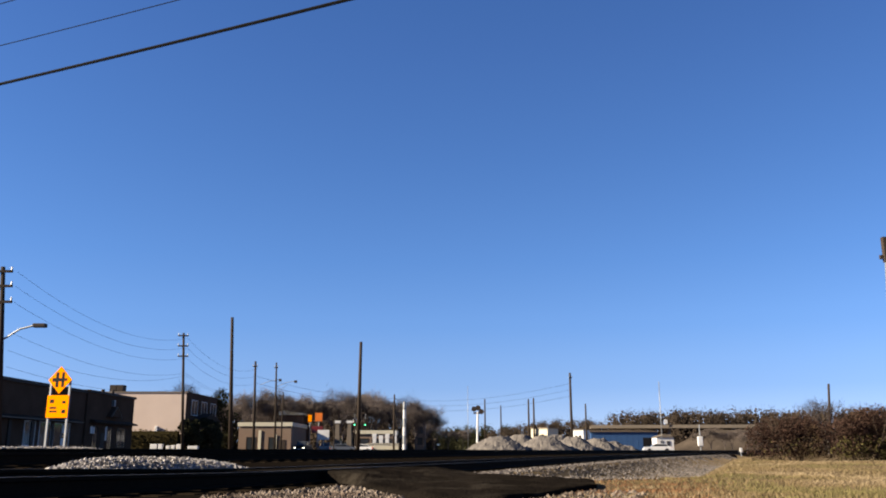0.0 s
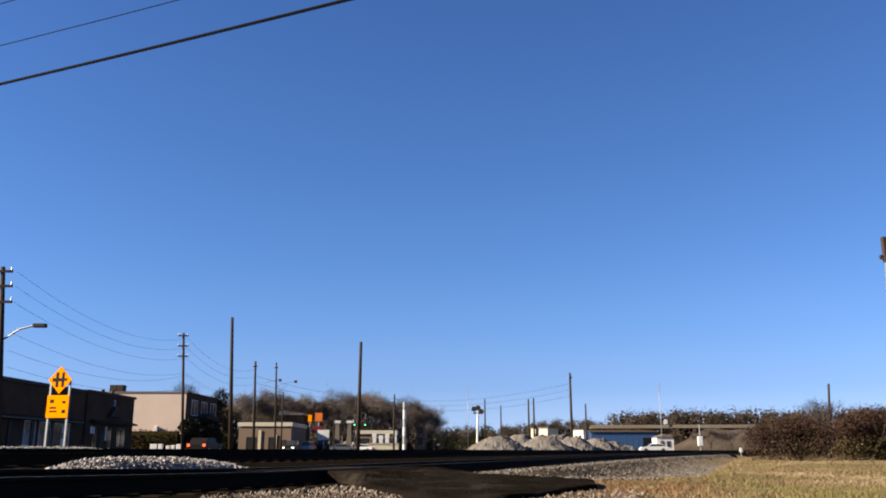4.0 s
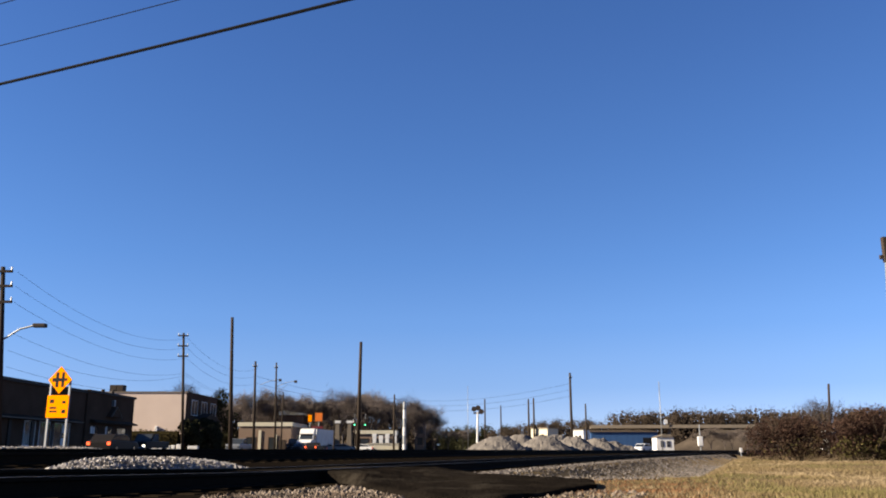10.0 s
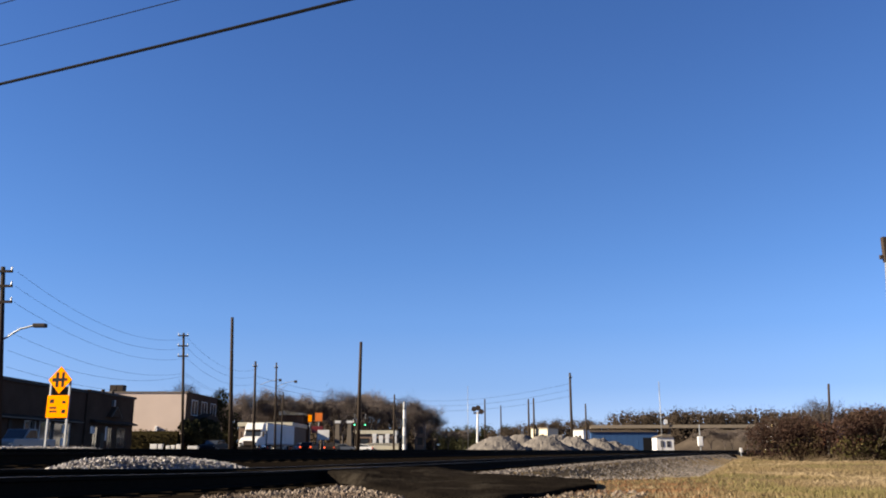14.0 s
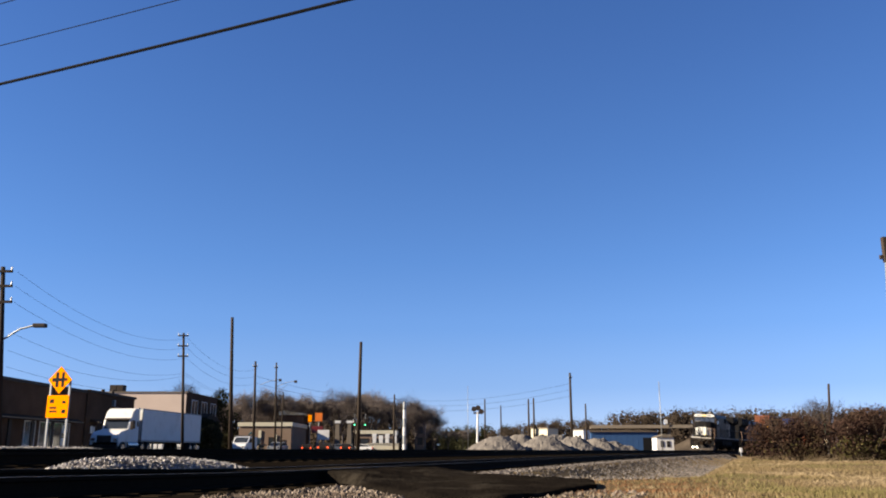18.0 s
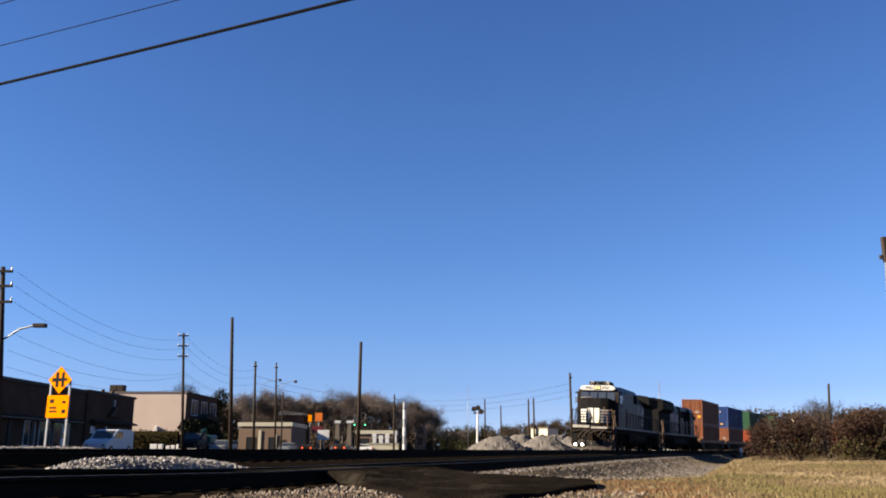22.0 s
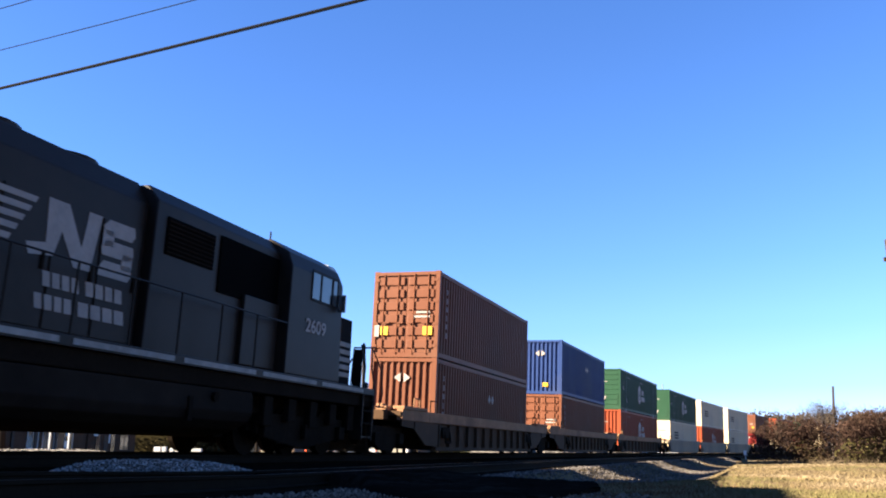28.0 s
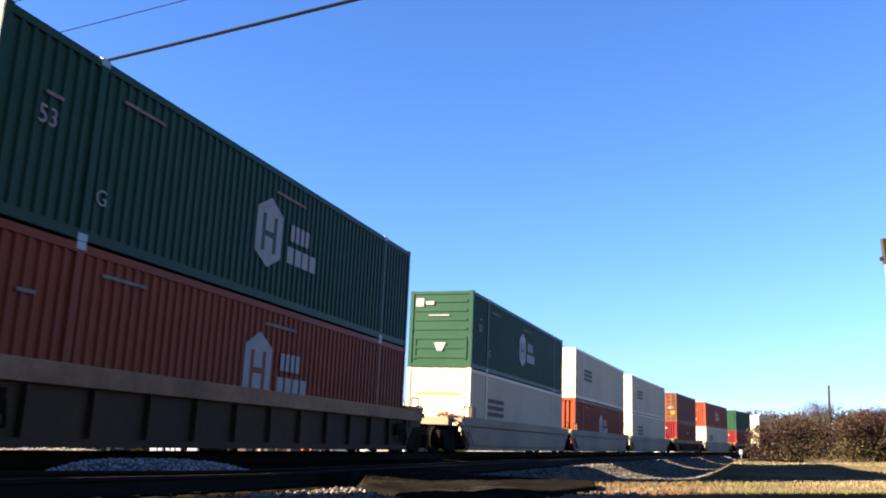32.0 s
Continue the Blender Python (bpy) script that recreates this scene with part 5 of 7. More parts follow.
        if e == "front":
            part("step_edge", box(*sorted((X(0.26), X(0.46))), 0.12, 1.3, 1.56, 1.74, 0.02), M["sillwhite"], t, "pale worn end step edge")
            part("step_edge", box(*sorted((X(0.28), X(0.46))), -1.15, 0.02, 1.52, 1.66, 0.02), M["sillwhite"], t, "pale worn end step edge")
            for ya, yb in ((0.95, 0.25), (0.25, -0.25), (0.62, 0.05), (-0.35, -0.9)):
                part("crossed_hose", tube([(X(0.36), ya, 0.9), (X(0.25), (ya + yb) / 2, 1.2 + 0.1 * ya), (X(0.33), yb, 1.42)], 0.03, 6), M["plow"], t, "worn tan air hose")
            part("signal_lamp", cyl(bmesh.new(), (X(0.25), 1.08, 1.84), (X(0.32), 1.08, 1.84), 0.09, n=12), M["chrome"], t)
        part("drop_step", box(min(X(0.3), X(0.62)), max(X(0.3), X(0.62)), -1.0, 1.0, 1.40, 1.48), K, t)
        part("cut_lever", tube([(X(0.45), -1.35, 1.3), (X(0.3), -0.5, 1.42), (X(0.25), 0.0, 1.2), (X(0.3), 0.5, 1.42), (X(0.45), 1.35, 1.3)], 0.025, 6), M["plow"], t)
        for s in (-1, 1):
            st = part("step_well", box(min(X(0.72), X(1.35)), max(X(0.72), X(1.35)), s * 1.15, s * 1.5, 0.45, 0.5), K, t)
            for z in (0.8, 1.12, 1.4):
                part("step_tread", box(min(X(0.74), X(1.33)), max(X(0.74), X(1.33)), min(s * 1.2, s * 1.52), max(s * 1.2, s * 1.52), z, z + 0.04), M["grime"], st)
            for v in (0.72, 1.36):
                part("step_side", box(min(X(v), X(v + 0.03)), max(X(v), X(v + 0.03)), min(s * 1.15, s * 1.52), max(s * 1.15, s * 1.52), 0.4, 1.56), K, st)
            for v in (0.68, 1.42):
                handrail(t, [(X(v), s * 1.5, 0.75), (X(v), s * 1.52, 1.7), (X(v + (0.10 if v < 1 else -0.1)), s * 1.45, 2.25), (X(v + (0.02 if v < 1 else -0.0)), s * 1.40, 2.78)], 0.024, "grab_rail", "railtan" if s < 0 or e == "rear" else "locoblack", "tan painted step handrail" if s < 0 or e == "rear" else "black step handrail")
            handrail(t, [(X(0.68), s * 1.45, 2.78), (X(0.66), s * 0.85, 2.78), (X(0.66), s * 0.8, 1.7)], 0.022, "end_rail", "railtan" if e == "front" and s < 0 else "locoblack")
            handrail(t, [(X(0.66), s * 0.8, 2.5), (X(0.45), s * 0.55, 2.2), (X(0.45), s * 0.5, 1.7)], 0.02, "end_rail")
            if e == "front":
                if s > 0:
                    handrail(t, [(X(0.66), 1.12, 2.9), (X(0.62), 1.18, 2.3), (X(0.6), 1.16, 1.7)], 0.03, "corner_rail")
                if s > 0:
                    part("rail_panel", box(*sorted((X(0.64), X(0.67))), 0.84, 1.1, 1.78, 2.74), M["nosedark"], t, "black safety chain panel")
                    handrail(t, [(X(0.66), 1.42, 2.72), (X(0.5), 1.62, 2.2), (X(0.45), 1.66, 1.62), (X(0.52), 1.6, 1.25)], 0.02, "flared_rail")
                else:
                    handrail(t, [(X(1.0), -0.75, 2.95), (X(0.62), -1.08, 2.2), (X(0.6), -1.1, 1.5)], 0.026, "slanted_rail", "railtan", "tan slanted front handrail")
        for s in (0.62, 1.12) if e == "front" and wide else (-1.0, 1.0):
            part("ditch_light", cyl(bmesh.new(), (X(0.27), s, 0.40), (X(0.30), s, 0.40), 0.09, n=16), M["lamp"] if e == "front" and wide else M["glass"], t, "bright lit ditch light" if e == "front" and wide else "")
            part("ditch_light_housing", cyl(bmesh.new(), (X(0.302), s, 0.40), (X(0.66), s, 0.40), 0.125, n=16), M["grime"], t)
        # anticlimber
        part("anticlimber", box(min(X(0.45), X(0.78)), max(X(0.45), X(0.78)), -1.25, 1.25, 1.38, 1.56, 0.03), M["nosedark"], t)
    # side handrails
    for s in (-1, 1):
        a, b = 6.1, L - 1.4
        top = [(a + (b - a) * i / 12, s * 1.5, deck + 1.02) for i in range(13)]
        handrail(t, [top[0], top[-1]], 0.018, "side_rail")
        for q in top:
            part("stanchion", cyl(bmesh.new(), (q[0], q[1], deck - 0.1), q, 0.022, n=6), K, t)
    # nose: a box with chamfered corners
    nx, nt, c0 = (1.48, 3.58, 2.75) if wide else (1.36, 3.40, 3.40)
    plan = [(nx, -0.46), (nx, 0.46), (nx + 0.27, 1.0), (c0 + 0.02, 1.0), (c0 + 0.02, -1.0), (nx + 0.27, -1.0)]
    nm = prism(plan, "z", deck, nt, 0.03)
    for v in nm.verts:
        if v.co.z > 3.0:
            v.co.x += max(0, nx + 0.35 - v.co.x) * 0.25
    ns = part("nose", nm, M["nosedark"], t)
    for i in range(5):
        z = 1.96 + i * 0.185
        for s in (-1, 1):
            part("nose_stripe", prism([(nx + 0.01, s * 0.49), (nx + 0.25, s * 0.97), (nx + 0.24, s * 0.98), (nx, s * 0.50)], "z", z, z + 0.11), Wt, ns, "white nose stripe")
            part("nose_stripe", box(nx + 0.30, c0 - 0.15 - 0.1 * (4 - i), min(s * 1.001, s * 1.007), max(s * 1.001, s * 1.007), z, z + 0.11), M["sillwhite"], ns, "grimy white nose stripe")
    for y0, y1 in ((-0.42, -0.05), (0.03, 0.42)):
        part("nose_panel", box(nx - 0.013, nx - 0.004, y0, y1, 1.93, 2.90), Wt, ns, "white nose panel")
    dark = prism([(0.06, 2.2), (0.3, 2.86), (0.36, 2.86), (0.24, 2.3), (0.38, 2.0), (0.3, 1.96)], "x", nx - 0.022, nx - 0.014)
    part("nose_emblem", dark, K, ns, "black horse-head shape on the white nose")
    for y in (-0.49, 0.49):
        part("nose_rail", tube([(nx - 0.08, y, 1.75), (nx - 0.08, y, 2.75)], 0.03, 6), K, ns)
    part("headlight", cyl(bmesh.new(), (nx - 0.06, -0.26, 2.02), (nx - 0.015, -0.26, 2.02), 0.075, n=12), M["lampy"] if wide else M["glass"], ns, "yellow-white lit headlight" if wide else "")
    part("headlight", cyl(bmesh.new(), (nx - 0.06, 0.26, 2.02), (nx - 0.015, 0.26, 2.02), 0.075, n=12), M["grime"], ns)
    if wide:
        part("nose_top_rail", tube([(nx + 0.05, 0.95, nt), (nx + 0.05, 0.2, nt + 0.06)], 0.025, 6), M["sillwhite"], ns)
    # cab
    roofline = [(-1.53, deck), (-1.53, 3.95), (-1.40, 4.25), (-0.95, 4.52), (0.95, 4.52), (1.40, 4.25), (1.53, 3.95), (1.53, deck)]
    cabm = prism(roofline, "x", c0, c0 + 2.75, 0.03)
    for v in cabm.verts:
        if v.co.x < c0 + 0.25 and v.co.z > 3.3:
            v.co.x += (v.co.z - 3.3) * 0.18
    cb = part("cab", cabm, K, t)
    for y0, y1 in ((-1.25, -0.68), (-0.6, -0.04), (0.04, 0.6), (0.68, 1.25)):
        w = bmesh.new()
        quadmesh(w, [(c0 - 0.008 + (z - 3.3) * 0.18 * (z > 3.3), y, z) for z in (3.5, 4.05) for y in (y0, y1)] + [(c0 + 0.01 + (z - 3.3) * 0.18, y, z) for z in (3.5, 4.05) for y in (y0, y1)],
                 ((0, 1, 3, 2), (4, 6, 7, 5), (0, 2, 6, 4), (1, 5, 7, 3), (2, 3, 7, 6), (0, 4, 5, 1)))
        part("windshield", w, M["cabglass"], cb)
    for s in (-1, 1):
        wz0, wz1 = (3.2, 3.86) if wide else (3.42, 4.0)
        for x0, x1 in ((c0 + 0.55, c0 + 1.05), (c0 + 1.12, c0 + 1.55)) if wide else ((c0 + 0.42, c0 + 0.66), (c0 + 0.74, c0 + 1.28), (c0 + 1.34, c0 + 1.75)):
            part("cab_window", box(x0, x1, min(s * 1.525, s * 1.536), max(s * 1.525, s * 1.536), wz0, wz1, 0.003), M["glass"], cb, "cab side window with bright sky reflections")
            for a, b, c, d in ((x0 - 0.03, x1 + 0.03, wz0 - 0.05, wz0), (x0 - 0.03, x1 + 0.03, wz1, wz1 + 0.05), (x0 - 0.03, x0, wz0, wz1), (x1, x1 + 0.03, wz0, wz1)):
                part("window_frame", box(a, b, min(s * 1.53, s * 1.55), max(s * 1.53, s * 1.55), c, d), M["black"], cb)
        if wide:
            part("sunshade", prism([(s * 1.53, 4.14), (s * 1.85, 4.02), (s * 1.85, 3.99), (s * 1.53, 4.08)], "x", 3.3, 4.4), K, cb)
        part("mirror", box(c0 + 0.35, c0 + 0.39, min(s * 1.55, s * 1.75), max(s * 1.55, s * 1.75), 3.3, 3.7), M["chrome"], cb)
        letters(number, 0.38 if wide else 0.42, M["decal"], cb, Matrix.Translation((3.95 if wide else 4.85, s * 1.542, 2.80)) @ (Matrix.Rotation(math.pi / 2, 4, "X") if s < 0 else Matrix.Rotation(math.pi, 4, "Z") @ Matrix.Rotation(math.pi / 2, 4, "X")), "road_number", bold=0.008, squeeze=1.25)
    nb = prism([(-1.32, 4.28), (-1.24, 4.19), (-1.0, 4.15), (1.0, 4.15), (1.24, 4.19), (1.32, 4.28), (1.2, 4.43), (0.95, 4.5), (-0.95, 4.5), (-1.2, 4.43)], "x", c0 - 0.03, c0 + 0.35, 0.06)
    nbo = part("number_board", nb, Wt, cb, "white number board across the cab brow")
    for s in (-0.62, 0.62):
        letters(number, 0.27, M["black"], nbo, Matrix.Translation((c0 - 0.036, s, 4.325)) @ Matrix.Rotation(-math.pi / 2, 4, "Z") @ Matrix.Rotation(math.pi / 2, 4, "X"), "board_number", bold=0.003)
    for s in (-0.11, 0.11):
        part("headlight", cyl(bmesh.new(), (c0 - 0.07, s, 4.33), (c0 - 0.01, s, 4.33), 0.085, n=12), M["lampy"] if wide else M["glass"], cb, "lit headlight" if wide else "")
    part("cab_brow_lamp_plate", box(c0 - 0.045, c0 - 0.02, -0.26, 0.26, 4.2, 4.46, 0.008), M["grime"], cb)
    ac = part("air_conditioner", box(3.3, 4.9, -0.75, 0.75, 4.5, 4.82 if wide else 4.56, 0.09), M["nosedark"], cb)
    for k in (-0.62, 0.5) if wide else ():
        part("unit_grille", box(3.24, 3.31, k - 0.12, k + 0.12, 4.58, 4.8, 0.01), M["sillwhite"], ac, "pale end grille")
    for k in (-0.45, 0.1, 0.5) if wide else ():
        part("horn_bell", cyl(bmesh.new(), (3.15, k, 4.66), (3.6, k, 4.66), 0.09, 0.04, 8), M["plow"], ac)
    part("antenna", cyl(bmesh.new(), (5.1, 0.3, 4.5), (5.1, 0.3, 4.95), 0.02, n=6), K, cb)
    # long hood
    if wide:
        ho = part("equipment_hood", prism([(-1.34, deck), (-1.34, 4.24), (-1.08, 4.54), (1.08, 4.54), (1.34, 4.24), (1.34, deck)], "x", 5.5, 11.4, 0.03), K, t)
        hood2 = prism([(-1.0, deck), (-1.0, 3.75), (-0.7, 4.15), (0.7, 4.15), (1.0, 3.75), (1.0, deck)], "x", 11.4, L - 5.8, 0.03)
        rad = prism([(-1.05, deck), (-1.05, 3.55), (-1.53, 3.72), (-1.53, 4.3), (-1.2, 4.5), (1.2, 4.5), (1.53, 4.3), (1.53, 3.72), (1.05, 3.55), (1.05, deck)], "x", L - 5.8, L - 1.3, 0.03)
    else:
        ho = part("equipment_hood", prism([(-1.2, deck), (-1.2, 4.2), (-0.95, 4.47), (0.95, 4.47), (1.2, 4.2), (1.2, deck)], "x", 6.1, 10.5, 0.03), K, t)
        hood2 = prism([(-1.02, deck), (-1.02, 4.1), (-0.75, 4.5), (0.75, 4.5), (1.02, 4.1), (1.02, deck)], "x", 10.5, L - 7.0, 0.03)
        rad = prism([(-1.05, deck), (-1.05, 3.5), (-1.50, 3.75), (-1.50, 4.45), (-1.2, 4.68), (1.2, 4.68), (1.50, 4.45), (1.50, 3.75), (1.05, 3.5), (1.05, deck)], "x", L - 7.0, L - 1.3, 0.03)
    h2 = part("engine_hood", hood2, K, t)
    rd = part("radiator_hood", rad, M["nosedark"], t)
    a = 11.6 if wide else 10.6
    b = L - 6.0 if wide else L - 7.2
    nd = 5
    wy = 1.001 if wide else 1.021
    for s in (-1, 1):
        for i in range(nd):
            x0 = a + (b - a) * i / nd
            dr = part("hood_door", box(x0 + 0.04, x0 + (b - a) / nd - 0.04, min(s * wy, s * (wy + 0.025)), max(s * wy, s * (wy + 0.025)), deck + 0.08, 3.62, 0.006), K, h2)
            part("door_latch", box(x0 + 0.10, x0 + 0.16, min(s * (wy + 0.025), s * (wy + 0.05)), max(s * (wy + 0.025), s * (wy + 0.05)), 2.6, 2.85), M["grime"], dr)
        hx = 9.6 if wide else 8.7
        hw = 1.341 if wide else 1.201
        gz = 3.58 if wide else 3.35
        gr = part("intake_grille", box(hx, hx + 1.5, min(s * hw, s * (hw + 0.02)), max(s * hw, s * (hw + 0.02)), gz, gz + 0.64), M["recess_shade"], ho)
        for k in range(8):
            part("grille_slat", box(hx + 0.03, hx + 1.47, min(s * (hw + 0.02), s * (hw + 0.04)), max(s * (hw + 0.02), s * (hw + 0.04)), gz + 0.03 + k * 0.075, gz + 0.06 + k * 0.075), M["grime"], gr)
        part("side_box", box(6.2, 7.6, min(s * (hw + 0.005), s * (hw + 0.1)), max(s * (hw + 0.005), s * (hw + 0.1)), deck + 0.05, 3.1, 0.02), K, ho)
        if not wide:
            part("intake_grille", box(6.2, 8.5, min(s * hw, s * (hw + 0.03)), max(s * hw, s * (hw + 0.03)), 3.0, 4.05), M["recess_shade"], ho, "large grille panel in the colour of a shaded recess")
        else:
            part("intake_grille", box(5.7, 6.45, min(s * hw, s * (hw + 0.02)), max(s * hw, s * (hw + 0.02)), 3.58, 4.22), M["recess_shade"], ho)
        ry = 1.532 if wide else 1.502
        r0 = L - 5.6 if wide else L - 6.8
        scr = part("radiator_screen", box(r0, L - 1.5, min(s * ry, s * (ry + 0.015)), max(s * ry, s * (ry + 0.015)), 3.8, 4.32), M["black"], rd)
        for k in range(12):
            xx = r0 + (L - 1.5 - r0) * (k + 0.5) / 12
            part("screen_bar", box(xx - 0.03, xx + 0.03, min(s * (ry + 0.015), s * (ry + 0.04)), max(s * (ry + 0.015), s * (ry + 0.04)), 3.8, 4.32), M["grime"], scr)
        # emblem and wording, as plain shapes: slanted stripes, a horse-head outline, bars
        q = wy + 0.03
        y0, y1 = sorted((s * q, s * (q + 0.004)))
        ex, sx, way = (14.5, 14.3, -1) if wide else (12.8, 13.0, 1)
        sg = 1 if wide else -1
        head = [(0.0, 2.86), (0.30, 2.80), (0.52, 3.02), (0.62, 2.72), (1.0, 2.72), (1.15, 3.1), (1.45, 2.74), (1.85, 2.78), (1.95, 3.05), (1.6, 3.28), (1.9, 3.52), (1.3, 3.55), (0.98, 3.3), (0.8, 3.62), (0.45, 3.58), (0.3, 3.25)]
        if not wide:
            head = [(0.0, 3.62), (0.42, 3.62), (0.78, 3.05), (0.86, 3.62), (1.16, 3.62), (1.02, 2.74), (0.66, 2.74), (0.34, 3.2), (0.22, 2.82), (-0.25, 2.76), (-0.32, 2.92), (0.05, 2.98)]
        em = part("hood_emblem", prism([(ex + sg * x, z) for x, z in head], "y", y0, y1), M["decal"], h2, "white galloping-horse shaped emblem")
        if not wide:
            for k in range(3):
                za = 2.74 + 0.32 * k
                part("emblem_bar", prism([(ex + sg * x, z) for x, z in ((1.2 + 0.05 * k, za), (1.92, za), (2.0, za + 0.1), (1.96, za + 0.24), (1.3 + 0.02 * k, za + 0.24), (1.2, za + 0.12))], "y", y0, y1), M["decal"], em)
            for x0, z0 in ((1.22, 3.2), (1.72, 2.9)):
                part("emblem_bar", prism([(ex + sg * x, z) for x, z in ((x0, z0), (x0 + 0.26, z0), (x0 + 0.26, z0 + 0.25), (x0, z0 + 0.25))], "y", y0, y1), M["decal"], em)
        for k in range(5):
            pz = 3.56 - k * 0.15
            pts = [(0.0 + 0.10 * k, pz), (2.45 - 0.04 * k, pz), (2.40 - 0.04 * k, pz - 0.085), (0.04 + 0.10 * k, pz - 0.085)]
            part("emblem_stripe", prism([(sx + way * x, z) for x, z in pts], "y", y0, y1), M["decal"], em)
        for x0, x1, z0 in ((0.1, 0.9, 2.38), (1.0, 1.9, 2.38), (0.0, 0.8, 2.06), (0.9, 2.0, 2.06)):
            n = 4
            for k in range(n):
                w0 = x0 + (x1 - x0) * k / n
                xs = sorted((ex + sg * w0, ex + sg * (w0 + (x1 - x0) / n - 0.05)))
                part("wording_bar", prism([(xs[0], z0), (xs[1], z0), (xs[1] - sg * 0.04, z0 + 0.21), (xs[0] - sg * 0.04, z0 + 0.21)], "y", y0, y1), M["decal"], em)
    part("exhaust_stack", box(L - 8.6, L - 7.6, -0.3, 0.3, 4.1, 4.62 if wide else 4.7, 0.04), K, h2)
    for k in range(2 if wide else 3):
        part("roof_fan", cyl(bmesh.new(), (L - 2.4 - k * 1.6, 0, 4.45), (L - 2.4 - k * 1.6, 0, 4.62 if wide else 4.8), 0.62, n=18), K, rd)
    if wide:
        part("brake_grid_box", box(12.0, 13.9, -0.85, 0.85, 4.1, 4.34, 0.04), K, h2)
    else:
        for k in range(2):
            part("roof_fan", cyl(bmesh.new(), (11.6 + k * 1.7, 0, 4.48), (11.6 + k * 1.7, 0, 4.62), 0.6, n=18), K, h2)
    for o in t.children_recursive:
        raise_above(o, deck)
    return t


def raise_above(ob, level):
    # stretch what stands on the deck to its full height of 4.75 m
    if ob.type != "MESH" or ob.name.startswith(("road_number", "board_number")):
        ob.location.z += 0.055 * max(0.0, ob.location.z - level)
        return
    if any(v.co.z > level + 0.01 for v in ob.data.vertices):
        for v in ob.data.vertices:
            if v.co.z > level:
                v.co.z += 0.055 * (v.co.z - level)


# ---- containers ----
def corrugated(L, H, pitch, depth, s, y, x0, z0, flip=False):
    """A folded sheet: vertical ribs along x."""
    bm = bmesh.new()
    n = max(1, int(round(L / pitch)))
    p = L / n
    xs = []
    for i in range(n):
        a = x0 + i * p
        xs += [(a, 0), (a + p * 0.30, 0), (a + p * 0.42, 1), (a + p * 0.88, 1)]
    xs.append((x0 + L, 0))
    lo = [bm.verts.new((x, y - s * d * depth, z0)) for x, d in xs]
    hi = [bm.verts.new((x, y - s * d * depth, z0 + H)) for x, d in xs]
    for i in range(len(xs) - 1):
        f = (lo[i], lo[i + 1], hi[i + 1], hi[i])
        bm.faces.new(f if s < 0 else f[::-1])
    return bm


def turn_end(bm, x):
    """Turns a sheet built along x into an end wall at x."""
    for v in bm.verts:
        v.co = Vector((x + v.co.y, v.co.x, v.co.z))
    bmesh.ops.reverse_faces(bm, faces=bm.faces[:])
    return bm


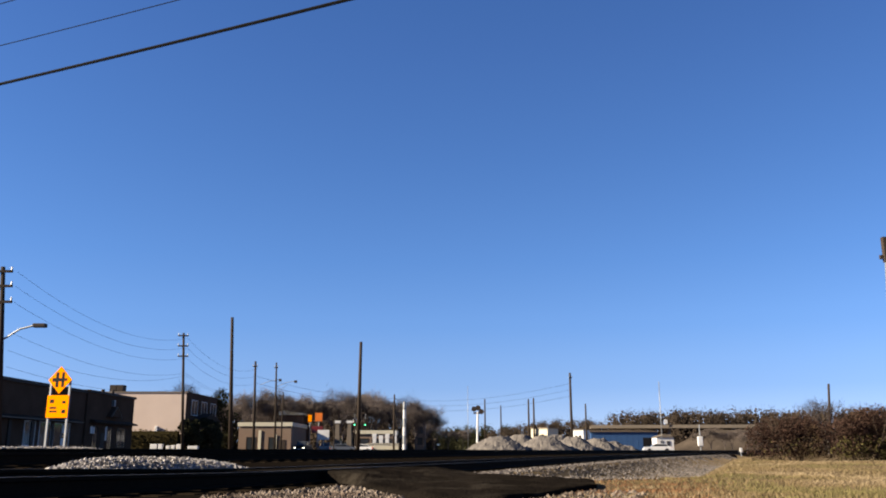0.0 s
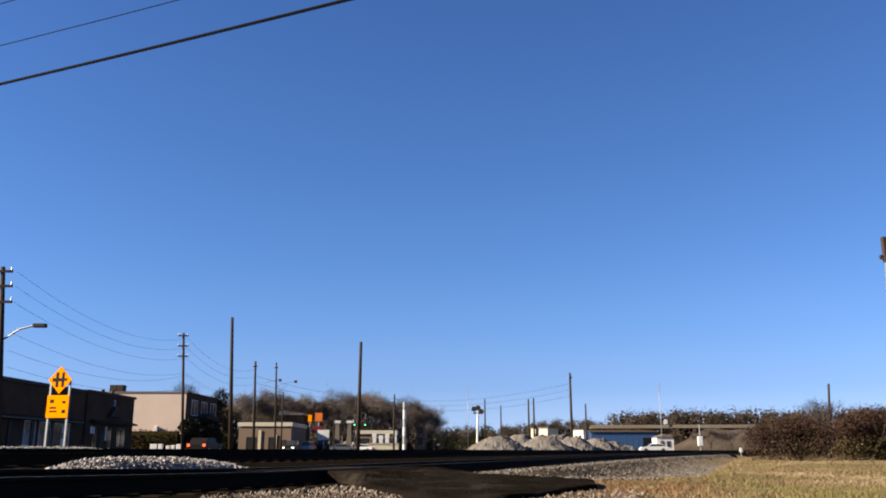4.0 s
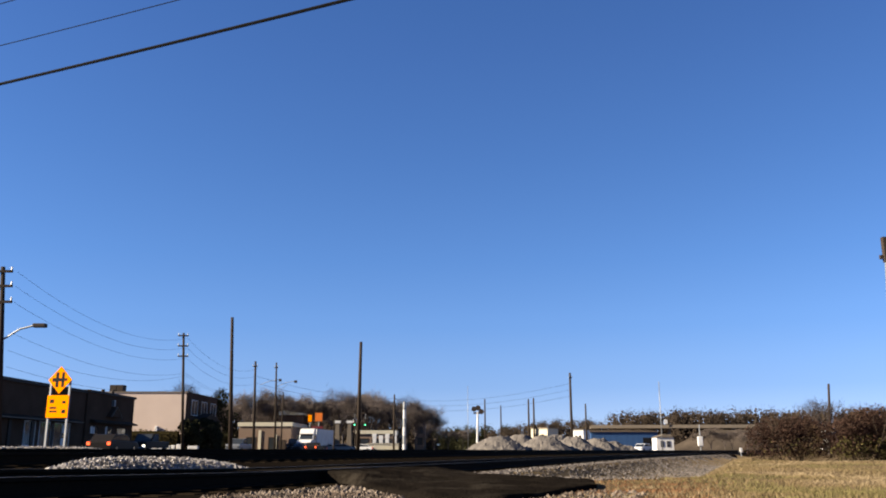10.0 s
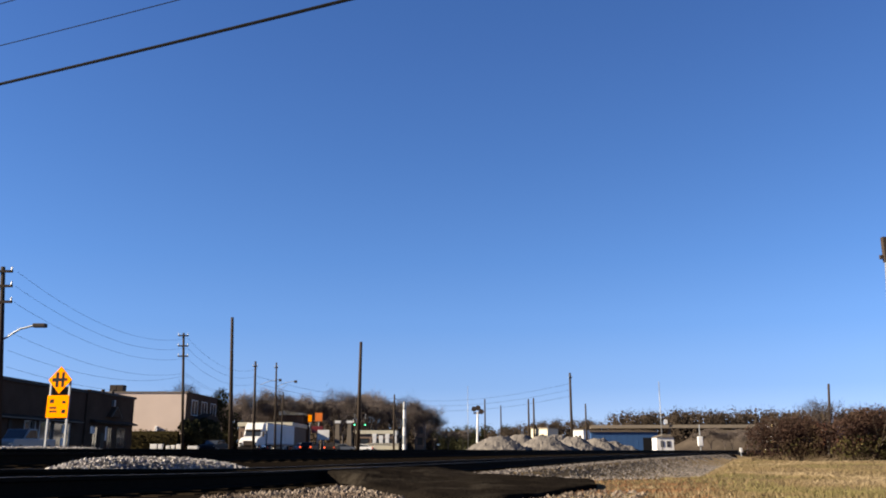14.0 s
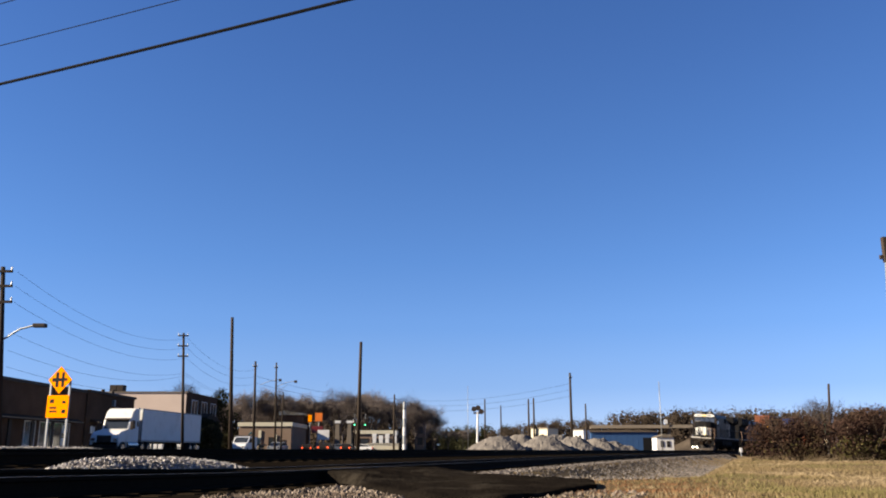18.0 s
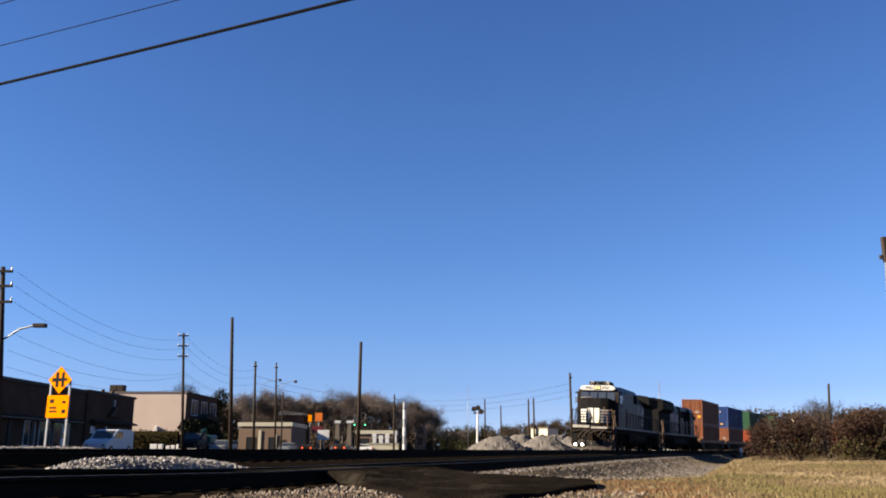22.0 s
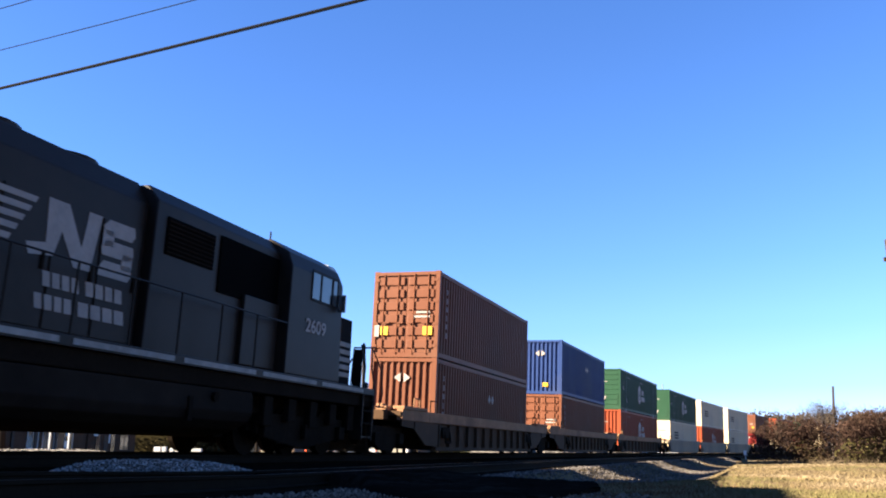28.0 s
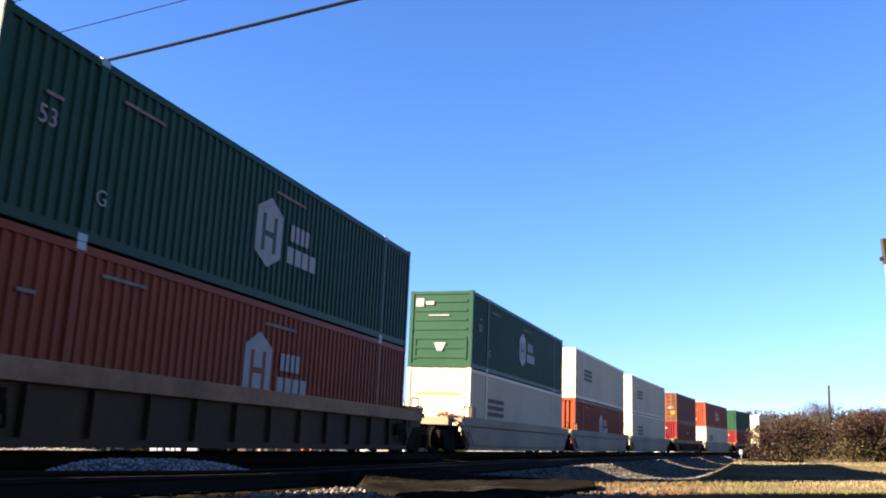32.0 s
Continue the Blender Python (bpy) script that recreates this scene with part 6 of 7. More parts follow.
def container(L, W, H, colour, front, label, posts=False, deco=""):
    """front: doors, ribs or panels on the end that leads."""
    t = thing("container", label, "container", group="containers")
    C = M[colour]
    w = W / 2
    e = 0.12
    for s in (-1, 1):
        part("side_panel", corrugated(L - 2 * e, H - 0.34, 0.278 if not posts else 0.235, 0.055 if not posts else 0.042, s, s * (w - 0.012), e, 0.18), C, t)
        part("bottom_rail", box(e, L - e, min(s * w, s * (w - 0.1)), max(s * w, s * (w - 0.1)), 0.02, 0.18), C, t)
        part("top_rail", box(e, L - e, min(s * w, s * (w - 0.06)), max(s * w, s * (w - 0.06)), H - 0.16, H - 0.03), C, t)
        if posts:
            for x in (1.98, L - 1.98 - 0.16):
                part("lift_post", box(x, x + 0.16, min(s * (w + 0.004), s * (w - 0.05)), max(s * (w + 0.004), s * (w - 0.05)), 0.0, H), C, t)
                for z in (0.0, H - 0.12):
                    part("corner_casting", box(x - 0.02, x + 0.18, min(s * (w + 0.006), s * (w - 0.16)), max(s * (w + 0.006), s * (w - 0.16)), z, z + 0.12), M["steel"], t)
    part("roof", box(e, L - e, -w + 0.06, w - 0.06, H - 0.09, H - 0.05), C, t)
    part("floor_pan", box(e, L - e, -w + 0.1, w - 0.1, 0.1, 0.16), M["grime"], t)
    for x in (0, L - e):
        for s in (-1, 1):
            part("corner_post", box(x, x + e, min(s * w, s * (w - 0.14)), max(s * w, s * (w - 0.14)), 0.12, H - 0.12), C, t)
            for z in (0, H - 0.12):
                part("corner_casting", box(x - 0.004 if x == 0 else x - 0.05, x + e + 0.05 if x == 0 else x + e + 0.004, min(s * (w + 0.004), s * (w - 0.17)), max(s * (w + 0.004), s * (w - 0.17)), z, z + 0.12), C, t)
        part("end_header", box(x, x + e, -w + 0.14, w - 0.14, H - 0.14, H - 0.02), C, t)
        part("end_sill", box(x, x + e, -w + 0.14, w - 0.14, 0.0, 0.16), C, t)
    for x, style, sg in ((0.0, front, -1), (L, "ribs" if front == "doors" else "doors", 1)):
        d = 0.03 * -sg
        if style == "ribs":
            part("end_wall", turn_end(corrugated(W - 0.28, H - 0.30, 0.25, 0.065, sg, 0, -w + 0.14, 0.16), x + d), C, t)
        elif style == "panels":
            ew = part("end_wall", box(min(x + d, x + 2 * d), max(x + d, x + 2 * d), -w + 0.14, w - 0.14, 0.16, H - 0.14), C, t)
            for k in range(7):
                z = 0.35 + k * (H - 0.6) / 6.6
                part("end_rib", box(min(x + d * 0.1, x + d), max(x + d * 0.1, x + d), -w + 0.22, w - 0.22, z, z + 0.10, 0.008), C, ew)
            for s in (-1, 1):
                part("end_rib", box(min(x + d * 0.1, x + d), max(x + d * 0.1, x + d), min(s * (w - 0.3), s * (w - 0.2)), max(s * (w - 0.3), s * (w - 0.2)), 0.3, 1.1), C, ew)
        else:
            for s in (-1, 1):
                dr = part("door", box(min(x + 2 * d, x + 3 * d), max(x + 2 * d, x + 3 * d), min(s * 0.01, s * (w - 0.15)), max(s * 0.01, s * (w - 0.15)), 0.17, H - 0.15), C, t)
                for k in range(6):
                    z = 0.16 + k * (H - 0.36) / 6
                    part("door_panel", box(min(x + d * 0.35, x + d * 2), max(x + d * 0.35, x + d * 2), min(s * 0.08, s * (w - 0.2)), max(s * 0.08, s * (w - 0.2)), z + 0.15, z + (H - 0.36) / 6, 0.02), C, dr)
                for q in (0.30, 0.82):
                    part("lock_rod", cyl(bmesh.new(), (x - d * 0.4, s * q, 0.1), (x - d * 0.4, s * q, H - 0.1), 0.022, n=6), C if colour != "c_white" else M["steel"], dr)
                    part("rod_handle", box(min(x - d * 0.9, x), max(x - d * 0.9, x), min(s * q, s * (q - 0.22)), max(s * q, s * (q - 0.22)), 1.15, 1.2), C, dr)
                for k in range(4):
                    z = 0.35 + k * (H - 0.7) / 3
                    part("hinge", box(min(x - d * 0.3, x + 2 * d), max(x - d * 0.3, x + 2 * d), min(s * (w - 0.2), s * (w - 0.05)), max(s * (w - 0.2), s * (w - 0.05)), z, z + 0.09), C, dr)
    # markings
    D, Y = M["decal"], M["decaly"]

    def mark(x0, x1, z0, z1, m=D, name="marking", s=-1):
        return part(name, box(x0, x1, min(s * w, s * (w + 0.004)), max(s * w, s * (w + 0.004)), z0, z1), m, t)

    def endmark(y0, y1, z0, z1, m=D):
        part("marking", box(-0.012, -0.004, y0, y1, z0, z1), m, t)

    if "arrows" in deco:
        for s in (-1, 1):
            for k in (-1, 1):
                ar = prism([(L * 0.53 + k * 0.05, 1.85), (L * 0.53 + k * 0.22, 1.67), (L * 0.53 + k * 0.39, 1.85), (L * 0.53 + k * 0.22, 2.05)], "y", s * w, s * (w + 0.005))
                part("marking", ar, M["decal"], t)
    if "endarrows" in deco:
        for k in (-1, 1):
            part("marking", prism([(k * 0.06, 2.06), (k * 0.30, 2.22), (k * 0.06, 2.38)], "x", -0.012, -0.004), D, t)
    if "letters" in deco:
        for k in range(6):
            z = H - 0.55 - k * 0.3
            for s in (-1, 1):
                mark(0.70 + 0.04 * (k % 2), 0.86 + 0.02 * (k % 3), z - 0.18 - 0.02 * (k % 2), z, M["faded"], s=s)
    if "codes" in deco:
        for k in range(4):
            mark(L - 1.05 + 0.28 * (k % 2), L - 1.025 + 0.28 * (k % 2), 0.8 + 0.2 * k, 1.15 + 0.2 * k, M["faded"])
    if "plates" in deco:
        endmark(-1.0, -0.66, 0.75, 1.05, Y)
        endmark(0.62, 0.9, 0.75, 1.05, Y)
        endmark(0.95, 1.12, 0.7, 1.1, D)
        endmark(-0.9, -0.3, 1.35, 1.42)
        endmark(-0.9, -0.4, 1.5, 1.57)
    if "yellow" in deco:
        endmark(-0.45, -0.15, 0.40, 0.62, Y)
    if "badge" in deco:
        c = L * 0.50 - 0.55
        for s in (-1, 1):
            hexa = [(c - 0.55, 1.0), (c, 0.72), (c + 0.55, 1.0), (c + 0.55, 1.95), (c, 2.25), (c - 0.55, 1.95)]
            b = part("badge", prism(hexa, "y", s * w, s * (w + 0.006)), D, t, "white hexagonal badge")
            for x0, x1, z0, z1 in ((-0.3, -0.18, 1.05, 1.85), (0.18, 0.3, 1.05, 1.85), (-0.18, 0.18, 1.38, 1.5)):
                part("badge_bar", box(c + x0, c + x1, min(s * (w + 0.006), s * (w + 0.011)), max(s * (w + 0.006), s * (w + 0.011)), z0, z1), C, b)
            for x0, x1, z0 in ((0.95, 1.9, 1.52), (0.85, 2.3, 1.0)):
                for k in range(4):
                    q = c + x0 + (x1 - x0) * k / 4
                    part("wording_bar", box(q, q + (x1 - x0) / 4 - 0.07, min(s * w, s * (w + 0.005)), max(s * w, s * (w + 0.005)), z0, z0 + 0.38), D, b)
            for x0, x1, z0 in ((0.95, 1.3, 1.95), (2.6, 3.7, 2.45), (c + 0.2, c + 1.6, 2.42)):
                mark(x0, x1, z0, z0 + 0.06, M["faded"], s=s)
        endmark(0.72, 1.05, 2.35, 2.68)
        endmark(0.3, 0.65, 2.42, 2.56)
        endmark(-0.35, 0.5, 1.98, 2.03)
        part("marking", prism([(-0.1, 0.62), (0.1, 0.62), (0.25, 0.95), (-0.25, 0.95)], "x", -0.012, -0.004), D, t)
        if H > 2.8 and colour == "c_green":
            letters("53", 0.4, D, t, Matrix.Translation((1.05, -w - 0.004, 1.62)) @ Matrix.Rotation(math.pi / 2, 4, "X"), "length_number")
            letters("G", 0.36, D, t, Matrix.Translation((2.35, -w - 0.004, 0.75)) @ Matrix.Rotation(math.pi / 2, 4, "X"), "letter")
    if "stripe" in deco:
        for k in range(3):
            mark(2.3, 4.6, 1.2 + 0.26 * k, 1.36 + 0.26 * k, M["plow"], s=-1)
        endmark(-0.9, 0.9, 1.9, 1.95, M["decaly"])
    return t


# ---- well cars ----
def well_car(L, x_a, x_b, style, label, front_truck=True, rear_truck=True):
    """x_a, x_b: where the well lies between the two end platforms; the trucks stand at 0 and L."""
    t = thing("well_car", label, "well car", group="well cars")
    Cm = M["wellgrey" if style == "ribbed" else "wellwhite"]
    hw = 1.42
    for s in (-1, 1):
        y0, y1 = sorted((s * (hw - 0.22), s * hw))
        part("top_chord", box(x_a - 0.9, x_b + 0.9, y0, y1, 1.0, 1.33, 0.02), M["chord"] if style == "ribbed" else Cm, t, "worn top chord, a lit tan on ribbed cars")
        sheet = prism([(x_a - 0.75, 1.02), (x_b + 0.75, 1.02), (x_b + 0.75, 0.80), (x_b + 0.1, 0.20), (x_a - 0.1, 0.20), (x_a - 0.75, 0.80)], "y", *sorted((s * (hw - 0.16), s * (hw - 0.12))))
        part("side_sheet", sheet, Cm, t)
        part("bottom_chord", box(x_a - 0.1, x_b + 0.1, *sorted((s * (hw - 0.24), s * (hw - 0.06))), 0.13, 0.25, 0.01), Cm, t)
        if style == "ribbed":
            n = 13
            for i in range(n):
                x = x_a + 0.1 + (x_b - x_a - 0.2) * i / (n - 1)
                part("side_rib", box(x - 0.035, x + 0.035, *sorted((s * (hw - 0.118), s * (hw - 0.01))), 0.26, 0.978), Cm, t)
            for x in (x_a + 0.55, x_b - 0.75):
                part("ladder_step", tube([(x, s * hw, 0.75), (x, s * (hw + 0.05), 0.4), (x + 0.5, s * (hw + 0.05), 0.4), (x + 0.5, s * hw, 0.75)], 0.03, 6), M["grime"], t)
                part("tack_board", box(x - 0.2, x + 0.5, *sorted((s * (hw - 0.02), s * (hw + 0.01))), 0.55, 0.9), M["grime"], t)
        else:
            part("side_skirt", prism([(x_a - 0.3, 0.95), (x_b + 0.3, 0.95), (x_b - 0.5, 0.3), (x_a + 0.5, 0.3)], "y", *sorted((s * (hw - 0.10), s * (hw - 0.02)))), Cm, t)
        for x in (x_a - 0.9, x_b + 0.2):
            part("grab_iron", tube([(x, s * hw, 1.3), (x, s * hw, 1.68), (x + 0.6, s * hw, 1.68), (x + 0.6, s * hw, 1.3)], 0.018, 6), M["grime"], t)
    for s in (-1, 1):
        for o, d, xi in ((0.0, 1, x_a), (L, -1, L - x_b)):
            def X(v):
                return o + d * v
            edge = [(0.38, 1.2), (xi, 1.2), (xi, 0.27), (max(1.7, xi - 1.1), 0.30), (1.35, 0.78), (0.38, 0.84)]
            w = part("end_side_plate", prism([(X(u), z) for u, z in edge], "y", *sorted((s * (hw - 0.075), s * (hw - 0.035)))), Cm, t)
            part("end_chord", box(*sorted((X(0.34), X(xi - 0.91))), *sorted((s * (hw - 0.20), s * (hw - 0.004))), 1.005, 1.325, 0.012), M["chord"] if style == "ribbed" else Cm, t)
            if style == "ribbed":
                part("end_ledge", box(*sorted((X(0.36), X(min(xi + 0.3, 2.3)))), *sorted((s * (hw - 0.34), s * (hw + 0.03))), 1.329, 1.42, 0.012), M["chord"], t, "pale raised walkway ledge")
            part("plate_rib", box(*sorted((X(1.36), X(1.44))), *sorted((s * (hw - 0.034), s * (hw - 0.006))), 0.80, 0.98), Cm, w)
    part("well_floor", box(x_a - 0.1, x_b + 0.1, -hw + 0.25, hw - 0.25, 0.14, 0.22), M["grime"], t)
    for x0, x1, tr in ((0.0, x_a - 0.75, 0), (x_b + 0.75, L, 1)):
        part("end_platform", prism([(x0 if tr else x0, 1.0), (x1, 1.0), (x1, 1.28), (x0, 1.28)], "y", -0.95, 0.95, 0.02), Cm, t)
        part("platform_wing", box(min(x0, x1) + 0.3, max(x0, x1), -hw + 0.05, hw - 0.05, 1.12, 1.26, 0.015), Cm, t)
        part("end_sill", box(min(x0, x1), max(x0, x1), -0.3, 0.3, 0.72, 0.998), M["grime"], t)
    part("bulkhead_plate", box(x_a - 0.75, x_a - 0.68, -hw + 0.26, hw - 0.26, 0.25, 1.0), M["grime"], t)
    part("bulkhead_plate", box(x_b + 0.68, x_b + 0.75, -hw + 0.26, hw - 0.26, 0.25, 1.0), M["grime"], t)
    if front_truck:
        bogie(t, 0.0, (-0.89, 0.89), 0.46, 1.0)
        for y in (-0.8, -0.35, 0.55):
            part("brake_stand", cyl(bmesh.new(), (0.9, y, 1.28), (0.9, y, 1.55 if y > 0 else 1.45), 0.03, n=6), M["grime"], t)
        ring = [(0.85, 0.55 + 0.17 * math.cos(k * 0.5236), 1.50 + 0.17 * math.sin(k * 0.5236)) for k in range(13)]
        bw = part("brake_wheel", tube(ring, 0.02, 6), M["grime"], t)
        for k in range(3):
            part("spoke", tube([ring[k * 2], ring[k * 2 + 6]], 0.012, 5), M["grime"], bw)
        for x, y, h in ((0.5, 1.25, 2.15), (0.95, 1.28, 1.75)):
            part("marker_stake", box(x, x + 0.06, y, y + 0.05, 1.26, h), M["black"], t)
        for k, (x, y, z) in enumerate(((0.3, -0.9, 1.30), (0.7, -0.6, 1.34), (1.1, -0.95, 1.3), (1.35, -0.3, 1.32))):
            part("brake_valve", box(x, x + 0.28, y, y + 0.22, 1.262, z + 0.10 + 0.05 * (k % 2), 0.02), M["chord"], t)
            part("air_pipe", tube([(x - 0.5, y + 0.1, z + 0.02), (x + 0.2, y + 0.12, z + 0.08), (x + 0.7, y - 0.1, z)], 0.025, 6), M["chord"], t)
        for s in (-1, 1):
            part("corner_handhold", tube([(1.3, s * 1.38, 1.26), (1.3, s * 1.38, 1.68), (1.75, s * 1.38, 1.68), (1.75, s * 1.38, 1.26)], 0.022, 6), M["chord"], t)
    if rear_truck:
        bogie(t, L, (-0.89, 0.89), 0.46, 1.0)
    part("coupling", box(-1.4, 0.4, -0.15, 0.15, 0.78, 1.0), M["grime"], t)
    return t


# order along the train: distance behind the first container's leading end
moving = []    # thing, distance of its origin, length to its other end, height above the rails

lead = loco("lead", 21.8, "8765")
moving.append((lead, -50.0, 21.8, 0.0))
second = loco("second", 22.9, "2609")
moving.append((second, -4.7, -22.9, 0.0))

FLOOR = 0.27
cars = [  # truck place, length, style, box length, lower, upper, its start
    (-3.65, 19.5, "ribbed", -0.0, ("c_brown", 12.19, 2.44, 2.896, "ribs", "orange-brown steel container, ribbed end leading", False, "arrows endarrows letters codes"),
     ("c_brown", 12.19, 2.44, 2.97, "doors", "red-brown steel container with doors and yellow plates", False, "letters plates codes")),
    (15.85, 19.55, "ribbed", 19.5, ("c_brown", 12.19, 2.44, 2.896, "doors", "rust-brown steel container with doors leading", False, "letters plates codes"),
     ("c_blue", 12.19, 2.44, 2.97, "ribs", "dark blue steel container with ribbed end and arrow marks", False, "arrows endarrows yellow codes")),
    (35.4, 19.6, "ribbed", 37.1, ("c_orange", 16.15, 2.59, 2.896, "ribs", "long orange-red container with a white hexagon badge", True, "badge"),
     ("c_green", 16.15, 2.59, 2.97, "panels", "long dark green container with a white hexagon badge", True, "badge")),
    (58.6, 19.0, "smooth", 60.0, ("c_white", 16.15, 2.59, 2.896, "panels", "long off-white container with grey bars", True, "stripe"),
     ("c_green", 16.15, 2.59, 2.97, "panels", "long dark green container with a white hexagon badge", True, "badge")),
    (77.8, 19.6, "smooth", 79.6, ("c_orange", 16.15, 2.59, 2.896, "ribs", "long orange-red ribbed steel container", True, "badge"),
     ("c_white", 16.15, 2.59, 2.97, "panels", "long off-white ribbed steel container", True, "stripe")),
    (97.6, 19.6, "smooth", 99.2, ("c_white", 16.15, 2.59, 2.896, "panels", "long off-white ribbed steel container", True, "stripe"),
     ("c_white", 16.15, 2.59, 2.97, "panels", "long off-white ribbed steel container", True, "stripe")),
    (119.0, 19.0, "ribbed", 122.6, ("c_red", 12.19, 2.44, 2.896, "ribs", "bright red ribbed steel container", False, "endarrows codes"),
     ("c_brown", 12.19, 2.44, 2.97, "doors", "rust-red steel container with doors", False, "codes plates")),
    (139.6, 19.6, "smooth", 141.4, ("c_white", 16.15, 2.59, 2.896, "panels", "long off-white ribbed steel container", True, "stripe"),
     ("c_orange", 16.15, 2.59, 2.97, "ribs", "long orange-red ribbed steel container", True, "badge")),
    (162.6, 19.0, "ribbed", 165.4, ("c_red", 12.19, 2.44, 2.896, "ribs", "bright red ribbed steel container", False, "endarrows codes"),
     ("c_green", 12.19, 2.44, 2.97, "doors", "green steel container with doors", False, "codes")),
    (183.2, 19.6, "smooth", 185.0, ("c_white", 16.15, 2.59, 2.896, "panels", "long off-white ribbed steel container", True, "stripe"),
     ("c_white", 16.15, 2.59, 2.97, "panels", "long off-white ribbed steel container", True, "stripe")),
]
_made = {}


def get_container(spec):
    key = spec
    colour, L, W, H, front, label, posts, deco = spec
    if key in _made:
        return copy_thing(_made[key], Matrix.Identity(4))
    _made[key] = container(L, W, H, colour, front, label, posts, deco)
    return _made[key]


for _i, (_u0, _len, _style, _c0, _low, _up) in enumerate(cars):
    _a = _c0 - _u0
    _key = (round(_len, 2), round(_a, 2), _low[1], _style, _i in (2, 3, 4, 5, 7, 9))
    _wc = well_car(_len, _a - 0.15, _a + _low[1] + 0.15, _style, "tan ribbed articulated well car carrying stacked containers" if _style == "ribbed" else "cream smooth-sided well car carrying stacked containers",
                   rear_truck=_i in (2, 3, 4, 5, 6, 7, 8, 9))
    moving.append((_wc, _u0, _len, 0.0))
    moving.append((get_container(_low), _c0, _low[1], FLOOR))
    moving.append((get_container(_up), _c0, _up[1], FLOOR + 2.905))


def lead_u(t):
    """Distance along the track of the first container's leading end."""
    return 27.2 - 13.97 * (t - 28) - 0.0076 * (t - 28) ** 2


def train_pose(t, start, length, height):
    u = lead_u(t) + start
    ax, ay = along(u, TRAIN_P)
    bx_, by_ = along(u + length, TRAIN_P)
    h = math.atan2(by_ - ay, bx_ - ax)
    z = RAIL_Z + 0.75 * math.sin(LEAN)
    lean = LEAN if length > 0 else -LEAN
    return Matrix.Translation((ax, ay, z)) @ Matrix.Rotation(h, 4, "Z") @ Matrix.Rotation(lean, 4, "X") @ Matrix.Translation((0, 0, height))
# ---- street vehicles ----
def road_wheel(parent, x, y, r, w=0.22):
    tyre = part("tyre", cyl(bmesh.new(), (x, y - w / 2, r), (x, y + w / 2, r), r, n=16), M["tyre"], parent)
    s = 1 if y > 0 else -1
    part("rim", cyl(bmesh.new(), (x, y + s * w / 2, r), (x, y + s * (w / 2 + 0.015), r), r * 0.6, n=12), M["chrome"], tyre)


def car(kind, colour, label, lit=False, L=4.7):
    """Local x points ahead; the origin is on the road under the middle."""
    C = M[colour]
    t = thing(kind, label, "van" if kind == "van" else "pickup truck" if kind == "pickup" else "car", group="street traffic")
    w = 0.92
    a = L / 2
    if kind == "van":
        w, prof = 0.98, [(-a, 0.4), (-a, 1.5), (-a + 0.12, 1.85), (-a + 0.45, 1.98), (a - 2.3, 2.0), (a - 1.9, 1.92), (a - 1.1, 1.25), (a - 0.3, 1.05), (a, 0.8), (a, 0.4)]
        cabin = None
    elif kind == "pickup":
        prof = [(-a, 0.5), (-a, 1.08), (a - 0.1, 1.08), (a, 0.9), (a, 0.5)]
        cabin = [(-0.5, 1.08), (-0.4, 1.78), (0.75, 1.78), (1.35, 1.08)]
    else:
        prof = [(-a, 0.35), (-a, 0.85), (-a + 0.15, 0.98), (a - 0.25, 0.9), (a, 0.7), (a, 0.35)]
        cabin = [(-a + 0.35, 0.97), (-a + 0.95, 1.42), (0.45, 1.45), (1.15, 0.93)]
    part("body", prism(prof, "y", -w, w, 0.05), C, t)
    if cabin:
        cb = part("cabin", prism(cabin, "y", -w + 0.12, w - 0.12, 0.04), C, t)
        for s in (-1, 1):
            pts = [(x + (0.12 if i in (0, 1) else -0.12), z + (0.06 if z < 1.2 else -0.08)) for i, (x, z) in enumerate(cabin)]
            part("side_window", prism(pts, "y", s * (w - 0.119), s * (w - 0.11)), M["glass"], cb)
        (x1, z1), (x2, z2) = cabin[2], cabin[3]
        bm = bmesh.new()
        quadmesh(bm, [(x1 + 0.03, -w + 0.2, z1 - 0.03), (x1 + 0.03, w - 0.2, z1 - 0.03), (x2 + 0.03, w - 0.2, z2 + 0.04), (x2 + 0.03, -w + 0.2, z2 + 0.04)], ((0, 1, 2, 3),))
        part("windshield", bm, M["glass"], cb)
    else:
        bm = bmesh.new()
        quadmesh(bm, [(a - 1.84, -w + 0.15, 1.90), (a - 1.84, w - 0.15, 1.90), (a - 1.06, w - 0.15, 1.26), (a - 1.06, -w + 0.15, 1.26)], ((0, 1, 2, 3),))
        part("windshield", bm, M["glass"], t)
        for s in (-1, 1):
            part("side_window", prism([(a - 2.9, 1.25), (a - 2.9, 1.8), (a - 1.95, 1.8), (a - 1.35, 1.25)], "y", s * (w + 0.001), s * (w + 0.008)), M["glass"], t)
    for s in (-1, 1):
        part("headlight", box(a - 0.02, a + 0.012, min(s * 0.58, s * 0.84), max(s * 0.58, s * 0.84), 0.62, 0.78), M["carlamp"] if lit else M["chrome"], t)
        part("tail_light", box(-a - 0.012, -a + 0.02, min(s * 0.62, s * 0.88), max(s * 0.62, s * 0.88), 0.65, 0.88), M["lampr"], t)
        for x in (a - 0.9, -a + 0.9):
            road_wheel(t, x, s * (w - 0.09), 0.34)
    part("bumper", box(a - 0.05, a + 0.06, -w + 0.05, w - 0.05, 0.36, 0.56, 0.03), C if kind == "car" else M["chrome"], t)
    return t


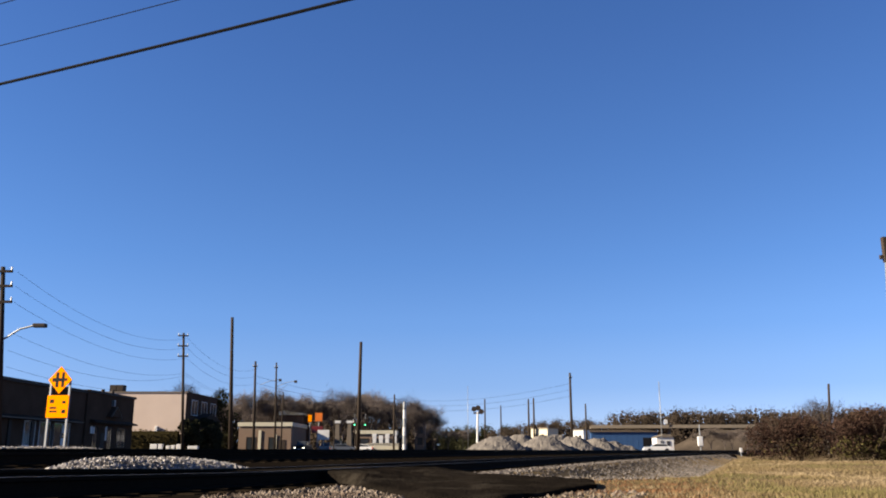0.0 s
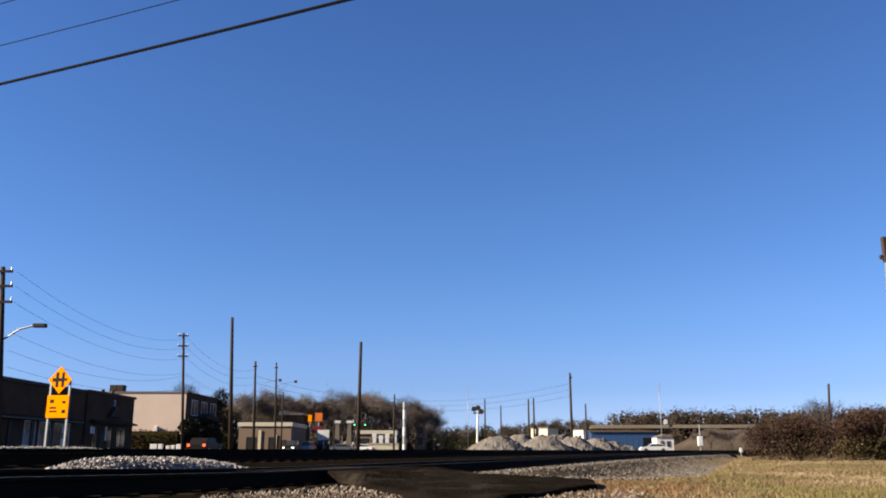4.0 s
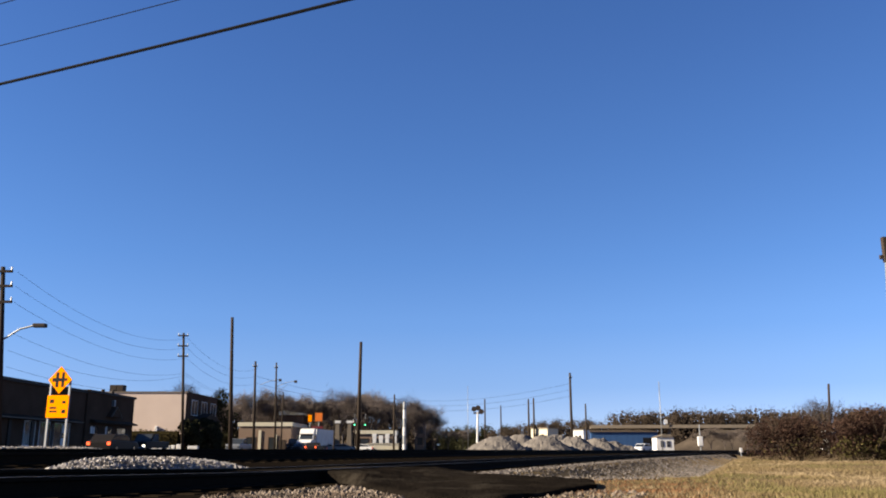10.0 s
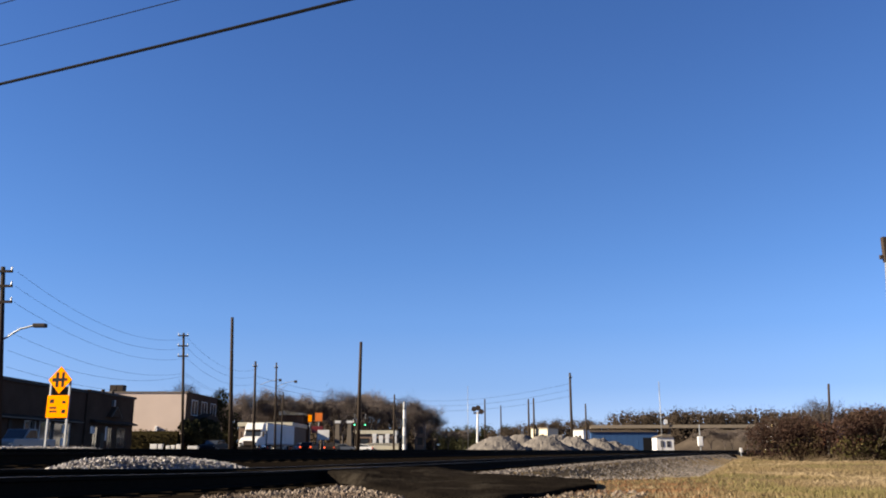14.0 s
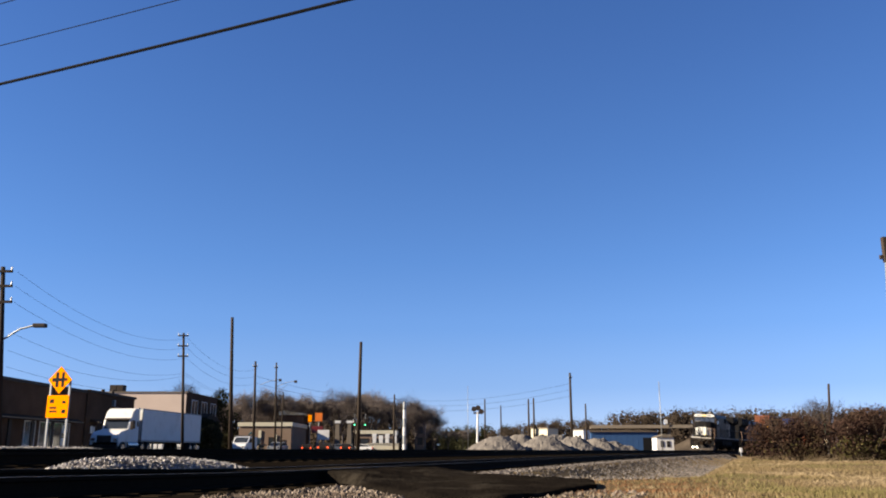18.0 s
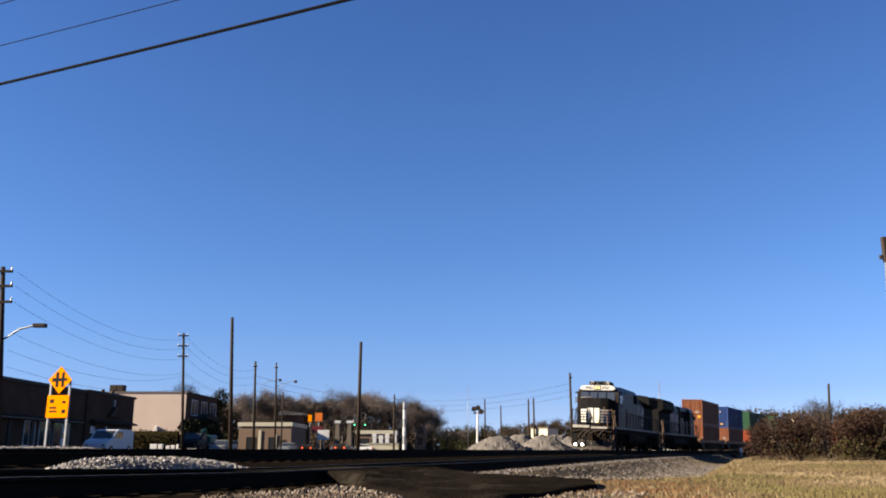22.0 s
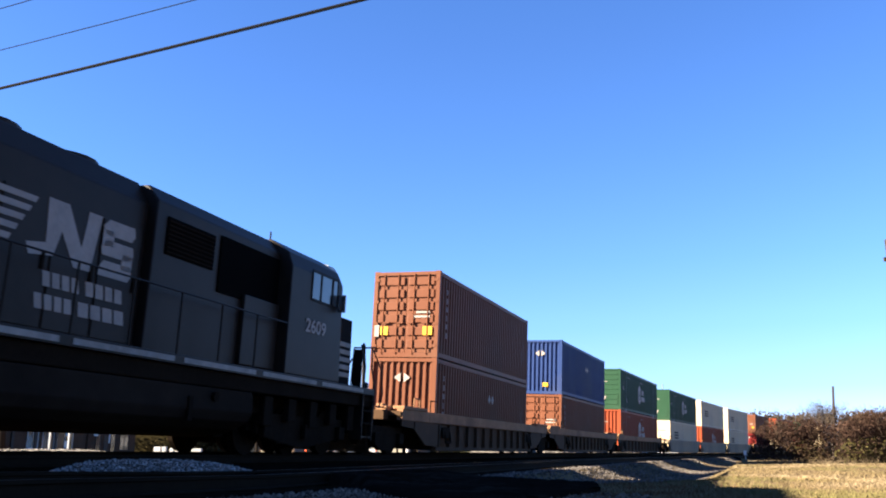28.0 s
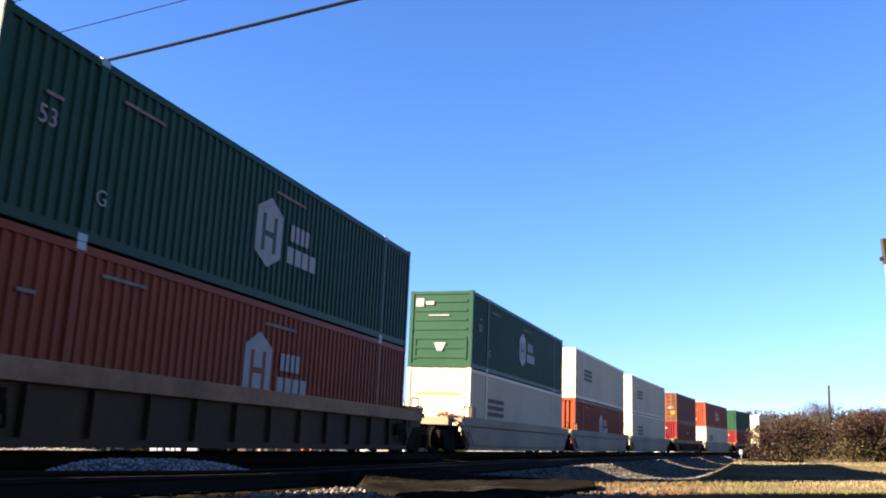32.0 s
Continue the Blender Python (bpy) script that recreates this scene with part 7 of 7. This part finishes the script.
def semi():
    """Origin on the road under the trailer's tail; x points ahead."""
    t = thing("semi_truck", "white semi truck with a long white box trailer", "truck", group="street traffic")
    W, L = 1.28, 14.63
    tr = part("trailer_body", box(0, L, -W, W, 1.2, 3.88, 0.03), M["white"], t, "long plain white trailer box")
    part("trailer_rail", box(0, L, -W - 0.01, W + 0.01, 1.06, 1.2), M["steel"], tr)
    part("trailer_cap", box(-0.01, L + 0.01, -W - 0.012, W + 0.012, 3.8, 3.9), M["steel"], tr)
    for s in (-1, 1):
        part("tail_light", box(-0.01, 0.02, min(s * 0.8, s * 1.1), max(s * 0.8, s * 1.1), 1.08, 1.17), M["lampr"], tr)
        part("nose_post", cyl(bmesh.new(), (L - 0.02, s * (W - 0.06), 1.2), (L - 0.02, s * (W - 0.06), 3.88), 0.07, n=8), M["steel"], tr)
    part("rear_guard", box(-0.02, 0.06, -1.1, 1.1, 0.5, 0.62), M["steel"], tr)
    for s in (-1, 1):
        part("landing_leg", box(10.9, 11.05, min(s * 0.7, s * 0.85), max(s * 0.7, s * 0.85), 0.35, 1.06), M["steel"], tr)
    for x in (1.3, 2.6, 13.0, 14.3):
        for s in (-1, 1):
            road_wheel(t, x, s * 1.02, 0.5, 0.5)
    part("tractor_frame", box(12.2, 19.0, -0.5, 0.5, 0.75, 1.0), M["grime"], t)
    cab = part("tractor_cab", prism([(15.1, 0.95), (15.1, 3.62), (15.4, 3.82), (15.9, 3.85), (16.4, 3.55), (16.75, 2.95), (17.15, 2.05), (18.5, 1.82), (18.95, 1.55), (19.1, 0.95)], "y", -1.2, 1.2, 0.09), M["white"], t)
    # shade of the gap behind the cab, put in as a dark box
    part("rear_shadow_gap", box(14.85, 15.1, -0.9, 0.9, 1.0, 3.2, 0.02), M["grime"], t, "dark box filling the shaded gap behind the cab")
    bm = bmesh.new()
    quadmesh(bm, [(16.80, -1.02, 2.86), (16.80, 1.02, 2.86), (17.17, 1.02, 2.10), (17.17, -1.02, 2.10)], ((0, 1, 2, 3),))
    part("windshield", bm, M["glass"], cab)
    part("sun_visor", prism([(16.72, 3.0), (17.02, 2.88), (17.02, 2.84), (16.74, 2.9)], "y", -1.1, 1.1), M["trimdark"], cab)
    for s in (-1, 1):
        part("side_window", prism([(15.9, 2.1), (15.95, 2.8), (16.65, 2.8), (16.98, 2.1)], "y", s * 1.201, s * 1.21), M["glass"], cab)
        part("sleeper_window", prism([(15.25, 2.3), (15.25, 2.75), (15.6, 2.75), (15.6, 2.3)], "y", s * 1.201, s * 1.21), M["glass"], cab)
        part("headlight", box(18.85, 19.12, min(s * 0.8, s * 1.12), max(s * 0.8, s * 1.12), 1.05, 1.28), M["chrome"], cab)
        road_wheel(t, 18.05, s * 1.05, 0.5, 0.3)
        fen = prism([(17.4, 0.55), (17.5, 1.0), (17.8, 1.2), (18.3, 1.2), (18.6, 1.0), (18.95, 0.6), (18.95, 1.3), (17.4, 1.3)], "y", min(s * 1.1, s * 1.23), max(s * 1.1, s * 1.23))
        part("fender", fen, M["white"], cab)
        mr = part("mirror", box(17.2, 17.28, min(s * 1.38, s * 1.58), max(s * 1.38, s * 1.58), 2.0, 2.7, 0.02), M["trimdark"], cab)
        part("mirror_arm", tube([(17.2, s * 1.2, 2.6), (17.24, s * 1.4, 2.6)], 0.025, 6), M["steel"], mr)
        part("fuel_tank", cyl(bmesh.new(), (15.2, s * 1.0, 0.75), (17.2, s * 1.0, 0.75), 0.3, n=14), M["chrome"], t)
        part("exhaust_stack", cyl(bmesh.new(), (15.0, s * 1.05, 1.0), (15.0, s * 1.05, 3.95), 0.07, n=8), M["chrome"], t)
    part("grille", box(19.06, 19.13, -0.6, 0.6, 0.95, 1.5), M["trimdark"], cab)
    part("bumper", box(19.0, 19.25, -1.2, 1.2, 0.35, 0.75, 0.05), M["cardark"], cab)
    return t


def flatbed():
    t = thing("flatbed_truck", "dark flatbed truck with teal machinery on its bed", "truck", group="street traffic")
    part("bed", box(-4.5, 1.5, -1.2, 1.2, 0.95, 1.15), M["cardark"], t)
    part("cab", prism([(1.6, 0.5), (1.6, 2.15), (1.75, 2.25), (2.75, 2.25), (3.2, 1.5), (4.3, 1.35), (4.45, 1.15), (4.45, 0.5)], "y", -1.1, 1.1, 0.06), M["cardark"], t)
    part("machine_body", box(-3.0, -0.6, -0.8, 0.8, 1.15, 2.05, 0.15), M["carteal"], t, "teal machine load")
    for s in (-1, 1):
        part("side_window", prism([(1.8, 1.55), (1.8, 2.1), (2.6, 2.1), (2.95, 1.55)], "y", s * 1.101, s * 1.11), M["glass"], t)
        part("headlight", box(4.44, 4.47, min(s * 0.65, s * 0.95), max(s * 0.65, s * 0.95), 0.85, 1.05), M["chrome"], t)
    part("windshield", prism([(2.80, 2.18), (3.22, 1.52), (3.25, 1.54), (2.84, 2.2)], "y", -0.95, 0.95), M["glass"], t)
    part("machine_boom", tube([(-1.8, 0, 2.0), (-0.9, 0, 2.75), (0.4, 0, 2.4)], 0.11, 8), M["carteal"], t)
    for x in (-3.2, -2.1, 3.5):
        for s in (-1, 1):
            road_wheel(t, x, s * 0.95, 0.48, 0.3)
    return t


def on_lane(y, off=0.0, away=False):
    """A pose on the street at that distance, facing the camera's end or away from it."""
    a = math.atan2(1.0, 0.0747)
    return Matrix.Translation((lane_x(y) + off, y, 0.33)) @ Matrix.Rotation(a if away else a + math.pi, 4, "Z")


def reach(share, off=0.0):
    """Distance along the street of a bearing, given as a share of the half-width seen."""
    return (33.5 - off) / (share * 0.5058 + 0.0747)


V_dark = car("pickup", "cardark", "dark pickup truck with lit headlights on the street", True, 5.4)
V_silver = car("pickup", "carsilver", "silver pickup truck on the street", False, 5.6)
V_black = car("car", "cardark", "black sedan on the street")
V_van = car("van", "carwhite", "white cargo van on the street", False, 5.1)
V_grey = car("car", "carsilver", "silver-grey sedan on the street", False)
V_pale = car("car", "carsilver", "pale silver sedan on the street", False)
V_red = car("car", "cardark", "dark car with lit tail lights heading away along the street")
V_away = car("car", "cardark", "dark sedan heading away along the street")
V_semi = semi()
V_flat = flatbed()
V_white = car("car", "carwhite", "white sedan creeping along the yard beyond the track")
for _x, _y, _a, _c in ((-18.2, 160, 5, "carsilver"), (-15.5, 166, 170, "carwhite"), (-20.8, 172, 185, "cardark"), (-11.5, 172, 90, "carwhite"), (-24.5, 158, 95, "cardark")):
    _o = car("car", _c, {"carsilver": "silver", "carwhite": "white", "cardark": "dark"}[_c] + " car standing on a far forecourt")
    _o["group"] = "parked cars"
    _o.matrix_basis = pose(_x, _y, 0.32, 0, 0, _a)


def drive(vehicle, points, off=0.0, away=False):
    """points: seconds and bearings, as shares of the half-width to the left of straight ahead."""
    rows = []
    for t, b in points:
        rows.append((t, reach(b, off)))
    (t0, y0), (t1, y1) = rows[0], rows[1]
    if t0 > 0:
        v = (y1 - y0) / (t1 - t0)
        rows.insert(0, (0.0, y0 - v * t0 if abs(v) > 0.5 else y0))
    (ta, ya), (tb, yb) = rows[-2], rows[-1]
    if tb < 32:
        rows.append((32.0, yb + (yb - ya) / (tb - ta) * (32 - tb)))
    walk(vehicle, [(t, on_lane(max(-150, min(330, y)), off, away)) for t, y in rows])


def motions():
    times = [i * 0.5 for i in range(65)]
    for ob, start, length, height in moving:
        walk(ob, [(t, train_pose(t, start, length, height)) for t in times])
    # wheels turn as the train rolls past the crossing
    for ob, x, r in rolling:
        sense = -1
        top = ob.parent.parent
        if top == second:
            sense = 1
        rows = []
        start = {o: s for o, s, _, _ in moving}[top]
        sx = start + (-x if top == second else x)
        ts = [0.0] + [i / 30 for i in range(1, 960) if -24 < lead_u(i / 30) + sx < 55] + [32.0]
        if len(ts) < 4:
            continue
        for t in ts:
            held = min(max(t, ts[1]), ts[-2])
            rows.append((t, Matrix.Translation((x, 0, r)) @ Matrix.Rotation(sense * (lead_u(ts[1]) - lead_u(held)) / r, 4, "Y")))
        walk(ob, rows)
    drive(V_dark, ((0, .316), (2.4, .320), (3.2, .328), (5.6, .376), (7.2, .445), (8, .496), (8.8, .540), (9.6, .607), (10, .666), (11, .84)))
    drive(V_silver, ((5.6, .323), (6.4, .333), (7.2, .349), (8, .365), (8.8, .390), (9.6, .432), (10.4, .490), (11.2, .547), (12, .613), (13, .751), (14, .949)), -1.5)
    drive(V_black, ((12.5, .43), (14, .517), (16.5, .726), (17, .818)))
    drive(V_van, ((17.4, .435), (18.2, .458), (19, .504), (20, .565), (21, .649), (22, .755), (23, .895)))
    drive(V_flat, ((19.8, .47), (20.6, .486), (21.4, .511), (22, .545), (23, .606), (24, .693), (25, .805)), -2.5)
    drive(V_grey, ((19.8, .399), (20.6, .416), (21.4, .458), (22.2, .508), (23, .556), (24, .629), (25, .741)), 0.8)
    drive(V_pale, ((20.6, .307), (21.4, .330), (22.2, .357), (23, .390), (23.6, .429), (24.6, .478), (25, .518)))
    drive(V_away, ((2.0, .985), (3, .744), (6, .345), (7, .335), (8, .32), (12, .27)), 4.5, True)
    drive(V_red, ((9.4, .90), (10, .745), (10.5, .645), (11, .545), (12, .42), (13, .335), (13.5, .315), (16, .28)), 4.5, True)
    tail = ((0, 285), (3, 235), (5.6, 181), (6, 176), (7, 172), (9, 166), (11, 156), (13, 139.3), (14, 131.5), (17, 101.6), (18, 91.4), (19, 80.9), (20, 70.0), (21, 60.3), (32, -62))
    walk(V_semi, [(t, on_lane(y)) for t, y in tail])
    walk(V_white, [(t, pose(x, 150, 0.31, 0, 0, a)) for t, x, a in ((0, 36.7, 175), (3, 36.2, 177), (6, 35.8, 180), (8, 35.2, 195), (9, 34.6, 215), (10, 34.1, 235), (11, 33.4, 245), (12, 32.4, 240), (14, 29.0, 200), (32, 10, 190))])


motions()
